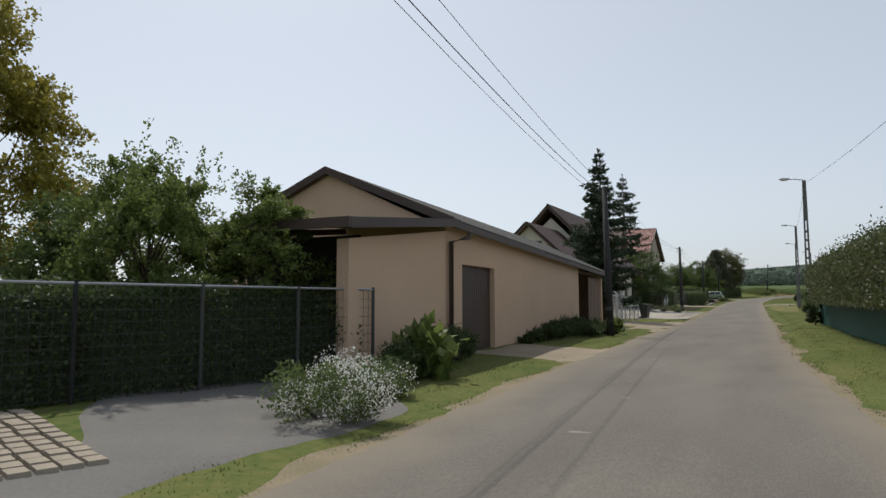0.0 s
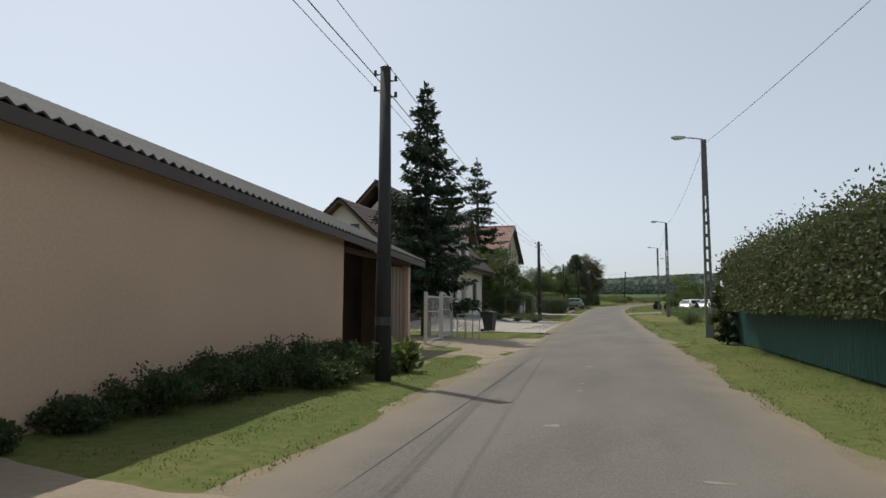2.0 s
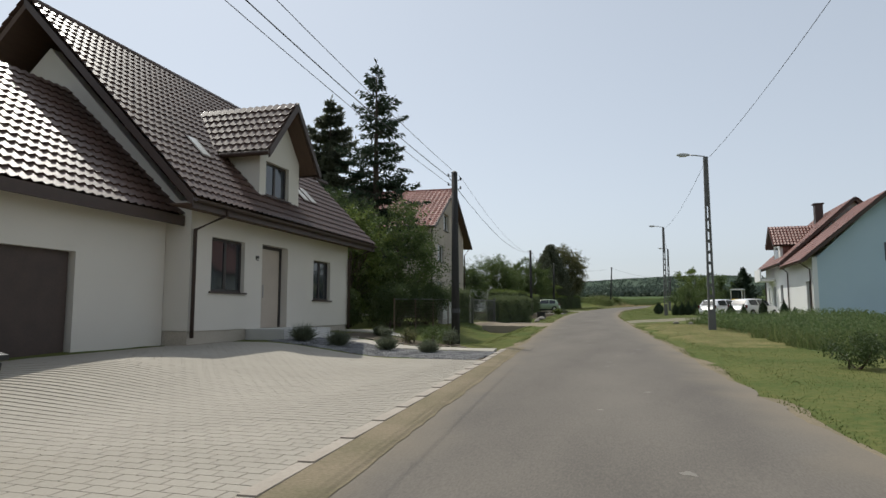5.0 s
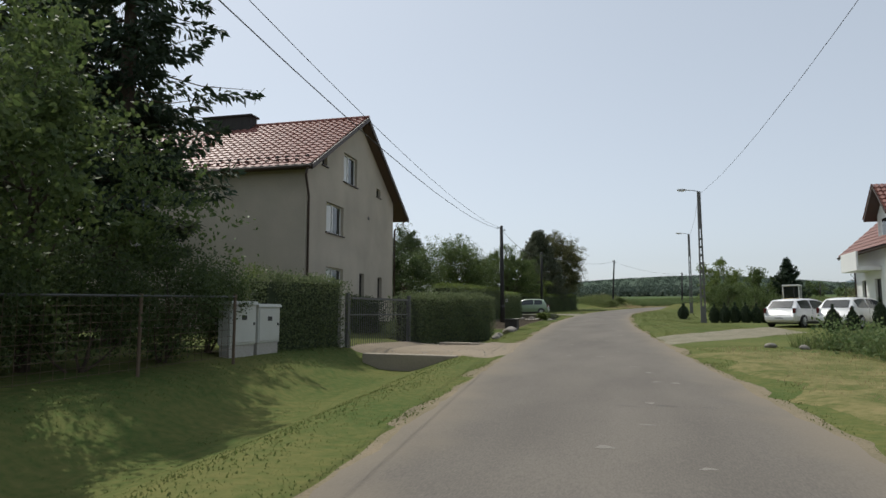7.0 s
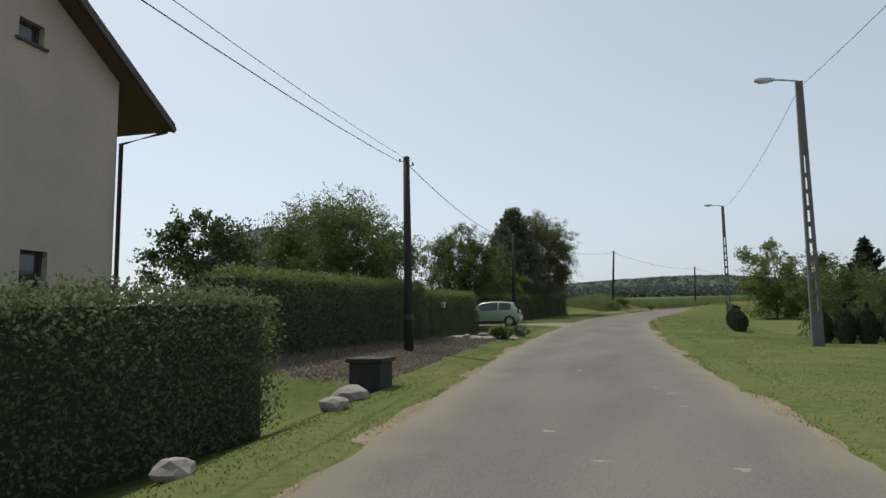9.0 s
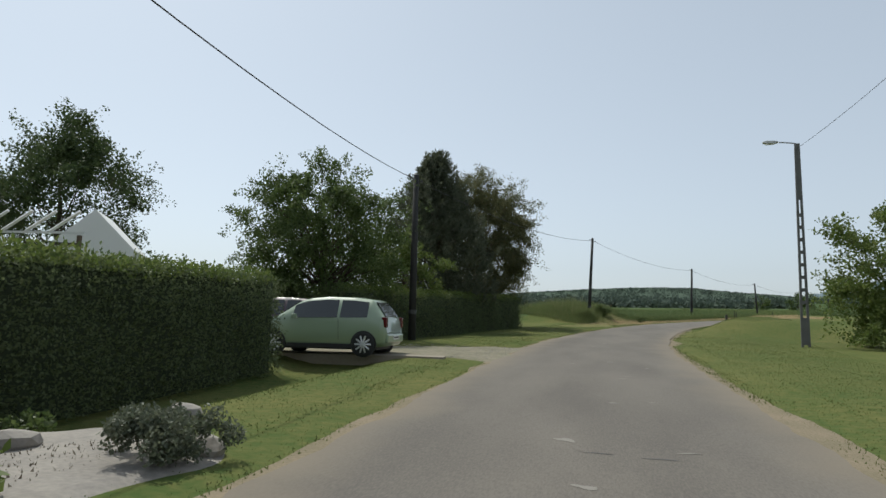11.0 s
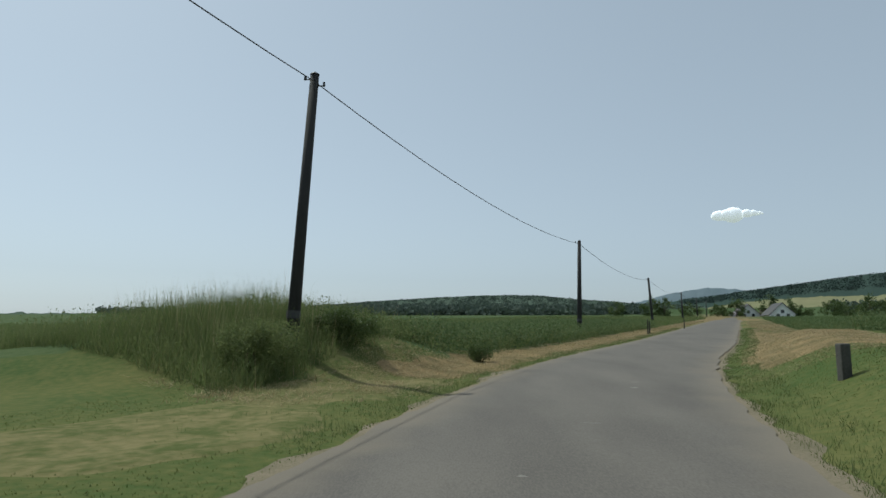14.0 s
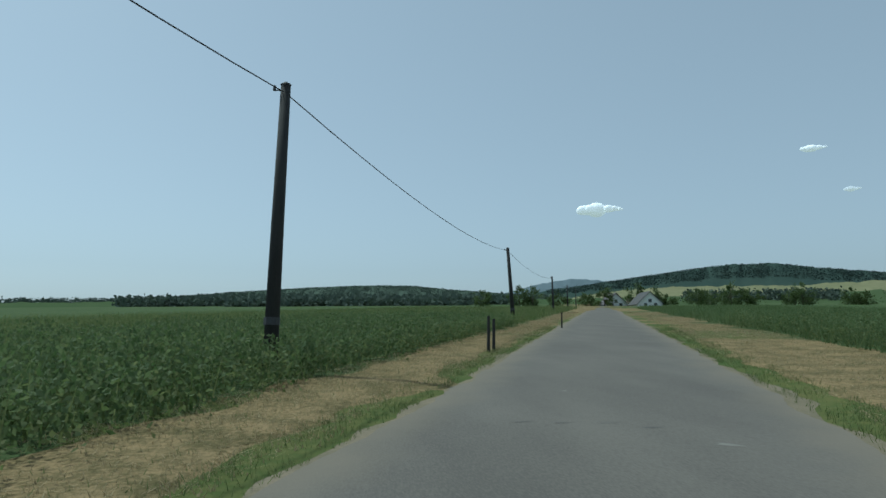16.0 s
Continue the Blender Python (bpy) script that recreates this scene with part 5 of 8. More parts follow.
def within(plan, x, y):
    """Which points lie inside an outline."""
    q = np.array(plan, float)
    ok = np.zeros(np.shape(x), bool)
    for (ax, ay), (bx, by) in zip(q, np.roll(q, -1, 0)):
        ok ^= ((ay > y) != (by > y)) & (x < (bx - ax) * (y - ay) / (by - ay if by != ay else 1e-9) + ax)
    return ok


def blades(name, ys, ds, count, height, width, material, seed, label, keep=None, patchy=0.0, category="grass", lie=0.35, plan=None):
    """Grass: one narrow triangle a blade, in a band beside the road or inside a plan."""
    r = np.random.default_rng(seed)
    y, d = r.uniform(*ys, count), r.uniform(*ds, count)
    sl = np.interp(y, _y, _slope)
    k = np.sqrt(1 + sl ** 2)
    x, yy = centre(y) + d / k, y - d * sl / k
    ok = np.ones(count, bool)
    if keep is not None:
        ok &= np.isin(ground_kind(x, yy), keep)
    if plan:
        ok &= within(plan, x, yy)
    if patchy:
        ok &= (0.5 + 0.5 * ripple(x, yy, 0.35)) * r.uniform(0, 1, count) > patchy * r.uniform(0, 1, count)
    for x0, x1, y0, y1 in PAVED:
        ok &= ~((x > x0) & (x < x1) & (yy > y0) & (yy < y1))
    x, yy = x[ok], yy[ok]
    n = len(x)
    base = np.column_stack([x, yy, land(x, yy) - 0.01])
    a = r.uniform(0, 2 * math.pi, n)
    side = np.column_stack([np.cos(a), np.sin(a), 0 * a]) * (width * r.uniform(0.6, 1.4, n))[:, None] / 2
    tip = base + np.column_stack([r.normal(size=n) * lie, r.normal(size=n) * lie, np.ones(n)]) * (height * r.uniform(0.45, 1.3, n))[:, None]
    v = np.stack([base - side, base + side, tip], 1).reshape(-1, 3)
    return tagged(mesh_np(name, v, np.arange(3 * n).reshape(n, 3), material), label, category, kind="stuff")


PAVED = [(-8, 3.4, 9, 15.0), (0.6, 4.4, 23.3, 27.4), (0.9, 4.2, 10.0, 13.4), (-8, 1.2, 53.0, 65.6), (-6.4, -2.2, 87.6, 92.2), (-13, -3.9, 130.0, 135.6), (2.4, 9, 92.8, 98.2), (-3, 3.6, 42.0, 47.4), (-9, 0.4, 65.5, 69.4)]

# trees by the first garden
leafy_tree("yellow_tree", -7.6, 15.6, 8.3, 2.3, 0.16, LEAF_YELLOW, 80, 60000, 0.08, 11, "yellow-green leafy tree behind a garden fence", low=0.15)
leafy_tree("garden_bush", -0.7, 15.6, 3.6, 1.45, 0.07, LEAF_LIGHT, 130, 60000, 0.052, 12, "tall leafy garden bush with pale shoots behind the fence", low=0.0, open_=0.3, shoots=26)
leafy_tree("garden_bush", -3.2, 16.1, 3.4, 1.5, 0.07, LEAF_MID, 110, 40000, 0.055, 13, "leafy garden bush growing behind the wire fence", low=0.0, open_=0.3, shoots=18)
leafy_tree("garden_bush", 0.35, 17.2, 3.4, 1.0, 0.06, LEAF_LIGHT, 80, 34000, 0.05, 14, "dense leafy bush growing behind the wire fence", low=0.0, category="shrub")
for k, (x, y, h, rr) in enumerate(((2.25, 19.6, 0.8, 0.5), (2.05, 20.6, 0.8, 0.5), (1.85, 21.6, 0.65, 0.5), (2.75, 17.9, 0.6, 0.5), (3.5, 16.6, 0.5, 0.5))):
    shrub("low_shrub", x, y, h, rr, LEAF_DARK, 2600, 0.06, 60 + k, "low dark green shrub at the foot of the fence", "low shrubs")
shrub("white_flower_bush", 3.95, 14.8, 0.68, 1.2, LEAF_MID, 5200, 0.05, 15, "low spreading bush covered with small white flowers")
shrub("white_flower_bush", 4.0, 14.8, 0.76, 1.22, PETAL, 4800, 0.028, 16, "cloud of tiny white flowers over a low bush", stems=3)
shrub("broadleaf_plant", 2.85, 18.6, 0.85, 0.62, LEAF_LIGHT, 260, 0.34, 17, "large-leaved light green garden plant")
for k, (x, y, h, rr) in enumerate(((0.75, 28.4, 0.5, 0.55), (0.7, 29.4, 0.75, 0.75), (0.75, 30.5, 0.85, 0.8), (0.6, 31.6, 0.95, 0.85), (1.2, 32.4, 0.8, 0.8), (0.35, 32.8, 1.05, 0.85), (0.95, 33.8, 0.95, 0.85), (0.3, 34.2, 0.9, 0.8), (1.15, 35.0, 0.6, 0.5), (1.45, 22.6, 0.35, 0.4), (0.9, 27.4, 0.35, 0.4))):
    shrub("wall_shrub", x, y, h * 0.68, rr, LEAF_DARK, 3800 if h > 0.6 else 2600, 0.055, 80 + k, "dark weedy shrub growing along the garage wall", "shrubs along the wall")
shrub("broadleaf_plant", 1.35, 35.6, 0.62, 0.42, LEAF_LIGHT, 200, 0.22, 18, "light green leafy plant by the pole")

# conifers and bushes of the white house
spruce(-3.1, 48.5, 10.7, 2.5, 21, "tall dark spruce standing by the metal gate", 0.14, droop=0.2)
spruce(-11.2, 84.1, 15.3, 3.8, 22, "tall dark spruce behind the white house", 0.22, droop=0.2, dense=0.8)
spruce(-14.4, 84.5, 13.4, 4.0, 23, "lighter grey-green conifer beside the tall spruce", 0.1, NEEDLE_PINE, 3.2, "larch_tree", 0.1)
leafy_tree("garden_tree", -7.6, 78.6, 5.4, 2.3, 0.12, LEAF_MID, 40, 20000, 0.085, 24, "dense dark green garden tree behind the fence", low=0.08, open_=0.42)
leafy_tree("garden_tree", -11.5, 79.5, 6.5, 2.6, 0.12, LEAF_DARK, 50, 18000, 0.10, 26, "dense dark tree in the garden behind", low=0.0)
leafy_tree("garden_tree", -8.9, 76.2, 5.0, 1.5, 0.1, LEAF_LIGHT, 34, 13000, 0.085, 25, "light green garden tree beside the white house", low=0.15, open_=0.42)
for k, (x, y, h, rr) in enumerate(((-6.7, 75.4, 1.6, 0.9), (-6.9, 77.0, 1.9, 1.0), (-6.9, 79.0, 2.0, 1.1), (-7.0, 81.0, 2.1, 1.1), (-7.4, 82.8, 1.8, 0.9), (-8.6, 74.9, 1.5, 0.8))):
    shrub("dark_shrub", x, y, h * 1.15, rr * 1.2, LEAF_DARK, 13000, 0.06, 100 + k, "dark dense shrub behind a wire fence", "shrubs behind the fence")
shrub("flowering_bush", -8.0, 85.2, 2.35, 1.0, LEAF_LIGHT, 5000, 0.06, 31, "light green flowering bush behind the meter cabinets")
for k, (x, y, h) in enumerate(((-4.6, 66.6, 0.55), (-3.4, 67.2, 0.5), (-5.6, 66.4, 0.6), (-2.2, 67.3, 0.45), (-5.2, 71.0, 0.45))):
    tuft(x, y, h * 0.9, 1100, 120 + k, "small grey-green tuft of ornamental grass in a garden bed", "plants in the garden bed")

# hedges
hedge("hedge", [(1.3, 18.3), (0.5, 13.5), (0.0, 10.2)], 0.6, 1.4, LEAF_DARK, 40, "dark hedge filling a wire garden fence", back="b")
hedge("hedge", [(-7.2, 84.6), (-6.75, 87.3)], 0.9, 1.75, LEAF_HEDGE, 41, "dark clipped hedge beside a garden gate")
hedge("hedge", [(-6.15, 91.7), (-5.35, 100.0)], 0.9, 1.6, LEAF_HEDGE, 42, "long dark clipped hedge along the garden")
hedge("hedge", [(-8.9, 104.5), (-8.8, 117.4)], 1.1, 1.95, LEAF_HEDGE, 43, "tall clipped hedge with pale young shoots on top", top_leaf=LEAF_LIGHT)
hedge("hedge", [(-9.0, 118.6), (-9.3, 128.2)], 1.1, 1.95, LEAF_HEDGE, 44, "tall clipped hedge ending beside a driveway", top_leaf=LEAF_LIGHT)
hedge("hedge", [(-9.85, 135.3), (-8.2, 146.5), (-6.75, 154.0)], 1.1, 1.85, LEAF_HEDGE, 45, "long clipped dark hedge under the trees", top_leaf=LEAF_LIGHT)
hedge("clipped_shrub", [(-8.5, 161.2), (-8.1, 161.7)], 1.0, 1.6, LEAF_HEDGE, 46, "single block-shaped clipped evergreen shrub", group="", dense=2600, ragged=0.05, back="")
shrub("flowering_bush", -8.6, 158.4, 2.1, 1.2, LEAF_LIGHT, 11000, 0.055, 32, "pale-leaved bush between the hedge and the clipped shrub")
hedge("hedge", [(11.85, 22.0), (10.55, 34.0), (10.0, 40.0), (9.45, 45.6)], 2.1, 2.95, LEAF_WILD, 47, "tall overgrown leafy hedge rising over a green fence", size=0.095, dense=620, ragged=0.24, bottom=1.15, back="b")
leafy_tree("hedge_bush", 9.35, 48.0, 2.75, 1.15, 0.07, LEAF_DARK, 46, 26000, 0.075, 48, "dense dark bush hanging over the end of the green fence", low=0.38, open_=0.34, category="shrub")
leafy_tree("hedge_bush", 8.35, 47.5, 1.75, 0.55, 0.05, LEAF_DARK, 22, 9000, 0.07, 49, "dark growth hanging down over the green fence", low=0.0, open_=0.4, category="shrub")

# trees along the left
leafy_tree("acacia_tree", -11.6, 116.6, 5.6, 3.1, 0.13, LEAF_MID, 90, 56000, 0.075, 51, "airy light-crowned garden tree behind the hedge", low=0.3, open_=0.32)
leafy_tree("garden_tree", -24.0, 137.0, 9.4, 3.6, 0.13, LEAF_DARK, 80, 46000, 0.10, 52, "leafy garden tree behind the clipped hedge", low=0.1)
leafy_tree("garden_tree", -12.5, 108.5, 4.0, 1.8, 0.1, LEAF_DARK, 40, 13000, 0.09, 53, "dark leafy garden tree behind a hedge", low=0.1)
leafy_tree("walnut_tree", -11.8, 137.3, 7.2, 3.1, 0.18, LEAF_MID, 150, 88000, 0.082, 54, "broad leafy tree standing behind the parked car", low=0.02, open_=0.32)
pine(-10.2, 148.0, 9.7, 3.2, 55, "dark bushy pine tree behind the hedge")
leafy_tree("maple_tree", -9.3, 155.2, 9.9, 4.1, 0.2, LEAF_RED, 230, 130000, 0.08, 56, "broad maple with reddish-green leaves behind the hedge", low=0.08, open_=0.25)
leafy_tree("light_shrub", -10.1, 142.4, 4.3, 1.8, 0.08, LEAF_LIGHT, 40, 20000, 0.09, 57, "light green bushy tree among darker trees", low=0.05, open_=0.42)
shrub("rock_plant", -5.2, 117.6, 0.5, 0.6, LEAF_LIGHT, 700, 0.16, 131, "light green leafy perennial among garden rocks")
shrub("rock_plant", -4.85, 119.4, 0.4, 0.85, SHRUBGREY, 6000, 0.045, 132, "grey-green cushion plant among garden rocks")
shrub("rock_plant", -7.5, 120.5, 0.35, 0.4, LEAF_MID, 500, 0.07, 133, "small green cushion plant on bare soil")
shrub("weed_bush", -2.7, 166.5, 1.05, 1.0, WEED_LEAF, 9000, 0.05, 136, "dense weedy bush in tall grass below the pole", wide=1.2)
shrub("weed_bush", -1.4, 169.2, 0.75, 1.0, LEAF_MID, 9000, 0.05, 137, "dense weedy bush in tall grass beside the road", wide=1.2)
shrub("weed_bush", 1.9, 172.3, 0.5, 0.45, LEAF_MID, 3600, 0.045, 140, "dark weedy bush among dry straw")
shrub("weed_bush", 3.4, 181.2, 0.8, 0.9, LEAF_DARK, 2600, 0.06, 138, "dark weedy bush at the field edge")
shrub("weed_bush", 5.0, 184.5, 0.7, 1.1, LEAF_MID, 2600, 0.06, 139, "weedy bush at the field edge")

# right of the road
shrub("golden_shrub", 8.9, 63.4, 0.8, 0.75, ORANGE, 2600, 0.05, 141, "low golden-yellow garden shrub", "golden shrubs")
shrub("golden_shrub", 10.7, 64.2, 0.8, 0.75, ORANGE, 2600, 0.05, 142, "low golden-yellow garden shrub", "golden shrubs")
shrub("dark_shrub", 7.6, 65.5, 0.8, 0.9, LEAF_DARK, 3000, 0.055, 143, "low dark green shrub on the verge")
shrub("dark_shrub", 9.8, 66.5, 1.0, 1.2, LEAF_DARK, 3500, 0.055, 144, "low dark green shrub on the verge")
leafy_tree("verge_bush", 7.4, 119.5, 2.7, 1.4, 0.06, LEAF_MID, 50, 16000, 0.06, 145, "leafy bush beside a lamp pole", low=0.03, open_=0.45)
leafy_tree("verge_bush", 9.6, 121.5, 2.3, 1.4, 0.06, LEAF_MID, 50, 14000, 0.06, 146, "leafy bush beside a lamp pole", low=0.03, open_=0.45)
leafy_tree("verge_bush", 9.9, 143.6, 5.6, 2.4, 0.09, LEAF_LIGHT, 60, 22000, 0.11, 147, "large light green leafy bush beside a lamp pole", low=0.05, open_=0.4)
leafy_tree("verge_bush", 13.6, 145.5, 4.4, 2.3, 0.09, LEAF_MID, 30, 11000, 0.12, 148, "large leafy bush at the garden edge", low=0.05, open_=0.4)


def small_conifer(x, y, h, rr, seed, label="small dark columnar conifer in the lawn"):
    r = np.random.default_rng(seed)
    ob = root("dwarf_conifer", pose(x, y, float(land(x, y))), label, "shrub", "small conifers")
    n = int(1500 * h * rr / 0.3)
    a, u = r.uniform(0, 2 * math.pi, n), r.uniform(0, 1, n)
    rad = rr * (np.sin(np.clip(u * 1.05 + 0.12, 0, 1) * math.pi) ** 0.7) * r.uniform(0.75, 1.05, n)
    p = np.column_stack([np.cos(a) * rad, np.sin(a) * rad, u * h * 0.95])
    v, f = leaf_cards(r, p, 0.09, 0.035, along=np.column_stack([np.cos(a) * 0.5, np.sin(a) * 0.5, 1 + 0 * a]))
    mesh_np("foliage", v, f, NEEDLE, ob)
    # not only a stem: a fat core, dark for the shade inside the foliage
    part("stem", Shape().tube([(0, 0, -0.1), (0, 0, h * 0.5), (0, 0, h * 0.85)], [rr * 0.7, rr * 0.72, rr * 0.2], 10), LEAF_CORE, ob)


for k, (x, y, h, rr) in enumerate(((4.75, 125.2, 1.2, 0.36), (4.85, 126.5, 1.25, 0.36), (4.95, 127.8, 1.2, 0.38), (5.05, 129.2, 1.25, 0.36), (5.2, 130.6, 1.2, 0.36), (6.3, 117.4, 1.3, 0.33), (6.9, 117.0, 1.4, 0.33), (7.5, 116.8, 1.4, 0.33), (8.1, 116.5, 1.4, 0.33), (8.7, 116.3, 1.3, 0.33), (9.3, 116.6, 1.2, 0.33),
                                   (9.6, 102.6, 1.2, 0.3), (10.6, 103.5, 1.1, 0.25), (12.2, 105.2, 1.5, 0.3), (12.9, 101.0, 1.4, 0.3), (13.2, 99.2, 0.9, 0.25), (15.0, 97.0, 0.7, 0.25), (16.8, 97.1, 0.7, 0.25), (18.6, 97.1, 0.7, 0.25))):
    small_conifer(x, y, h, rr, 200 + k)
spruce(16.3, 145.4, 5.7, 1.5, 71, "dark cone-shaped thuja beyond the gardens", 0.02, dense=1.5, droop=-0.5, name="thuja")
leafy_tree("bare_tree", 22.5, 140, 4.6, 2.6, 0.12, LEAF_RED, 26, 3500, 0.09, 75, "thin-leaved garden tree behind the house", low=0.25)
for k in range(11):
    leafy_tree("far_tree", 60 + 8.5 * k + 3 * math.sin(k * 2.1), 385 + 5 * math.cos(k * 1.7), 4.6 + 1.6 * math.sin(k * 1.3), 3.4, 0.2, LEAF_MID, 16, 1800, 0.38, 300 + k, "dark leafy tree around the far houses", "far trees", low=0.05, open_=0.5)
for k in range(9):
    leafy_tree("far_tree", 128 + 9 * k + 4 * math.sin(k * 2.7), 372 - 2 * k, 5.0 + 1.5 * math.sin(k * 1.9), 3.6, 0.2, LEAF_MID, 16, 1800, 0.38, 330 + k, "dark leafy tree in a far field hedge", "far trees", low=0.05, open_=0.5)

# grass
blades("verge_grass", (6, 172), (-7.5, -2.42), 230000, 0.026, 0.02, GRASS_BLADE, 401, "short mown verge grass", keep=(0,))
blades("verge_grass", (18, 172), (2.36, 8.0), 230000, 0.026, 0.02, GRASS_BLADE, 402, "short mown verge grass", keep=(0,))
blades("edge_grass", (14, 215), (-3.1, -2.40), 26000, 0.032, 0.010, GRASS_BLADE, 403, "tufts of longer grass at the asphalt edge", patchy=0.8)
blades("edge_grass", (18, 215), (2.36, 3.0), 26000, 0.032, 0.010, GRASS_BLADE, 404, "tufts of longer grass at the asphalt edge", patchy=0.8)
blades("straw_stubble", (70, 260), (2.6, 7.5), 80000, 0.06, 0.02, STRAW_BLADE, 405, "dry cut grass and straw on the verge", keep=(1,))
blades("straw_stubble", (158, 260), (-7.5, -2.6), 70000, 0.06, 0.02, STRAW_BLADE, 406, "dry cut grass and straw on the verge", keep=(1,))
blades("straw_litter", (168, 208), (2.9, 6.8), 110000, 0.05, 0.012, STRAW_BLADE, 416, "loose dry straw lying on the verge", lie=2.2, patchy=0.6, category="straw")
blades("straw_litter", (164, 208), (-5.4, -2.8), 110000, 0.05, 0.012, STRAW_BLADE, 417, "loose dry straw lying on the verge", lie=2.2, patchy=0.6, category="straw")
blades("edge_grass", (158, 212), (2.42, 3.3), 30000, 0.085, 0.009, TALL_BLADE, 418, "longer green grass at the asphalt edge", patchy=0.5)
blades("edge_grass", (160, 212), (-3.1, -2.42), 24000, 0.085, 0.009, TALL_BLADE, 419, "longer green grass at the asphalt edge", patchy=0.5)
blades("straw_weeds", (164, 215), (2.9, 6.6), 22000, 0.07, 0.011, TALL_BLADE, 414, "scattered green weeds growing through straw", patchy=0.9)
blades("straw_weeds", (160, 215), (-5.4, -2.9), 24000, 0.07, 0.011, TALL_BLADE, 415, "scattered green weeds growing through straw", patchy=0.9)
blades("straw_litter", (160, 178), (-9, -3.0), 60000, 0.09, 0.016, STRAW_BLADE, 429, "cut straw lying at the foot of the weeds", lie=2.2, patchy=0.7, category="straw", plan=[(-5.4, 166.6), (-3.0, 164.6), (-1.6, 163.2), (0.0, 165.6), (1.6, 171.5), (1.0, 173.0), (-0.8, 168.6), (-2.2, 165.4)])
WEEDBANK = [(-16.0, 173.5), (-10.0, 169.8), (-5.6, 167.2), (-3.0, 165.2), (-2.3, 165.0), (-1.9, 166.6), (-1.0, 169.4), (-0.4, 172.0), (0.6, 176.0), (1.6, 180.0), (-8.0, 184.0), (-20.0, 186.0)]
CREST = [(-9.5, 172.5), (-6.0, 169.2), (-3.4, 166.4), (-2.4, 166.2), (-2.0, 168.5), (-3.5, 172.0), (-6.5, 174.5)]
blades("tall_grass", (158, 190), (-32, -4.2), 300000, 0.62, 0.013, TALL_BLADE, 407, "tall wild grass on a bank below the pole", lie=0.35, plan=WEEDBANK)
blades("tall_grass", (160, 180), (-22, -4.2), 90000, 0.88, 0.012, TALL_BLADE, 427, "high wild grass on the crest of the bank", lie=0.25, plan=CREST)
blades("tall_grass", (160, 180), (-24, -4.2), 9000, 1.15, 0.009, STRAW_BLADE, 408, "tall dry grass stems on the bank", lie=0.15, plan=CREST)
blades("tall_grass", (158, 190), (-32, -4.2), 7000, 0.85, 0.008, STRAW_BLADE, 428, "scattered dry grass stems on the bank", lie=0.15, plan=WEEDBANK)
blades("field_grass", (70, 93.0), (5.6, 17), 60000, 0.5, 0.026, TALL_BLADE, 409, "green knee-high crop in front of the white house", keep=(3,), category="crop")
blades("field_grass", (176, 300), (6.4, 30), 70000, 0.7, 0.04, CROP_LEAF, 410, "green crop in the field beside the road", keep=(3,), category="crop")
blades("field_grass", (171, 300), (-40, -4.9), 95000, 0.7, 0.04, TALL_BLADE, 411, "green crop in the field beside the road", keep=(3,), category="crop")
blades("field_grass", (168, 190), (-60, -13), 70000, 0.55, 0.024, TALL_BLADE, 412, "green crop in the field beside the road", category="crop")


def crop_leaves(name, ys, ds, plants, seed, label, leaf=CROP_LEAF, size=0.165, plan=None):
    """Leafy crop plants, each a few leaves on a stem."""
    r = np.random.default_rng(seed)
    y, d = r.uniform(*ys, plants), r.uniform(*ds, plants)
    sl = np.interp(y, _y, _slope)
    k = np.sqrt(1 + sl ** 2)
    x, yy = centre(y) + d / k, y - d * sl / k
    if plan:
        ok = within(plan, x, yy)
        x, yy = x[ok], yy[ok]
        plants = len(x)
    m = 8
    base = np.repeat(np.column_stack([x, yy, land(x, yy)]), m, 0)
    p = base + np.column_stack([r.normal(size=plants * m) * 0.14, r.normal(size=plants * m) * 0.14, r.uniform(0.08, 0.75, plants * m) * np.repeat(0.75 + 0.45 * ripple(x, yy, 1.9) ** 2 + 0.2 * r.uniform(-1, 1, plants), m)])
    v, f = leaf_cards(r, p, size, size * 0.6, lift=0.5)
    return tagged(mesh_np(name, v, f, leaf), label, "crop", kind="stuff")


crop_leaves("leafy_crop", (171, 214), (-15, -4.9), 23000, 421, "dense leafy green crop along the road", size=0.10)
crop_leaves("field_weeds", (168, 216), (-26, -4.3), 8500, 425, "pale leafy weeds standing out of the crop", WEED_LEAF, 0.08)
crop_leaves("field_weeds", (180, 216), (6.4, 18), 4500, 426, "pale leafy weeds standing out of the crop", WEED_LEAF, 0.08)
crop_leaves("leafy_crop", (178, 214), (6.8, 16), 11000, 422, "dense leafy green crop along the road", size=0.10)
crop_leaves("bank_weeds", (158, 190), (-32, -4.2), 11000, 424, "dense leafy weeds in tall grass on the bank", WEED_LEAF, 0.07, plan=WEEDBANK)
blades("garden_mulch", (104, 121), (-10, -3.7), 34000, 0.06, 0.045, MULCH, 413, "dry leaf mulch and small weeds on bare soil", keep=(2,), category="mulch")
crop_leaves("leafy_crop", (71, 92), (6.2, 15), 5200, 423, "dense leafy green crop in front of the house", size=0.11)

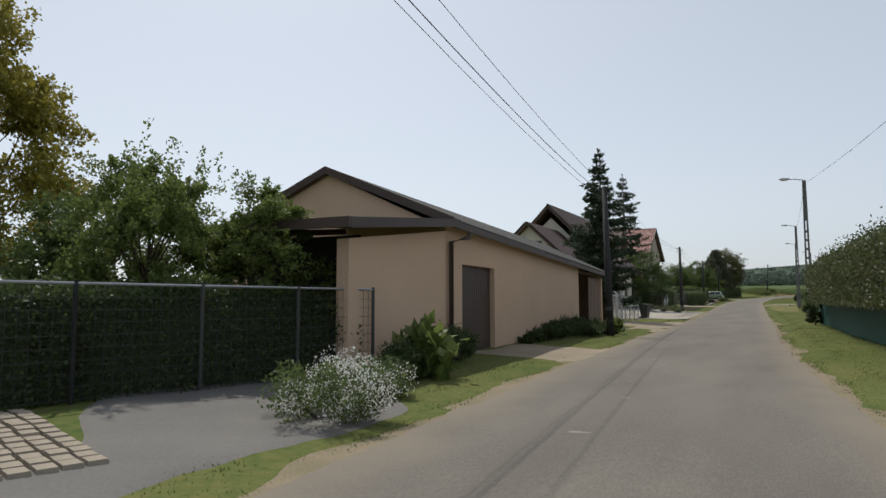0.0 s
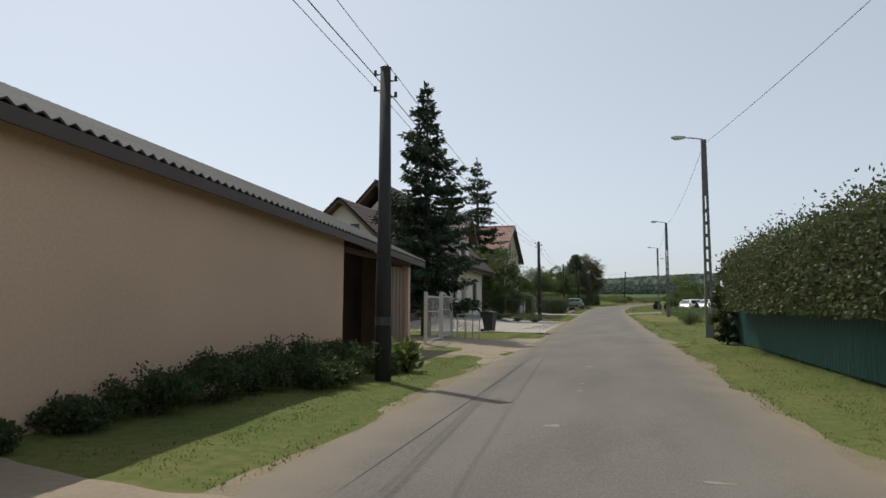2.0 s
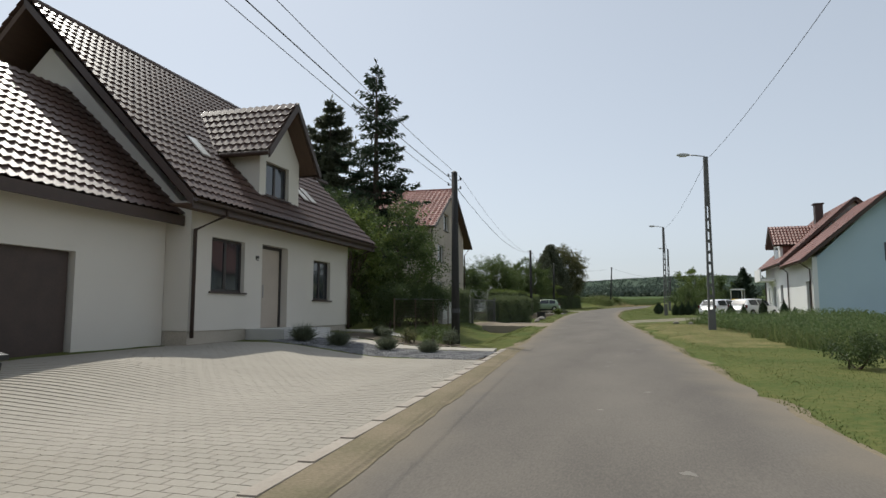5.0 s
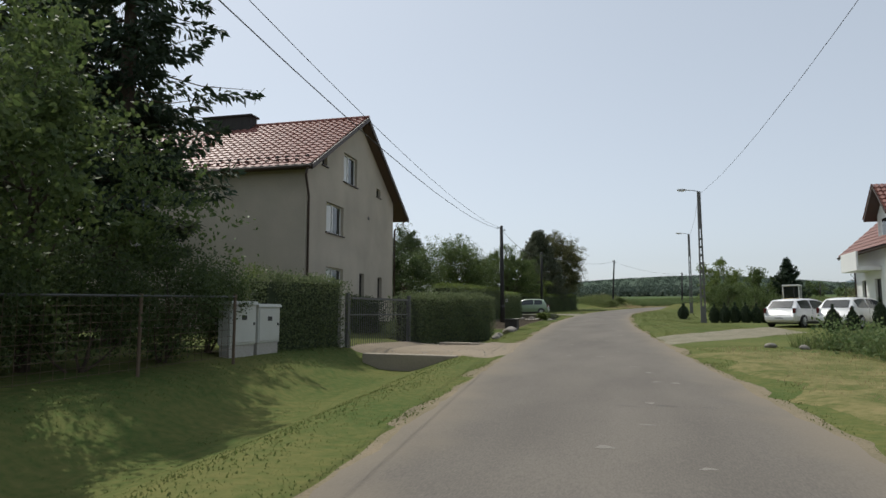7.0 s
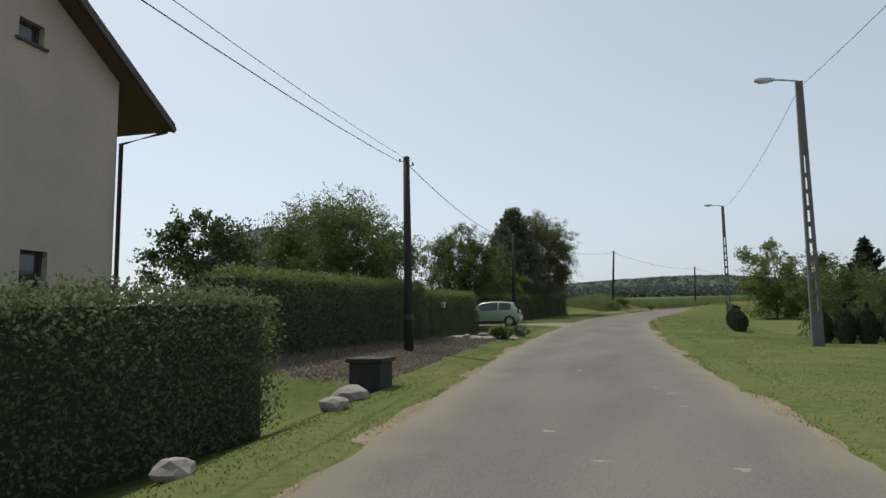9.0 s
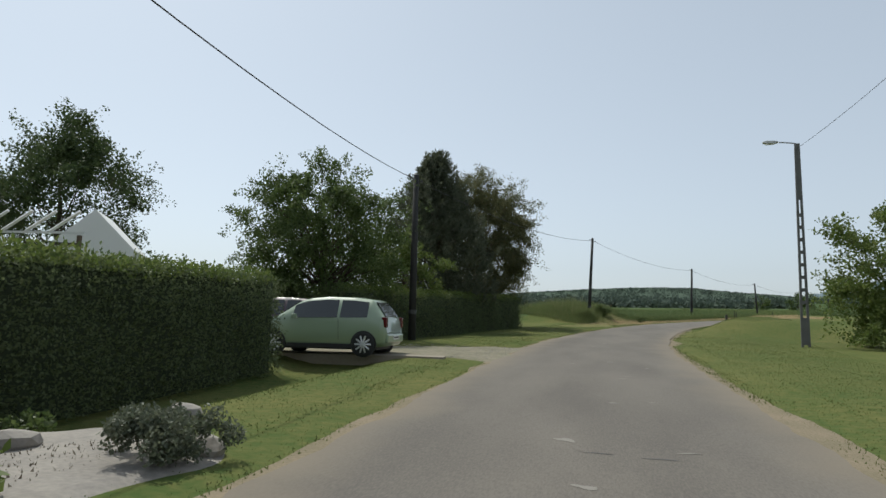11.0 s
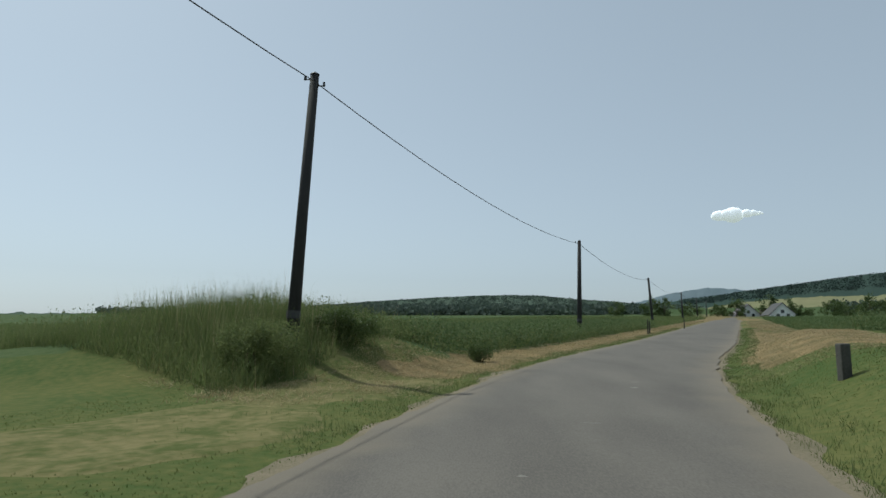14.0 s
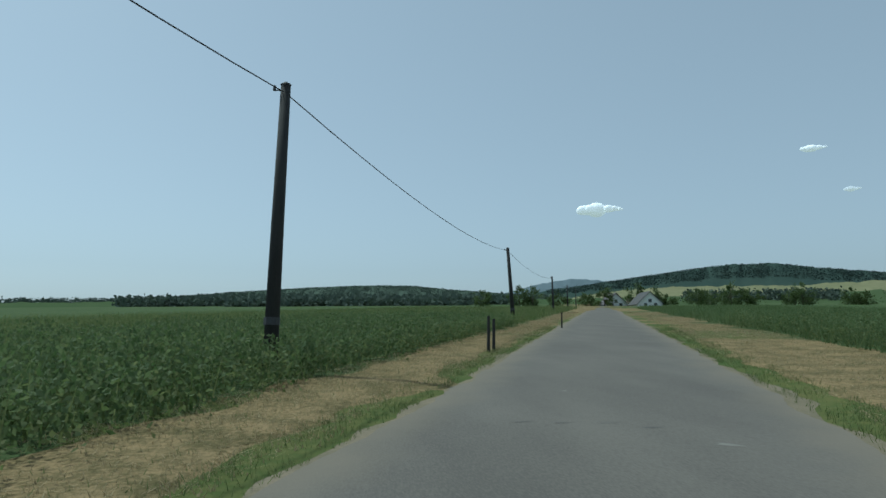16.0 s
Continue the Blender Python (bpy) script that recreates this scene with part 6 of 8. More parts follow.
# ---- hills and sky things far away ----
def hill(name, bearing, rise, dist, depth, material, label, seed):
    """A far ridge: crest heights in degrees over bearings seen from about the middle of the road."""
    r = np.random.default_rng(seed)
    cx0, cy0 = 2.0, 110.0
    bs = np.arange(bearing[0], bearing[-1] + 0.01, 0.16)
    top = np.tan(np.radians(np.interp(bs, bearing, rise))) * dist
    rough = np.convolve(r.normal(size=len(bs)), np.ones(3) / 3, "same") * dist * 0.0009
    prof = ((-depth, -0.02), (-depth * 0.8, 0.10), (-depth * 0.62, 0.30), (-depth * 0.45, 0.52), (-depth * 0.28, 0.75), (-depth * 0.12, 0.93), (0, 1.0), (depth * 0.4, 0.7))
    v = []
    for off, k in prof:
        dd = dist + off
        bump = np.convolve(r.normal(size=len(bs)), np.ones(3) / 3, "same") * dist * 0.0012 * (0.3 < k < 1)
        v.append(np.column_stack([cx0 + np.sin(np.radians(bs)) * dd, cy0 + np.cos(np.radians(bs)) * dd, top * k + rough * (k > 0.9) + bump - 1.0]))
    n = len(bs)
    v = np.concatenate(v)
    i = np.arange(n - 1)
    f = np.concatenate([np.column_stack([j * n + i, j * n + i + 1, (j + 1) * n + i + 1, (j + 1) * n + i]) for j in range(len(prof) - 1)])
    return tagged(mesh_np(name, v, f, material), label, "hill", kind="structure")


# no haze in the air: it is put into this pale grey-blue
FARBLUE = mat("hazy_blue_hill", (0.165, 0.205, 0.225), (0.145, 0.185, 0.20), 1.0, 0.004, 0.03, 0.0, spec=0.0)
# forest green lightened, so that its colour carries the haze of distance
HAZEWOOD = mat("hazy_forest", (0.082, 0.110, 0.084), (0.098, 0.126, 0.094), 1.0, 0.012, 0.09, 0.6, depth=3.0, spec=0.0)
DARKWOODS = mat("forest_ridge", (0.046, 0.070, 0.060), (0.058, 0.084, 0.068), 1.0, 0.012, 0.09, 0.6, depth=3.0, spec=0.0)
# crowns of the hill and belts, paled for haze in the same way
HAZELEAF = leaf_mat("hazy_forest_leaf", (0.086, 0.114, 0.088), (0.098, 0.126, 0.096), 0.2, 1.0)
FARLEAF_DARK = leaf_mat("far_forest_leaf_dark", (0.046, 0.070, 0.060), (0.058, 0.084, 0.068), 0.2, 1.0)
PALEFIELD = mat("ripe_field", (0.25, 0.235, 0.135), (0.19, 0.195, 0.105), 1.0, 0.01, 0.1, 0.2, spec=0.0)
GREENFIELD = mat("far_green_field", (0.068, 0.100, 0.046), (0.090, 0.122, 0.058), 1.0, 0.008, 0.1, 0.2, spec=0.0)
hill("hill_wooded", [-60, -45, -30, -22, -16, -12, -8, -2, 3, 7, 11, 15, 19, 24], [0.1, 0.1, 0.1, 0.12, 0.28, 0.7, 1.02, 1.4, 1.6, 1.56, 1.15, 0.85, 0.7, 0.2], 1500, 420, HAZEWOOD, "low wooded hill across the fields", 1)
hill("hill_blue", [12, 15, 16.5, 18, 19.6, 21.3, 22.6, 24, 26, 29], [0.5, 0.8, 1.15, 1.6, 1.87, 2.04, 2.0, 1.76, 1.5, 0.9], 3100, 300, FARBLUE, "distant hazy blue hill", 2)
hill("hill_ridge", [16, 18.5, 21, 24, 28, 31, 33, 36, 38.5, 41, 43.5, 50, 70], [0.7, 1.05, 1.35, 1.8, 2.35, 2.75, 2.95, 3.0, 2.65, 2.35, 2.05, 1.7, 0.6], 1900, 500, DARKWOODS, "dark wooded ridge beyond the fields", 3)
hill("field_slope", [19, 23, 27, 32, 37, 42, 48, 60, 75], [0.2, 0.95, 1.24, 1.34, 1.25, 1.55, 1.5, 1.2, 0.3], 1150, 380, PALEFIELD, "pale ripening field on a slope", 4)
hill("field_slope", [-30, -20, -10, 0, 8, 16, 24, 34, 44, 60], [0.1, 0.35, 0.5, 0.55, 0.5, 0.45, 0.5, 0.75, 0.9, 0.4], 760, 260, GREENFIELD, "green field rising gently towards the hills", 5)
# single crowns over the wooded slopes
for b0, b1, dist, lo, hi, num, sd in ((-22, 20, 1500, 0.3, 1.0, 6500, 1), (19, 60, 1900, 0.5, 1.0, 6000, 2)):
    r = np.random.default_rng(600 + sd)
    prof_ = ((-30, -22, -16, -12, -8, -2, 3, 7, 11, 15, 19, 24), (0.1, 0.12, 0.28, 0.7, 1.02, 1.4, 1.6, 1.56, 1.15, 0.85, 0.7, 0.2)) if sd == 1 else ((16, 18.5, 21, 24, 28, 31, 33, 36, 38.5, 41, 43.5, 50, 70), (0.7, 1.05, 1.35, 1.8, 2.35, 2.75, 2.95, 3.0, 2.65, 2.35, 2.05, 1.7, 0.6))
    b = r.uniform(b0, b1, num)
    k = r.uniform(lo, hi, num) ** 0.8
    off = -(420 if sd == 1 else 500) * np.interp(k, (0.1, 0.3, 0.52, 0.75, 0.93, 1.0), (0.8, 0.62, 0.45, 0.28, 0.12, 0.0))
    dd = dist + off
    top = np.tan(np.radians(np.interp(b, *prof_))) * dist
    base = np.column_stack([2 + np.sin(np.radians(b)) * dd, 110 + np.cos(np.radians(b)) * dd, top * k - 2])
    m = 5
    p = np.repeat(base, m, 0) + r.normal(size=(num * m, 3)) * np.array([6, 6, 0.6]) * dist / 1500
    v, f = leaf_cards(r, p, 2.8 * dist / 1500, 2.6 * dist / 1500, lift=1.0)
    tagged(mesh_np("far_forest", v, f, HAZELEAF if sd == 1 else FARLEAF_DARK), "dense dark forest covering a far hill", "forest", kind="stuff")
# tree belts between the fields
for k, (b0, b1, dist, h) in enumerate(((-9, 6, 690, 9), (6.5, 14, 640, 7), (28, 38, 620, 9), (44, 58, 560, 9), (-28, -12, 900, 8), (-14, 15, 540, 6), (-6, 11, 430, 4))):
    r = np.random.default_rng(500 + k)
    n = int((b1 - b0) * 55)
    b = np.radians(r.uniform(b0, b1, n))
    dd = dist + r.normal(size=n) * 14
    base = np.column_stack([2 + np.sin(b) * dd, 110 + np.cos(b) * dd, 0 * b])
    m = 8
    p = np.repeat(base, m, 0) + r.normal(size=(n * m, 3)) * np.array([2.2, 2.2, 0]) + np.column_stack([0 * np.arange(n * m), 0 * np.arange(n * m), r.uniform(0, 1, n * m) ** 0.8 * np.repeat(h * r.uniform(0.5, 1.2, n), m)])
    v, f = leaf_cards(r, p, 2.6, 2.1)
    tagged(mesh_np("far_woods", v, f, HAZELEAF), "belt of trees between far fields, haze put into their paler green", "woods", kind="stuff")

CLOUDMAT = plain("cloud_white_glow", (0.92, 0.92, 0.92), 1.0, 0.0, 0.0)
# a weak glow stands in for sunlight scattered through the cloud
CLOUDMAT.node_tree.nodes["Principled BSDF"].inputs["Emission Color"].default_value = (0.95, 0.97, 1.0, 1)
CLOUDMAT.node_tree.nodes["Principled BSDF"].inputs["Emission Strength"].default_value = 0.55
for bx, el, wide, seed in ((23.6, 7.85, 82, 1), (39.9, 11.6, 40, 2), (42.2, 8.3, 26, 3)):
    r = np.random.default_rng(seed)
    d = 2600.0
    bm = bmesh.new()
    for k in range(22):
        u = -0.95 + 1.9 * k / 21
        rad = wide * 0.34 * (1.15 - 0.8 * abs(u + 0.3)) * r.uniform(0.75, 1.15) * (0.6 if -0.05 < u < 0.3 else 1)
        bmesh.ops.create_icosphere(bm, subdivisions=2, radius=rad, matrix=Matrix.Translation((u * wide, 0.1 * wide * r.uniform(-1, 1), wide * 0.05 * r.uniform(0, 1))) @ Matrix.Diagonal((1.1, 1.0, 0.85, 1)))
    me = bpy.data.meshes.new("cloud")
    bm.to_mesh(me)
    bm.free()
    me.materials.append(CLOUDMAT)
    me.polygons.foreach_set("use_smooth", [True] * len(me.polygons))
    c = new("cloud", me)
    a = radians(bx)
    c.matrix_world = pose(2 + math.sin(a) * d, 110 + math.cos(a) * d, math.tan(radians(el)) * d, 0, 0, -bx)
    tagged(c, "small white fair-weather cloud", "cloud", "clouds", "structure")


# ---- driveways, kerbs, paving ----
def sheet(name, corners, material, label, lift=0.03, cells=10, category="driveway"):
    """A paved area draped on the ground between four corners, with an edge going down."""
    s = Shape()
    a, b, c, d = [np.array(p, float) for p in corners]
    n = cells
    for i in range(n + 1):
        for k in range(n + 1):
            u, v = i / n, k / n
            p = (a * (1 - u) + b * u) * (1 - v) + (d * (1 - u) + c * u) * v
            z = max(float(land(p[0], p[1])), -0.02) if abs(across(p[0], p[1])) > HALF + 0.35 else -0.012
            if abs(across(p[0], p[1])) < HALF + 3.6:
                z = max(z, -0.005)
            s.v.append((p[0], p[1], z + lift))
    w = n + 1
    s.f = [(i * w + k, (i + 1) * w + k, (i + 1) * w + k + 1, i * w + k + 1) for i in range(n) for k in range(n)]
    ring = [i * w for i in range(n + 1)] + [n * w + k for k in range(1, n + 1)] + [i * w + n for i in range(n - 1, -1, -1)] + [k for k in range(n - 1, 0, -1)]
    base = len(s.v)
    s.v += [(s.v[i][0], s.v[i][1], s.v[i][2] - 0.35) for i in ring]
    m = len(ring)
    s.f += [(ring[i], base + i, base + (i + 1) % m, ring[(i + 1) % m]) for i in range(m)]
    return tagged(part(name, s, material), label, category, kind="structure")


def loose_patch(name, outline, material, label, lift=0.012, cell=0.09, rag=0.4, category="driveway"):
    """Loose ground inside an outline, with a crumbling edge."""
    q = np.array(outline, float)
    xs_, ys_ = np.arange(q[:, 0].min() - 1, q[:, 0].max() + 1, cell), np.arange(q[:, 1].min() - 1, q[:, 1].max() + 1, cell)
    X, Y = np.meshgrid(xs_, ys_)
    wx, wy = X + rag * 0.4 * ripple(X, Y, 0.8), Y + rag * 0.4 * ripple(Y + 3, X, 0.9)
    inside = np.zeros(X.shape, bool)
    for (ax, ay), (bx, by) in zip(q, np.roll(q, -1, 0)):
        hit = (ay > wy) != (by > wy)
        inside ^= hit & (wx < (bx - ax) * (wy - ay) / np.where(by == ay, 1e-9, by - ay) + ax)
    # the rim sinks into the ground, so that the edge follows its unevenness
    w = np.pad(inside.astype(float), 1)
    for _ in range(6):
        w[1:-1, 1:-1] = sum(w[1 + i:w.shape[0] - 1 + i, 1 + k:w.shape[1] - 1 + k] for i in (-1, 0, 1) for k in (-1, 0, 1)) / 9
    w = w[1:-1, 1:-1]
    d = np.abs(across(X, Y))
    low_ = np.where(d < HALF + 0.55, np.maximum(land(X, Y), np.interp(d, [HALF - 0.3, HALF + 0.55], [-0.024, -0.066])), land(X, Y))
    Z = low_ + np.clip((w - 0.5) * 0.10, -0.05, lift + 0.004)
    idx_ = np.arange(X.size).reshape(X.shape)
    f = np.stack([idx_[:-1, :-1], idx_[:-1, 1:], idx_[1:, 1:], idx_[1:, :-1]], -1)[(w > 0.12)[:-1, :-1]].reshape(-1, 4)
    used, f2 = np.unique(f, return_inverse=True)
    ob = mesh_np(name, np.stack([X, Y, Z], -1).reshape(-1, 3)[used], f2.reshape(-1, 4), material)
    return tagged(ob, label, category, kind="structure")


def drape(x, y):
    z = float(land(x, y))
    return max(z, -0.005) if abs(across(x, y)) < HALF + 3.6 else max(z, -0.02)


WORNSLAB = mat("dusty_slab", (0.33, 0.28, 0.22), (0.26, 0.225, 0.175), 0.95, 1.0, 20, 0.5)
GRAVELDIRT = mat("gravelly_dirt", (0.25, 0.215, 0.16), (0.15, 0.145, 0.085), 0.95, 1.6, 9, 0.8, depth=0.03)
# drive grey made darker, with the bushes' shade in the colour
SHADEDDRIVE = mat("shaded_grey_drive", (0.115, 0.11, 0.105), (0.16, 0.15, 0.135), 0.92, 0.7, 25, 0.5)
DIRT = mat("packed_dirt", (0.288, 0.232, 0.168), (0.216, 0.176, 0.120), 0.95, 0.8, 14, 0.6, depth=0.02)
loose_patch("driveway_dirt", [(4.75, 22.6), (4.5, 24.0), (4.2, 27.8), (3.4, 27.2), (2.6, 27.3), (0.8, 27.4), (1.0, 23.4), (2.6, 23.4), (3.7, 23.5)], DIRT, "packed pale dirt in front of the garage door", 0.008)
loose_patch("driveway_dirt", [(2.85, 37.6), (2.6, 40.0), (2.35, 42.2), (0.2, 42.6), (0.7, 40.0), (1.7, 39.0)], DIRT, "worn pale dirt beside the shed end", 0.006, rag=1.3)
loose_patch("driveway_dirt", [(2.35, 42.0), (0.4, 42.6), (-1.3, 43.0), (-1.9, 47.6), (0.2, 48.4), (1.9, 49.5)], DIRT, "packed pale dirt driveway before a metal gate", 0.01)
loose_patch("driveway_dirt", [(2.6, 93.0), (8.4, 102.0), (8.0, 108.0), (2.1, 97.8)], GRAVELDIRT, "worn dirt driveway leading to parked cars", 0.01)
loose_patch("driveway_dirt", [(-3.9, 130.2), (-8.0, 130.9), (-14.0, 130.9), (-14.5, 135.2), (-8.0, 134.6), (-3.8, 136.2)], GRAVELDIRT, "worn gravelly driveway with a parked car", 0.02, rag=0.8)
loose_patch("driveway_dirt", [(-1.9, 86.9), (-3.6, 87.5), (-6.4, 87.4), (-6.0, 92.0), (-4.0, 92.1), (-2.2, 93.6)], DIRT, "worn dirt driveway crossing the ditch", 0.02)
tagged(part("culvert_edge", Shape().slab([(-3.0, 87.1, 0.0), (-3.0, 87.4, 0.0), (-5.6, 87.3, 0.03), (-5.6, 87.0, 0.03)], 0.5), WORNSLAB, bevel=0.02), "concrete culvert edge slab beside the driveway", "slab", kind="structure")
tagged(part("culvert_edge", Shape().slab([(-3.1, 92.1, 0.0), (-3.1, 92.4, 0.0), (-5.0, 92.3, 0.02), (-5.0, 92.0, 0.02)], 0.5), WORNSLAB, bevel=0.02), "concrete culvert edge slab beside the driveway", "slab", kind="structure")
sheet("culvert_slab", [(-5.2, 130.1), (-10.2, 130.3), (-10.2, 130.75), (-5.2, 130.55)], WORNSLAB, "concrete culvert slab over the ditch", 0.05, 5)
sheet("gravel_bed", [(-0.35, 65.75), (-6.4, 65.6), (-6.4, 68.0), (-0.62, 68.1)], SOIL, "bed of dark soil under loose gravel", -0.004, 8, "gravel bed")
sheet("walkway", [(-0.62, 68.35), (-6.3, 68.2), (-6.3, 69.3), (-0.75, 69.4)], PAVER, "pale paved walkway to the front door", 0.018, 8, "walkway")
loose_patch("flower_bed", [(-6.3, 69.7), (-2.0, 69.7), (-2.1, 70.9), (-4.0, 71.5), (-6.3, 71.4)], SOIL, "strip of bare reddish soil with small plants", 0.02, rag=0.6, category="flower bed")
for k in range(8):
    block = part("edging_stone", Shape().box(-0.14, 0.14, -0.05, 0.05, -0.1, 0.045), WORNSLAB, bevel=0.012)
    block.matrix_world = pose(-1.9 - 0.52 * k, 69.62 + 0.02 * math.sin(k * 2.3), float(land(-1.9 - 0.52 * k, 69.62)), 0, 0, 6 * math.sin(k * 1.7))
    tagged(block, "small pale concrete edging stone", "edging stone", "stones along the flower bed")
for k, (x, y, h, rr) in enumerate(((-2.5, 70.4, 0.55, 0.35), (-3.2, 70.5, 0.7, 0.4), (-3.9, 70.4, 0.5, 0.4), (-4.9, 70.7, 0.35, 0.3), (-2.9, 71.1, 0.5, 0.4))):
    shrub("bed_plant", x, y, h, rr, (SHRUBGREY, LEAF_MID, LEAF_RED)[k % 3], 700, 0.06, 160 + k, "thin straggly garden plant in bare soil", "plants in the flower bed")
sheet("stepping_slab", [(-4.9, 72.0), (-7.2, 71.8), (-7.2, 72.9), (-4.9, 73.0)], PAVER, "pale square paving slab in the garden", 0.04, 3, "slab")
# the outline follows the shaded part of the drive
loose_patch("garden_drive", [(4.7, 10.5), (4.6, 14.2), (4.4, 15.7), (2.9, 17.1), (0.8, 17.0), (-2.0, 17.0), (-0.1, 14.6), (2.3, 12.9), (3.6, 11.9), (3.9, 10.5)], SHADEDDRIVE, "garden driveway beside a fence, shade of the bushes put into its grey", 0.012)
sheet("garden_path", [(-5.9, 17.3), (-6.7, 16.2), (-10.5, 18.3), (-9.9, 19.4)], PAVER, "pale stone edging in the garden grass", 0.02, 5, "path")
sett = tagged(root("sett_paving", pose(0, 0, 0), "pale stone sett paving beside a garden driveway", "paving"), kind="structure")
sr = random.Random(3)
stone = Shape().add([(-0.5, -0.5, -0.06), (0.5, -0.5, -0.06), (0.5, 0.5, -0.06), (-0.5, 0.5, -0.06), (-0.43, -0.43, 0), (0.43, -0.43, 0), (0.43, 0.43, 0), (-0.43, 0.43, 0)],
                    [(4, 5, 6, 7), (0, 1, 5, 4), (1, 2, 6, 5), (2, 3, 7, 6), (3, 0, 4, 7)])
smesh = bpy.data.meshes.new("sett")
smesh.from_pydata(stone.v, [], stone.f)
smesh.materials.append(WORNSLAB)
for i in range(13):
    for k in range(14):
        u, v = (i + 0.5) / 13, (k + 0.5) / 14
        x = 1.0 + 2.9 * u - 0.3 * v
        y = 12.95 - 0.75 * u - 2.6 * v
        o = new("sett", smesh)
        o.parent = sett
        o.scale, o.location = (0.225, 0.165, 1.0), (x + sr.uniform(-0.01, 0.01), y + sr.uniform(-0.01, 0.01), drape(x, y) + 0.05 + sr.uniform(-0.006, 0.006))
        o.rotation_euler = (0, 0, math.atan2(-0.75, 2.9) + sr.uniform(-0.04, 0.04))

# the paved forecourt of the white house, block by block
JOINT = mat("joint_sand", (0.36, 0.32, 0.265), (0.31, 0.275, 0.225), 0.95, 1.2, 30, 0.4)
yard = [(0.95, 53.6), (-8.2, 54.2), (-7.6, 65.4), (-0.05, 65.6)]
def yard_height(x, y):
    left = -float(across(x, y)) - HALF
    return 0.008 + 0.35 * float(span(np.float64(y), 60, 112, 6) * step(left, 2.6, 6.5))


pv_v, pv_f = [], []
pr = np.random.default_rng(9)
bed = Shape()
for i in range(31):
    for k in range(31):
        y = 53.6 + 12.0 * i / 30
        x = float(centre(y)) - HALF - 0.4 - (float(centre(y)) - HALF + 7.4) * k / 30
        bed.v.append((x, y, yard_height(x, y) - 0.006))
bed.f = [(i * 31 + k + 1, i * 31 + k, i * 31 + k + 31, i * 31 + k + 32) for i in range(30) for k in range(30)]
tagged(part("forecourt", bed, JOINT), "sand bed under a block-paved forecourt", "forecourt", kind="structure")
forecourt = tagged(root("forecourt_paving", pose(0, 0, 0), "pale beige concrete block paving before the house", "paving"), kind="structure")
near_blocks = []
bw, bl = 0.16, 0.24
nrow = 0
for i in range(int(11.7 / bw)):
    y = 53.85 + i * bw
    x_right = float(centre(y)) - HALF - 0.42
    x = x_right
    while x - bl > -7.4:
        long_ = bl / 2 if i % 2 and x == x_right else bl
        dz = pr.uniform(-0.001, 0.001)
        z, z_in = yard_height(x, y + bw / 2) + dz, yard_height(x - long_, y + bw / 2) + dz
        g = 0.002
        q = (x - g, x - long_ + g, y + g, y + bw - g, z)
        if long_ == bl and x > -0.9 and 57.0 < y < 65.4 and len(near_blocks) < 290:
            near_blocks.append(q)
        else:
            n = len(pv_v)
            a, b, c, d, zz = q
            pv_v += [(b, c, zz - 0.05), (a, c, zz - 0.05), (a, d, zz - 0.05), (b, d, zz - 0.05), (b + 0.003, c + 0.003, z_in), (a - 0.003, c + 0.003, zz), (a - 0.003, d - 0.003, zz), (b + 0.003, d - 0.003, z_in)]
            pv_f += [(n + 4, n + 5, n + 6, n + 7), (n, n + 1, n + 5, n + 4), (n + 1, n + 2, n + 6, n + 5), (n + 2, n + 3, n + 7, n + 6), (n + 3, n, n + 4, n + 7)]
        x -= long_


def block_mat(name, a, b):
    m = mat(name, a, b, 0.9, 0.6, 30, 0.3)
    t, n = m.node_tree, m.node_tree.nodes
    info = n.new("ShaderNodeObjectInfo")
    geo = n.new("ShaderNodeNewGeometry")
    add = n.new("ShaderNodeMath")
    t.links.new(info.outputs["Random"], add.inputs[0])
    t.links.new(geo.outputs["Random Per Island"], add.inputs[1])
    rng_ = n.new("ShaderNodeMapRange")
    rng_.inputs["From Max"].default_value = 2.0
    rng_.inputs["To Min"].default_value, rng_.inputs["To Max"].default_value = 0.96, 1.04
    t.links.new(add.outputs[0], rng_.inputs["Value"])
    mul = n.new("ShaderNodeVectorMath")
    mul.operation = "SCALE"
    p = n["Principled BSDF"]
    src = p.inputs["Base Color"].links[0].from_socket
    t.links.new(src, mul.inputs[0])
    t.links.new(rng_.outputs[0], mul.inputs["Scale"])
    t.links.new(mul.outputs[0], p.inputs["Base Color"])
    return m


BLOCK = block_mat("paving_block", (0.375, 0.34, 0.285), (0.32, 0.29, 0.24))
s = Shape()
s.v, s.f = pv_v, pv_f
tagged(part("paving_block_field", s, BLOCK, forecourt), "pale beige concrete paving blocks", kind="stuff")
w, l = bw / 2 - 0.002, bl / 2 - 0.002
one = bpy.data.meshes.new("paving_block")
one.from_pydata([(-l, -w, -0.05), (l, -w, -0.05), (l, w, -0.05), (-l, w, -0.05), (-l + 0.003, -w + 0.003, 0), (l - 0.003, -w + 0.003, 0), (l - 0.003, w - 0.003, 0), (-l + 0.003, w - 0.003, 0)], [],
                [(4, 5, 6, 7), (0, 1, 5, 4), (1, 2, 6, 5), (2, 3, 7, 6), (3, 0, 4, 7)])
one.materials.append(BLOCK)
for a, b, c, d, z in near_blocks:
    o = new("paving_block", one)
    o.parent = forecourt
    o.location = ((a + b) / 2, (c + d) / 2, z)

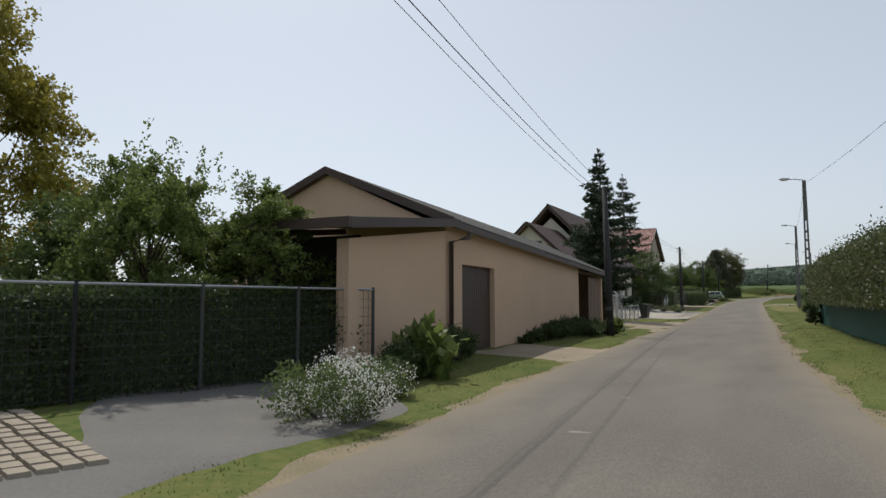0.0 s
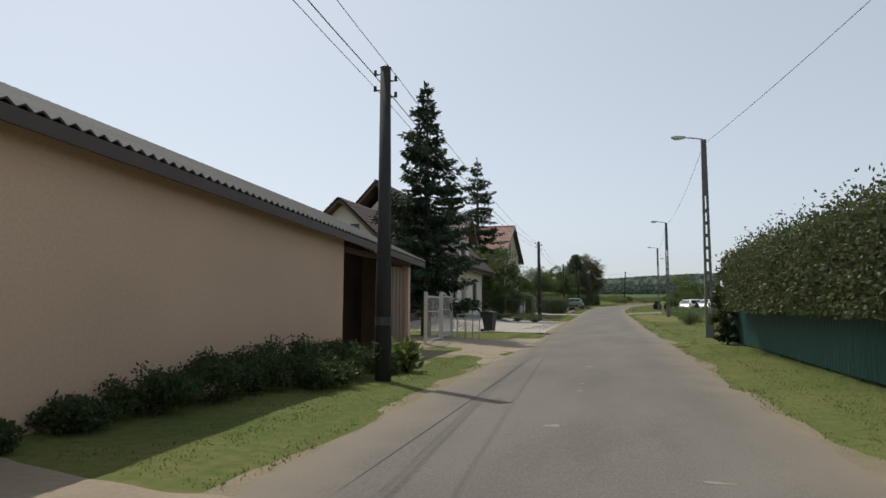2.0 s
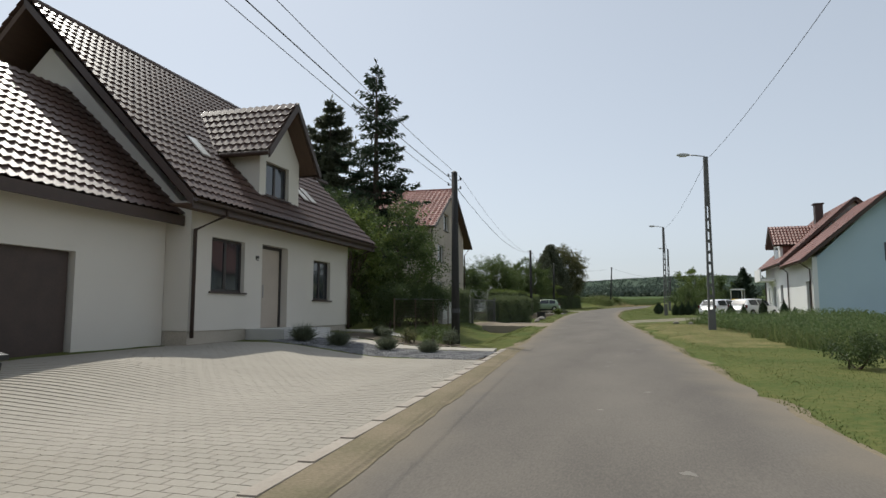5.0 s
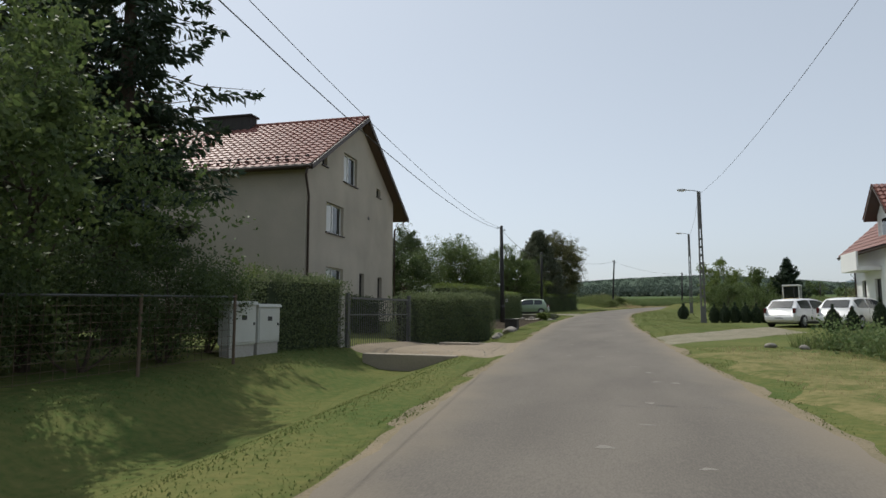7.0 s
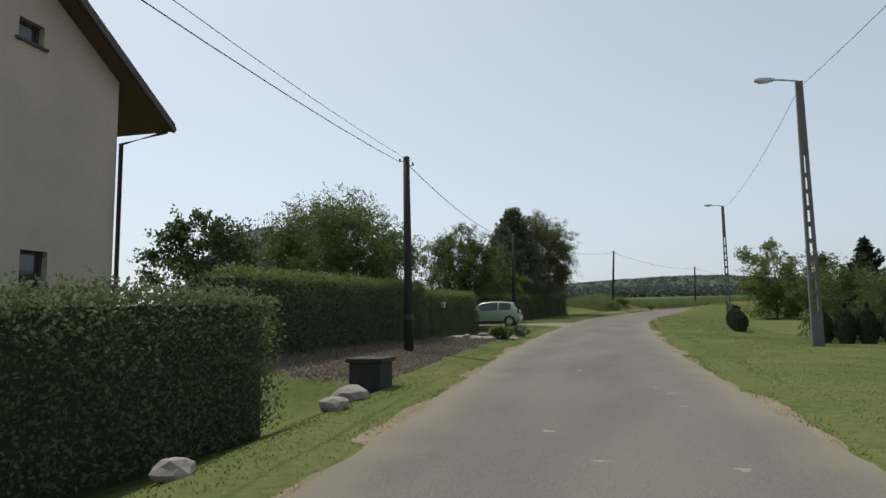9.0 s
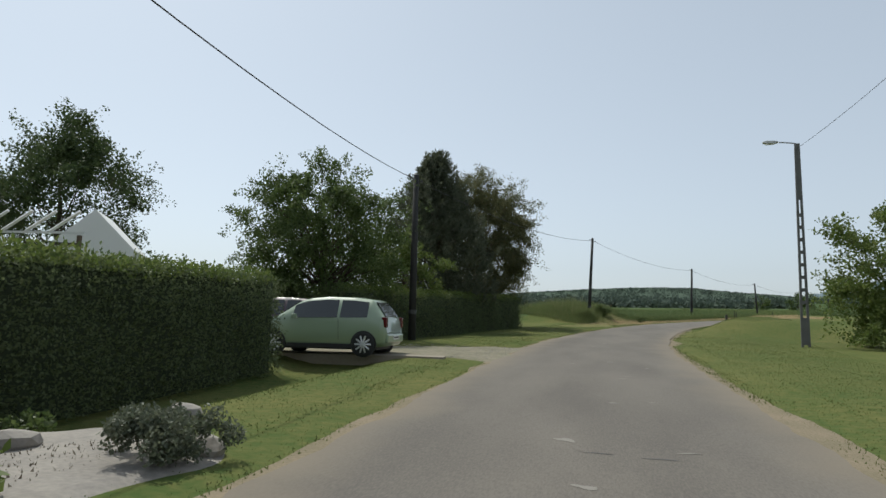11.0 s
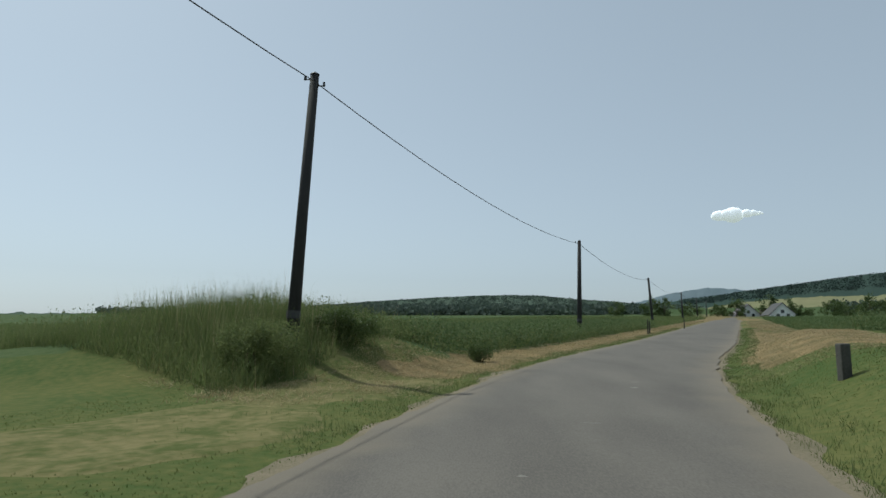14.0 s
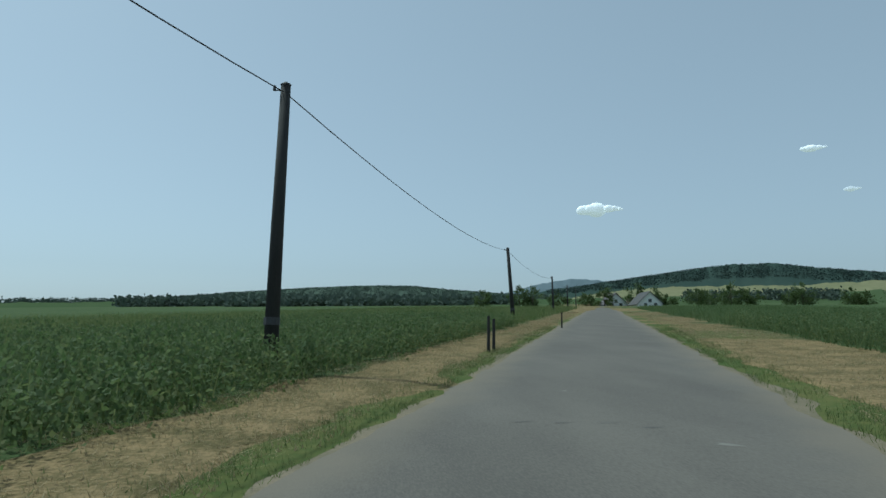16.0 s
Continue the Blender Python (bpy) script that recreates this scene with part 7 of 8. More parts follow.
# kerb stones along the forecourt
kerb = tagged(root("kerb", pose(0, 0, 0), "low pale concrete kerb along the forecourt", "kerb"), kind="structure")
KERBSTONE = mat("worn_kerb", (0.42, 0.37, 0.31), (0.34, 0.295, 0.245), 0.92, 1.2, 25, 0.4)
kmesh = bpy.data.meshes.new("kerb_stone")
ks = Shape().box(-0.075, 0.075, -0.495, 0.495, -0.2, 0.016)
kmesh.from_pydata(ks.v, [], ks.f)
kmesh.materials.append(KERBSTONE)
for i in range(16):
    y = 53.9 + i
    x0, x1 = float(centre(y - 0.5)) - HALF - 0.33, float(centre(y + 0.5)) - HALF - 0.33
    o = new("kerb_stone", kmesh)
    o.parent = kerb
    o.location, o.rotation_euler = ((x0 + x1) / 2, y, 0), (0, 0, math.atan2(x0 - x1, 1))

# loose gravel
def scatter_stones(name, xs_, ys_, n, small, large, material, label, seed, lift=0.03):
    gr = np.random.default_rng(seed)
    gxx, gyy = gr.uniform(*xs_, n), gr.uniform(*ys_, n)
    cube = np.array([(-1, -1, -0.6), (1, -1, -0.6), (1, 1, -0.6), (-1, 1, -0.6), (-0.6, -0.6, 0.7), (0.7, -0.5, 0.7), (0.5, 0.7, 0.7), (-0.7, 0.5, 0.7)])
    sz, ang = gr.uniform(small, large, n), gr.uniform(0, 6.28, n)
    gz = np.array([drape(a, b) for a, b in zip(gxx, gyy)]) + lift
    vv = [np.column_stack([gxx + sz * (cx1 * np.cos(ang) - cy1 * np.sin(ang)), gyy + sz * (cx1 * np.sin(ang) + cy1 * np.cos(ang)), gz + sz * cz1]) for cx1, cy1, cz1 in cube]
    ff = np.array([(4, 5, 6, 7), (0, 1, 5, 4), (1, 2, 6, 5), (2, 3, 7, 6), (3, 0, 4, 7)])
    ff = (np.arange(n)[:, None, None] * 8 + ff).reshape(-1, 4)
    return tagged(mesh_np(name, np.stack(vv, 1).reshape(-1, 3), ff, material), label, "gravel", kind="stuff")


scatter_stones("gravel", (-6.3, -0.45), (65.75, 68.1), 7500, 0.010, 0.036, GRAVEL, "loose grey gravel in a garden bed", 12, 0.008)
scatter_stones("gravel", (-9.0, -3.9), (130.6, 135.6), 600, 0.005, 0.018, STONE, "loose stones on a worn dirt driveway", 13, 0.02)
scatter_stones("gravel", (-5.5, -2.2), (87.4, 92.2), 350, 0.005, 0.016, STONE, "loose stones on a worn dirt driveway", 14, 0.02)


# ---- fences and gates ----
def wire_fence(pts, height, step_, label, posts=DARKSTEEL, rail=STEEL, wires=9, mesh=0.0):
    x0, y0 = pts[0]
    r = root("wire_fence", pose(x0, y0, float(land(x0, y0))), label, "fence")
    net = Shape()
    for (ax, ay), (bx, by) in zip(pts[:-1], pts[1:]):
        L = math.hypot(bx - ax, by - ay)
        n = max(1, round(L / step_))
        for i in range(n + 1):
            x, y = ax + (bx - ax) * i / n - x0, ay + (by - ay) * i / n - y0
            part("fence_post", Shape().tube([(x, y, -0.2), (x, y, height + 0.04)], 0.03, 8), posts, r)
        a, b = (ax - x0, ay - y0), (bx - x0, by - y0)
        part("top_rail", Shape().tube([(*a, height), (*b, height)], 0.022, 6), rail, r)
        for k in range(wires):
            z = 0.08 + (height - 0.1) * k / wires
            net.tube([(*a, z), (*b, z)], 0.004, 3)
        if mesh:
            m = int(L / mesh)
            for i in range(m):
                u = i / m
                x, y = a[0] + (b[0] - a[0]) * u, a[1] + (b[1] - a[1]) * u
                net.tube([(x, y, 0.05), (x, y, height)], 0.004, 3)
    part("wire_mesh", net, posts, r)
    return r


wire_fence([(1.75, 18.5), (0.95, 13.5), (0.45, 10.2)], 1.5, 1.9, "dark wire mesh garden fence with pale top rail", mesh=0.12)
wire_fence([(-6.0, 74.2), (-6.15, 82.0)], 1.25, 2.3, "low wire fence with weathered posts before shrubs", posts=WOOD, rail=DARKSTEEL, mesh=0.2)
wire_fence([(-1.75, 48.6), (-1.95, 52.6)], 1.3, 1.3, "thin steel garden fence near the spruce", posts=STEEL, mesh=0.15)


def metal_gate(a, b, height, label, bars, material=STEEL, slats=False, z=None):
    ax, ay = a
    L = math.hypot(b[0] - ax, b[1] - ay)
    r = root("metal_gate", pose(ax, ay, float(land(ax, ay)) if z is None else z, 0, 0, math.degrees(math.atan2(b[1] - ay, b[0] - ax))), label, "gate")
    for x in (0, L):
        part("gate_post", Shape().box(x - 0.05, x + 0.05, -0.05, 0.05, -0.2, height + 0.12), material, r)
    fr = Shape().box(0.07, L - 0.07, -0.02, 0.02, height - 0.06, height).box(0.07, L - 0.07, -0.02, 0.02, 0.08, 0.13).box(0.07, 0.11, -0.02, 0.02, 0.13, height - 0.06).box(L - 0.11, L - 0.07, -0.02, 0.02, 0.13, height - 0.06)
    fr.box(0.11, L - 0.11, -0.015, 0.015, height * 0.66, height * 0.66 + 0.035)
    part("gate_frame", fr, material, r)
    for i in range(bars):
        x = 0.11 + (L - 0.22) * (i + 0.5) / bars
        if slats:
            part("gate_slat", Shape().box(0.11, L - 0.11, -0.008, 0.008, 0.16 + (height * 0.66 - 0.2) * i / bars, 0.16 + (height * 0.66 - 0.2) * i / bars + 0.03), material, r)
        else:
            part("gate_bar", Shape().box(x - 0.009, x + 0.009, -0.007, 0.007, 0.13, height - 0.06), material, r)
    return r


GATESTEEL = mat("weathered_grey_steel", (0.11, 0.11, 0.108), (0.08, 0.08, 0.078), 0.55, 3, 40, 0.1)
PALESTEEL = mat("pale_painted_steel", (0.55, 0.55, 0.54), (0.46, 0.46, 0.45), 0.5, 3, 40, 0.1)
metal_gate((-1.05, 43.1), (-1.42, 45.6), 1.6, "pale grey steel driveway gate leaf with bars", 11, PALESTEEL)
metal_gate((-1.45, 45.8), (-1.7, 47.7), 1.6, "pale grey steel driveway gate leaf with bars", 9, PALESTEEL)
metal_gate((-6.35, 87.6), (-5.85, 91.3), 1.55, "grey steel lattice driveway gate", 30, GATESTEEL, z=0.02)
hedge("hedge", [(-8.6, 88.0), (-7.9, 93.0)], 0.8, 1.15, LEAF_DARK, 50, "low dark hedge in the yard behind the gate")
tagged(part("gate_wall", Shape().box(-6.6, -6.4, 87.3, 87.55, -0.1, 1.6), CONCRETE), "concrete gate pier beside the hedge", "pier")

# green sheet fence along the right
gf = [(11.3, 22.0), (10.34, 31.0), (9.62, 36.8), (9.05, 44.5), (8.45, 49.1)]
gfr = root("sheet_fence", pose(*gf[0], 0), "green corrugated sheet fence under a tall hedge", "fence")
for (ax, ay), (bx, by) in zip(gf[:-1], gf[1:]):
    L = math.hypot(bx - ax, by - ay)
    n = max(1, round(L / 2.0))
    for i in range(n):
        p = [ax + (bx - ax) * i / n - gf[0][0], ay + (by - ay) * i / n - gf[0][1]]
        q = [ax + (bx - ax) * (i + 1) / n - gf[0][0], ay + (by - ay) * (i + 1) / n - gf[0][1]]
        s = Shape()
        m = 40
        nx, ny = -(q[1] - p[1]) / (L / n), (q[0] - p[0]) / (L / n)
        for k in range(m + 1):
            u = k / m
            o = 0.005 * (1 if k % 4 in (1, 2) else -1)
            for z in (0.06, 1.52 + 0.02 * (i % 2)):
                s.v.append((p[0] + (q[0] - p[0]) * u + nx * o, p[1] + (q[1] - p[1]) * u + ny * o, z))
        s.f = [(2 * k, 2 * k + 2, 2 * k + 3, 2 * k + 1) for k in range(m)]
        ob = part("fence_panel", s, GREENSHEET, gfr)
        ob.modifiers.new("thick", "SOLIDIFY").thickness = 0.004
        part("fence_post", Shape().box(p[0] + 0.03, p[0] + 0.09, p[1] - 0.03, p[1] + 0.03, -0.2, 1.56), GREENSHEET, gfr)


# ---- meter cabinets, bins, markers, garden things ----
def cabinet(x, y, turn, w, h):
    r = root("meter_cabinet", pose(x, y, float(land(x, y)), 0, 0, turn), "pale grey plastic electric meter cabinet on a plinth", "cabinet", "meter cabinets")
    part("plinth", Shape().box(0.02, w - 0.02, -0.13, 0.13, -0.2, 0.25), CONCRETE, r)
    part("body", Shape().box(0, w, -0.16, 0.16, 0.25, h), GREYBOX, r, bevel=0.01)
    part("door", Shape().box(0.03, w - 0.03, -0.18, -0.16, 0.3, h - 0.05), GREYBOX, r, bevel=0.006)
    part("lid", Shape().prism([(-0.2, h), (0.2, h), (0.17, h + 0.07), (-0.17, h + 0.07)], "x", -0.03, w + 0.03), GREYBOX, r)
    part("lock", Shape().box(w - 0.12, w - 0.08, -0.195, -0.18, h * 0.6, h * 0.6 + 0.06), BLACKPLASTIC, r)
    part("warning_mark", Shape().box(w * 0.4, w * 0.6, -0.184, -0.18, h * 0.7, h * 0.7 + 0.1), BLACKPLASTIC, r)


cabinet(-6.75, 82.5, 86, 0.85, 1.12)
cabinet(-6.7, 83.45, 86, 0.8, 1.06)


def wheelie_bin(x, y, turn):
    z = float(land(x, y))
    r = root("wheeled_bin", pose(x, y, z, 0, 0, turn), "black plastic wheeled rubbish bin at the roadside", "bin")
    s = Shape().add([(-0.2, -0.22, 0.1), (0.2, -0.22, 0.1), (0.2, 0.2, 0.1), (-0.2, 0.2, 0.1), (-0.28, -0.3, 0.95), (0.28, -0.3, 0.95), (0.28, 0.3, 0.95), (-0.28, 0.3, 0.95)],
                    [(3, 2, 1, 0), (4, 5, 6, 7), (0, 1, 5, 4), (1, 2, 6, 5), (2, 3, 7, 6), (3, 0, 4, 7)])
    part("bin_body", s, BLACKPLASTIC, r, bevel=0.02)
    part("lid", Shape().prism([(-0.33, 0.96), (0.36, 0.96), (0.36, 1.0), (0.05, 1.06), (-0.33, 1.01)], "x", -0.31, 0.31), BLACKPLASTIC, r, bevel=0.01)
    for sx in (-1, 1):
        part("wheel", Shape().tube([(sx * 0.24, 0.24, 0.1), (sx * 0.30, 0.24, 0.1)], 0.1, 14), BLACKPLASTIC, r)
    part("handle", Shape().tube([(-0.24, 0.38, 0.94), (0.24, 0.38, 0.94)], 0.018, 6), BLACKPLASTIC, r)


wheelie_bin(-1.9, 54.2, 80)
DARKSTONE = mat("dark_weathered_stone", (0.10, 0.095, 0.085), (0.06, 0.058, 0.05), 0.92, 3, 25, 0.5)
mk = root("marker_stone", pose(7.3, 164.3, 0.45), "dark square concrete marker post in the dry verge", "marker")
part("shaft", Shape().box(-0.08, 0.08, -0.08, 0.08, -0.5, 0.45), DARKSTONE, mk, bevel=0.02)
for x, y, h in ((13.8, 196.6, 0.95), (14.1, 197.2, 0.85), (21.4, 211.4, 0.8)):
    st = root("field_post", pose(x, y, 0), "short dark wooden post at the field edge", "post", "field posts")
    part("shaft", Shape().tube([(0, 0, -0.2), (0.02, 0, h * 0.5), (0.03, 0.01, h)], [0.048, 0.044, 0.04], 8), DARKWOOD, st)
rk = np.random.default_rng(21)
for x, y, rr in ((-4.4, 101.6, 0.3), (-4.7, 102.3, 0.26), (-4.2, 100.6, 0.22), (-4.0, 97.0, 0.2), (-3.8, 95.6, 0.18), (-6.3, 119.2, 0.22), (-6.9, 118.7, 0.18), (-4.7, 119.6, 0.2), (-5.9, 121.0, 0.2), (-7.9, 120.2, 0.16), (5.3, 92.0, 0.16), (6.1, 91.6, 0.14)):
    bm = bmesh.new()
    bmesh.ops.create_icosphere(bm, subdivisions=2, radius=rr)
    for v in bm.verts:
        v.co *= 1 + 0.28 * noise.noise(v.co * 3.5 / rr * 0.3 + Vector((x, y, 0)))
        v.co.z *= 0.62
    me = bpy.data.meshes.new("rock")
    bm.to_mesh(me)
    bm.free()
    me.materials.append(STONE)
    o = new("rock", me)
    o.location = (x, y, float(land(x, y)) + rr * 0.25)
    tagged(o, "rough grey field stone on the verge", "rock", "garden rocks")
pl = root("planter", pose(-4.6, 102.9, float(land(-4.6, 102.9))), "dark square planter at the hedge end", "planter")
part("body", Shape().box(-0.3, 0.3, -0.3, 0.3, -0.1, 0.55), DARKWOOD, pl, bevel=0.02)
part("rim", Shape().box(-0.35, 0.35, -0.35, 0.35, 0.55, 0.62), DARKWOOD, pl, bevel=0.01)

for lo_, hi_, d0, d1, grass in ((71.5, 80.5, 3.4, 6.4, VERGEDRY), (78, 92.5, 2.9, 6.2, VERGEDRY), (159, 169, -6.0, -3.2, VERGEDRY), (167, 206, -4.9, -2.95, DRYGRASS), (170, 206, 3.1, 6.7, DRYGRASS)):
    ys_ = np.arange(lo_, hi_, 4.0)
    loose_patch("straw_band", [beside(float(y), d0) for y in ys_] + [beside(float(y), d1) for y in ys_[::-1]], grass, "dry mown straw lying along the road edge", 0.012, 0.15, 0.9 if grass == DRYGRASS else 1.8, "straw")
loose_patch("straw_band", [(9.6, 158.5), (11.5, 158.0), (15.5, 168.0), (13.0, 172.0), (10.5, 165.0)], DRYGRASS, "dry patch of mown grass on the mound", 0.012, 0.15, 1.2, "straw")
loose_patch("rock_bed", [(-7.9, 119.0), (-6.4, 118.2), (-5.0, 117.6), (-4.4, 119.4), (-5.4, 120.2), (-7.2, 120.6)], STONE, "flat pale stones of a small rock garden", 0.03, 0.09, 0.5, "rock garden")
lb = root("letter_box", pose(-8.5, 120.6, 1.28), "small pale metal letter box in the hedge", "letter box")
part("body", Shape().box(-0.09, 0.09, -0.1, 0.1, 0.0, 0.19), GREYBOX, lb, bevel=0.015)
part("lid", Shape().prism([(-0.12, 0.19), (0.12, 0.19), (0.0, 0.25)], "x", -0.11, 0.11), GREYBOX, lb)
part("stake", Shape().tube([(-0.06, 0, -1.4), (-0.06, 0, 0)], 0.02, 6), DARKWOOD, lb)

# white garden shed, and a bare pergola beside it
sh = root("garden_shed", pose(-18.0, 130.7, 0, 0, 0, 30), "white-gabled garden shed behind the hedge", "shed")
part("wall", Shape().prism([(0, -0.1), (2.5, -0.1), (2.5, 3.0), (1.3, 4.25), (0, 3.05)], "y", 0, 2.4), PUREWHITE, sh)
part("vent", Shape().box(0.15, 0.9, -0.03, 0, 3.05, 3.15), FRAME, sh)
pg = root("pergola", pose(-19.4, 128.6, 0, 0, 0, 14), "bare pergola of slanted white battens above the hedge", "pergola")
for k in range(6):
    x = 0.68 * k
    part("batten", Shape().tube([(x - 0.4, 0, 3.3), (x + 0.42, 0, 3.88)], 0.05, 4), WHITEFRAME, pg)
part("beam", Shape().box(-0.4, 4.0, -0.03, 0.03, 3.24, 3.3), WHITEFRAME, pg)
for x in (-0.3, 3.8):
    part("post", Shape().box(x, x + 0.1, -0.05, 0.05, -0.1, 3.2), WOOD, pg)
bench = root("garden_bench", pose(10.6, 128.8, 0, 0, 0, 20), "weathered wooden garden bench on the lawn", "bench")
part("seat", Shape().box(-0.8, 0.8, -0.2, 0.2, 0.42, 0.47), WOOD, bench)
part("backrest", Shape().box(-0.8, 0.8, 0.2, 0.25, 0.6, 0.9), WOOD, bench)
for x in (-0.7, 0.62):
    part("leg", Shape().box(x, x + 0.08, -0.2, 0.25, -0.05, 0.42), WOOD, bench)


# ---- vehicles ----
RUBBER = mat("tyre_rubber", (0.02, 0.02, 0.02), (0.03, 0.03, 0.03), 0.85, 8, 60, 0.2)
ALLOY = plain("alloy_rim", (0.62, 0.62, 0.62), 0.4, 0.5)
REDLENS = plain("red_lamp_lens", (0.10, 0.012, 0.012), 0.2)
CLEARLENS = plain("clear_lamp_lens", (0.6, 0.6, 0.6), 0.15)
CARGLASS = plain("car_glass", (0.02, 0.025, 0.025), 0.05, 0.0, 0.8)


def car_paint(name, c):
    m = plain(name, c, 0.35, 0.0, 0.5)
    m.node_tree.nodes["Principled BSDF"].inputs["Coat Weight"].default_value = 0.8
    m.node_tree.nodes["Principled BSDF"].inputs["Coat Roughness"].default_value = 0.06
    return m


def car(x, y, turn, paint, label, L=3.6, H=1.49, W=1.64, long_roof=0.0):
    """A hatchback or estate; its rear is at the origin and it points along its own +x."""
    r = root("car", pose(x, y, drape(x, y) + 0.02, 0, 0, turn), label, "car", "parked cars")
    kx, kz, ky = L / 3.6, H / 1.49, W / 1.64
    xs = np.array([0, 0.05, 0.14, 0.42, 0.9, 1.6, 2.1, 2.38, 2.95, 3.3, 3.52, 3.6])
    top = np.array([0.60, 0.92, 1.05, 1.41, 1.47, 1.49, 1.45, 1.38, 0.99, 0.90, 0.78, 0.58])
    belt = np.array([0.58, 0.86, 0.93, 0.94, 0.93, 0.92, 0.91, 0.91, 0.92, 0.85, 0.73, 0.55])
    hw = np.array([0.68, 0.76, 0.79, 0.81, 0.82, 0.82, 0.82, 0.82, 0.81, 0.78, 0.72, 0.62])
    ht = np.array([0.64, 0.70, 0.68, 0.58, 0.58, 0.59, 0.58, 0.57, 0.74, 0.70, 0.64, 0.55])
    zb = np.array([0.38, 0.27, 0.24, 0.22, 0.22, 0.22, 0.22, 0.22, 0.22, 0.22, 0.26, 0.36])
    xs, top, belt, zb, hw, ht = xs * kx, top * kz, belt * kz, zb * kz, hw * ky, ht * ky

    def at(px, f, side, out=0.0):
        a, b = np.interp(px, xs, hw), np.interp(px, xs, ht)
        z0, z1 = np.interp(px, xs, belt), np.interp(px, xs, top)
        return (px, side * (a + (b - a) * f + out), z0 + (z1 - z0) * f)
    s = Shape()
    fine = np.unique(np.r_[xs, np.linspace(0, xs[-1], 40)])
    prof = []
    for px in fine:
        a, b, z0, z1, z2 = (float(np.interp(px, xs, q)) for q in (hw, ht, zb, belt, top))
        half = [(a * 0.86, z0), (a * 0.97, z0 + 0.12), (a, (z0 + z1) / 2 + 0.05), (a * 0.985, z1), ((a + b) / 2, (z1 + z2) / 2), (b, z2 - 0.03), (b * 0.82, z2), (0, z2 + 0.015)]
        prof.append([(px, -h, z) for h, z in half] + [(px, h, z) for h, z in half[-2::-1]])
    c = len(prof[0])
    s.v = [p for q in prof for p in q]
    s.f = [(i * c + k, i * c + k + 1, (i + 1) * c + k + 1, (i + 1) * c + k) for i in range(len(prof) - 1) for k in range(c - 1)]
    s.f += [tuple(range(c)), tuple(range((len(prof) - 1) * c, len(prof) * c))[::-1], ] + [(i * c + c - 1, i * c, (i + 1) * c, (i + 1) * c + c - 1) for i in range(len(prof) - 1)]
    part("body", s, paint, r, smooth=True)
    for side in (-1, 1):
        for a, b, nm in ((0.50 - 0.1 * long_roof, 1.22, "rear_side_window"), (1.30, 2.50, "front_side_window")):
            g = Shape()
            n = 8
            for i in range(n + 1):
                px = (a + (b - a) * i / n) * kx
                g.v += [at(px, 0.06, side, 0.006), at(px, 0.86, side, 0.006)]
            g.f = [(2 * i, 2 * i + 2, 2 * i + 3, 2 * i + 1) for i in range(n)]
            part(nm, g, CARGLASS, r)
        part("door_gap", Shape().tube([at(1.26 * kx, -0.0, side, 0.0), (1.24 * kx, side * 0.815 * ky, 0.4 * kz)], 0.006, 4), BLACKPLASTIC, r)
        part("door_handle", Shape().box(1.38 * kx, 1.56 * kx, side * 0.815 * ky - 0.012, side * 0.815 * ky + 0.012, 0.80 * kz, 0.84 * kz), paint, r)
        mi = part("mirror", Shape().box(2.36 * kx, 2.46 * kx, side * 0.84 * ky if side > 0 else side * 1.0 * ky, side * 1.0 * ky if side > 0 else side * 0.84 * ky, 0.92 * kz, 1.04 * kz), paint, r, bevel=0.02)
        part("tail_lamp", Shape().box(-0.005, 0.14, side * 0.70 * ky - 0.07, side * 0.70 * ky + 0.06, 0.72 * kz, 0.98 * kz), REDLENS, r, bevel=0.02)
        part("headlamp", Shape().box(3.28 * kx, 3.5 * kx, side * 0.62 * ky - 0.1, side * 0.62 * ky + 0.1, 0.66 * kz, 0.80 * kz), CLEARLENS, r, bevel=0.03)
        part("sill", Shape().box(0.75 * kx, 2.65 * kx, side * 0.79 * ky - 0.02, side * 0.79 * ky + 0.02, 0.2 * kz, 0.3 * kz), BLACKPLASTIC, r)
        for px in (0.58, 3.0):
            wx, wr = px * kx, 0.30
            wy = side * (0.80 * ky)
            arch = Shape()
            arch.tube([(wx, wy - side * 0.05, wr + 0.01), (wx, wy + side * 0.024, wr + 0.01)], 0.33, 22)
            part("wheel_arch", arch, BLACKPLASTIC, r)
            wh = new("wheel")
            wh.parent = r
            ty = Shape()
            n = 24
            for rad, o in ((0.21, 0.0), (0.26, 0.0), (0.30, -0.02), (0.30, -0.16), (0.2, -0.18)):
                for k in range(n):
                    a = 2 * math.pi * k / n
                    ty.v.append((wx + rad * math.cos(a), wy + side * (0.045 + o), wr + rad * math.sin(a)))
            ty.f = [(j * n + k, j * n + (k + 1) % n, (j + 1) * n + (k + 1) % n, (j + 1) * n + k) for j in range(4) for k in range(n)]
            part("tyre", ty, RUBBER, wh, smooth=True)
            rim = Shape().tube([(wx, wy - side * 0.02, wr), (wx, wy + side * 0.02, wr)], 0.215, 20)
            for k in range(10):
                a = 2 * math.pi * k / 10
                rim.tube([(wx, wy + side * 0.045, wr), (wx + 0.215 * math.cos(a), wy + side * 0.04, wr + 0.215 * math.sin(a))], 0.024, 5)
            part("rim", rim, ALLOY, wh)
    b0 = Shape().add([(0.085 * kx - 0.012, -0.56 * ky, 1.0 * kz), (0.085 * kx - 0.012, 0.56 * ky, 1.0 * kz), (0.36 * kx - 0.012, 0.50 * ky, 1.36 * kz), (0.36 * kx - 0.012, -0.50 * ky, 1.36 * kz)], [(0, 3, 2, 1)])
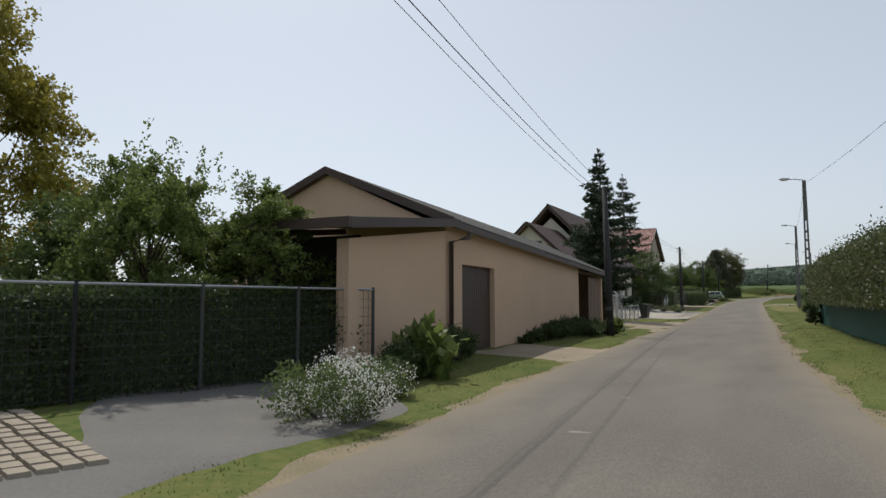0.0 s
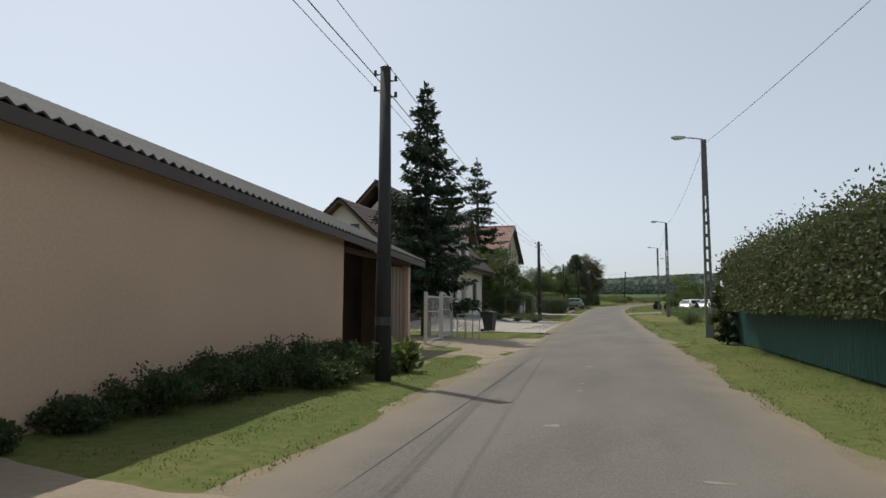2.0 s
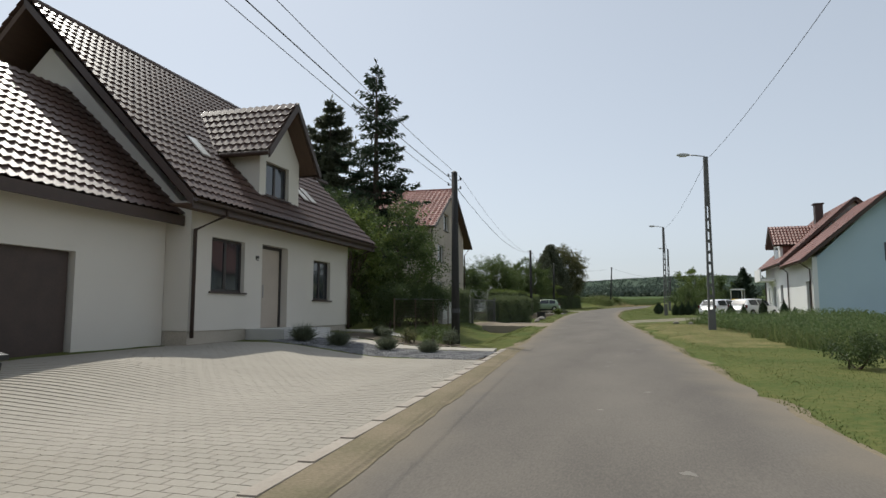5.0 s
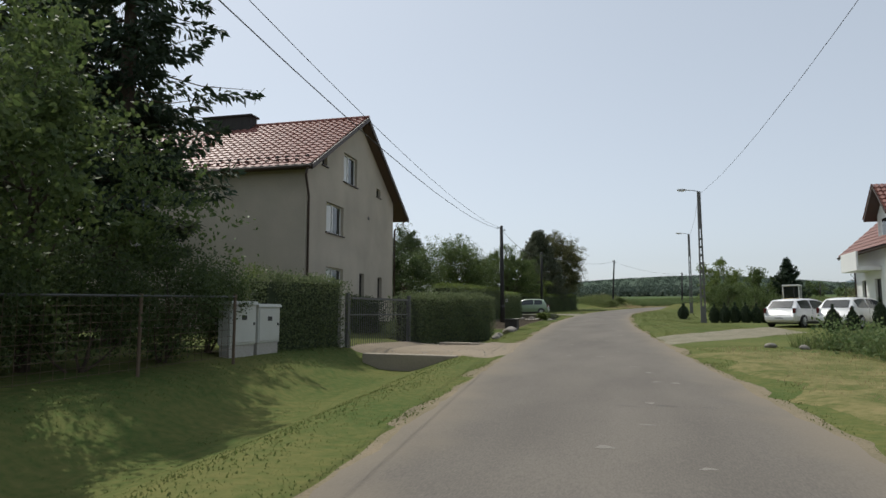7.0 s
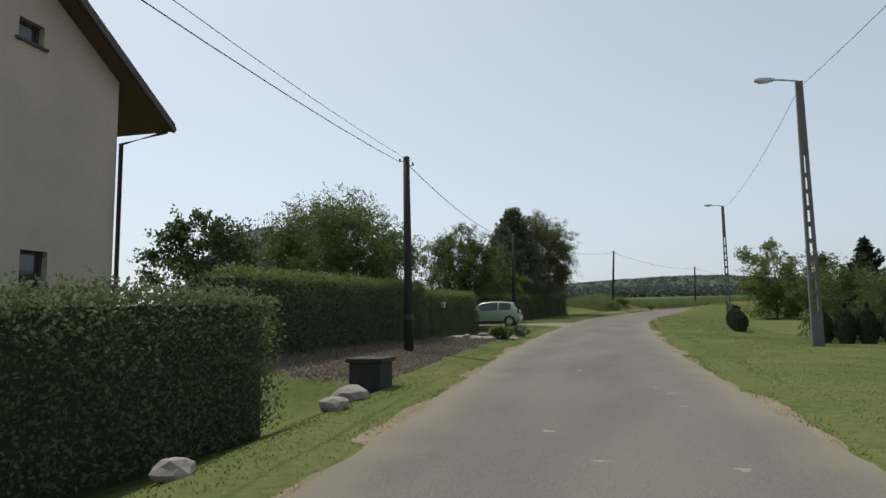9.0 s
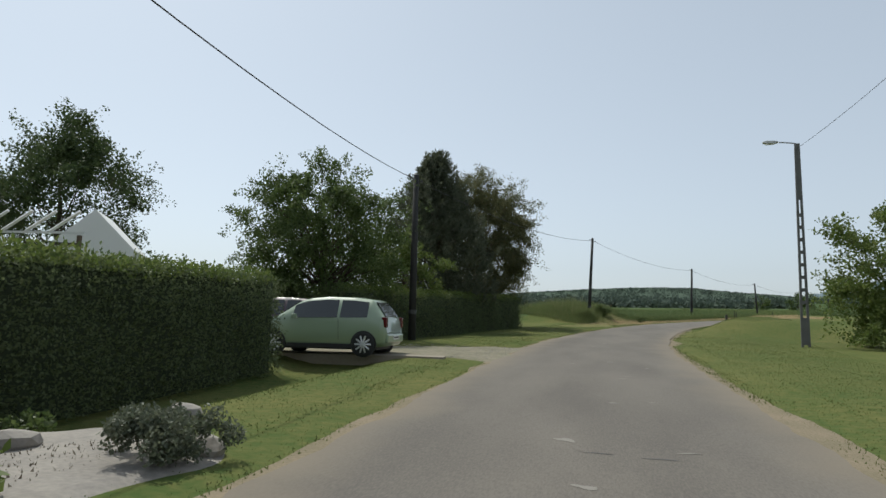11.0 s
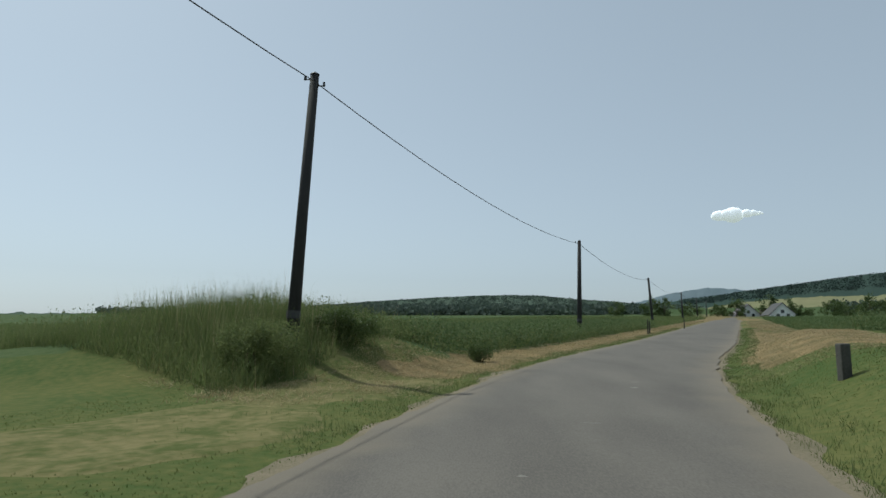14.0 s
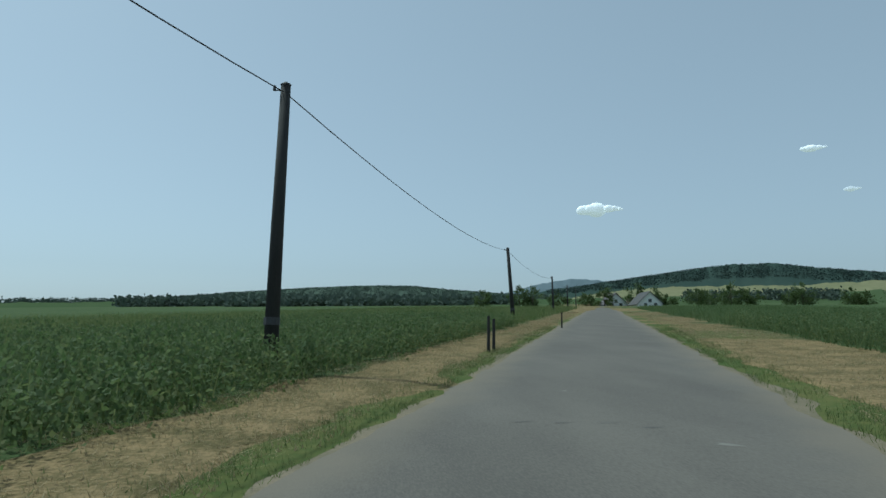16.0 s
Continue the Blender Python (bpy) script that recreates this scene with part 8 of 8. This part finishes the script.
    g0 = part("rear_window", b0, CARGLASS, r)
    g0.modifiers.new("thick", "SOLIDIFY").thickness = 0.02
    f0 = Shape().add([(2.90 * kx + 0.01, -0.66 * ky, 1.03 * kz), (2.90 * kx + 0.01, 0.66 * ky, 1.03 * kz), (2.42 * kx + 0.01, 0.53 * ky, 1.365 * kz), (2.42 * kx + 0.01, -0.53 * ky, 1.365 * kz)], [(0, 1, 2, 3)])
    g1 = part("windscreen", f0, CARGLASS, r)
    g1.modifiers.new("thick", "SOLIDIFY").thickness = 0.02
    part("rear_bumper", Shape().box(-0.04, 0.16, -0.70 * ky, 0.70 * ky, 0.34 * kz, 0.56 * kz), paint, r, bevel=0.04)
    part("number_plate", Shape().box(-0.05, -0.04, -0.26, 0.26, 0.42 * kz, 0.52 * kz), WHITEFRAME, r, "white plate with plain dark bar")
    part("plate_bar", Shape().box(-0.055, -0.05, -0.2, 0.2, 0.45 * kz, 0.49 * kz), BLACKPLASTIC, r)
    part("underside", Shape().box(0.3 * kx, 3.3 * kx, -0.6 * ky, 0.6 * ky, 0.16, 0.3), BLACKPLASTIC, r)
    part("aerial", Shape().tube([(0.75 * kx, 0, H), (0.6 * kx, 0, H + 0.16)], 0.006, 5), BLACKPLASTIC, r)
    return r


car(-6.6, 130.6, 182, car_paint("pale_green_paint", (0.27, 0.34, 0.23)), "small pale green hatchback parked on a driveway")
car(-9.6, 133.4, 182, car_paint("dark_red_paint", (0.05, 0.02, 0.025)), "dark hatchback parked beside the green car")
WHITEPAINT = car_paint("white_paint", (0.80, 0.80, 0.80))
car(8.3, 107.0, 50, WHITEPAINT, "white estate car parked beyond the crop", 4.4, 1.46, 1.76, 1.0)
car(10.4, 105.6, 50, WHITEPAINT, "white estate car parked before the house", 4.4, 1.48, 1.78, 1.0)


def tractor(x, y, turn):
    r = root("tractor", pose(x, y, 0.1, 0, 0, turn), "small yellow tractor with white cab roof", "tractor")
    YEL = mat("yellow_machine_paint", (0.55, 0.36, 0.05), (0.45, 0.29, 0.04), 0.5, 3, 40, 0.1)
    part("bonnet", Shape().prism([(0.2, 0.75), (1.7, 0.7), (1.75, 1.15), (0.2, 1.35)], "y", -0.35, 0.35), YEL, r, bevel=0.05)
    part("chassis", Shape().box(-1.2, 1.6, -0.3, 0.3, 0.45, 0.8), BLACKPLASTIC, r)
    part("cab_roof", Shape().box(-1.15, 0.25, -0.65, 0.65, 2.32, 2.45), WHITEFRAME, r, bevel=0.04)
    for px in (-1.05, 0.1):
        for py in (-0.58, 0.58):
            part("cab_pillar", Shape().box(px, px + 0.08, py - 0.04, py + 0.04, 1.0, 2.32), WHITEFRAME, r)
    part("cab_glass", Shape().box(-1.0, 0.12, -0.55, 0.55, 1.35, 2.3), CARGLASS, r)
    part("cab_base", Shape().box(-1.1, 0.2, -0.6, 0.6, 0.75, 1.35), YEL, r, bevel=0.04)
    for px, rad, wd in ((-0.75, 0.65, 0.34), (1.25, 0.42, 0.26)):
        for sd in (-1, 1):
            w = new("wheel")
            w.parent = r
            part("tyre", Shape().tube([(px, sd * 0.55, rad), (px, sd * (0.55 + wd), rad)], rad, 20), RUBBER, w)
            part("rim", Shape().tube([(px, sd * (0.55 + wd), rad), (px, sd * (0.57 + wd), rad)], rad * 0.5, 16), YEL, w)
    part("exhaust", Shape().tube([(0.7, 0.3, 1.2), (0.7, 0.3, 2.2)], 0.035, 8), BLACKPLASTIC, r)


tractor(13.4, 129.5, 250)

# ---- the long slope of the road ----
# built level above; the road climbs ever more steeply, and everything stands on it
SLOPE = ((-10, -0.3), (9, -0.3), (31, 0.2), (55, 0.7), (71, 1.0), (114, 1.2), (140, 1.4), (180, 1.65))
_sy = np.arange(-10, 180.5, 0.5)
_grade = np.tan(np.radians(np.interp(_sy, [p[0] for p in SLOPE], [p[1] for p in SLOPE])))
_climb = np.r_[0, np.cumsum((_grade[1:] + _grade[:-1]) / 4)]
_climb -= np.interp(20, _sy, _climb)


def climb(y):
    """How far the road has risen at y; past the last bend it goes on at its last grade."""
    return np.interp(y, _sy, _climb) + np.maximum(y - 180, 0) * _grade[-1] + np.minimum(y + 10, 0) * _grade[0]


def lay_mesh(me, y0, base):
    """Raises the corners of a long mesh, which starts at y0 and has been raised by base."""
    co = np.empty(len(me.vertices) * 3, np.float32)
    me.vertices.foreach_get("co", co)
    co = co.reshape(-1, 3)
    co[:, 2] += climb(co[:, 1] + y0) - base
    me.vertices.foreach_set("co", co.ravel())
    me.update()


LONG = {"hedge", "fence", "paving", "kerb"}
for ob in [o for o in scene.objects if not o.parent and o.type in {"MESH", "EMPTY"}]:
    x0, y0, z0 = ob.location
    if ob.type == "MESH" and ob.matrix_basis == Matrix.Identity(4):
        lay_mesh(ob.data, 0.0, 0.0)
    elif ob.get("category") in LONG:
        base = float(climb(y0)) if y0 else 0.0
        ob.location.z = z0 + base
        for child in ob.children:
            if child.location.length > 0:
                child.location.z += float(climb(child.location.y + y0)) - base
            else:
                lay_mesh(child.data, y0, base)
    elif ob.type == "EMPTY" and ob.get("category") in {"house", "garage"}:
        ob.location.z = z0 + float(climb(y0 + (5 if ob.rotation_euler.z > 0 else -5)))
    else:
        ob.location.z = z0 + float(climb(y0))
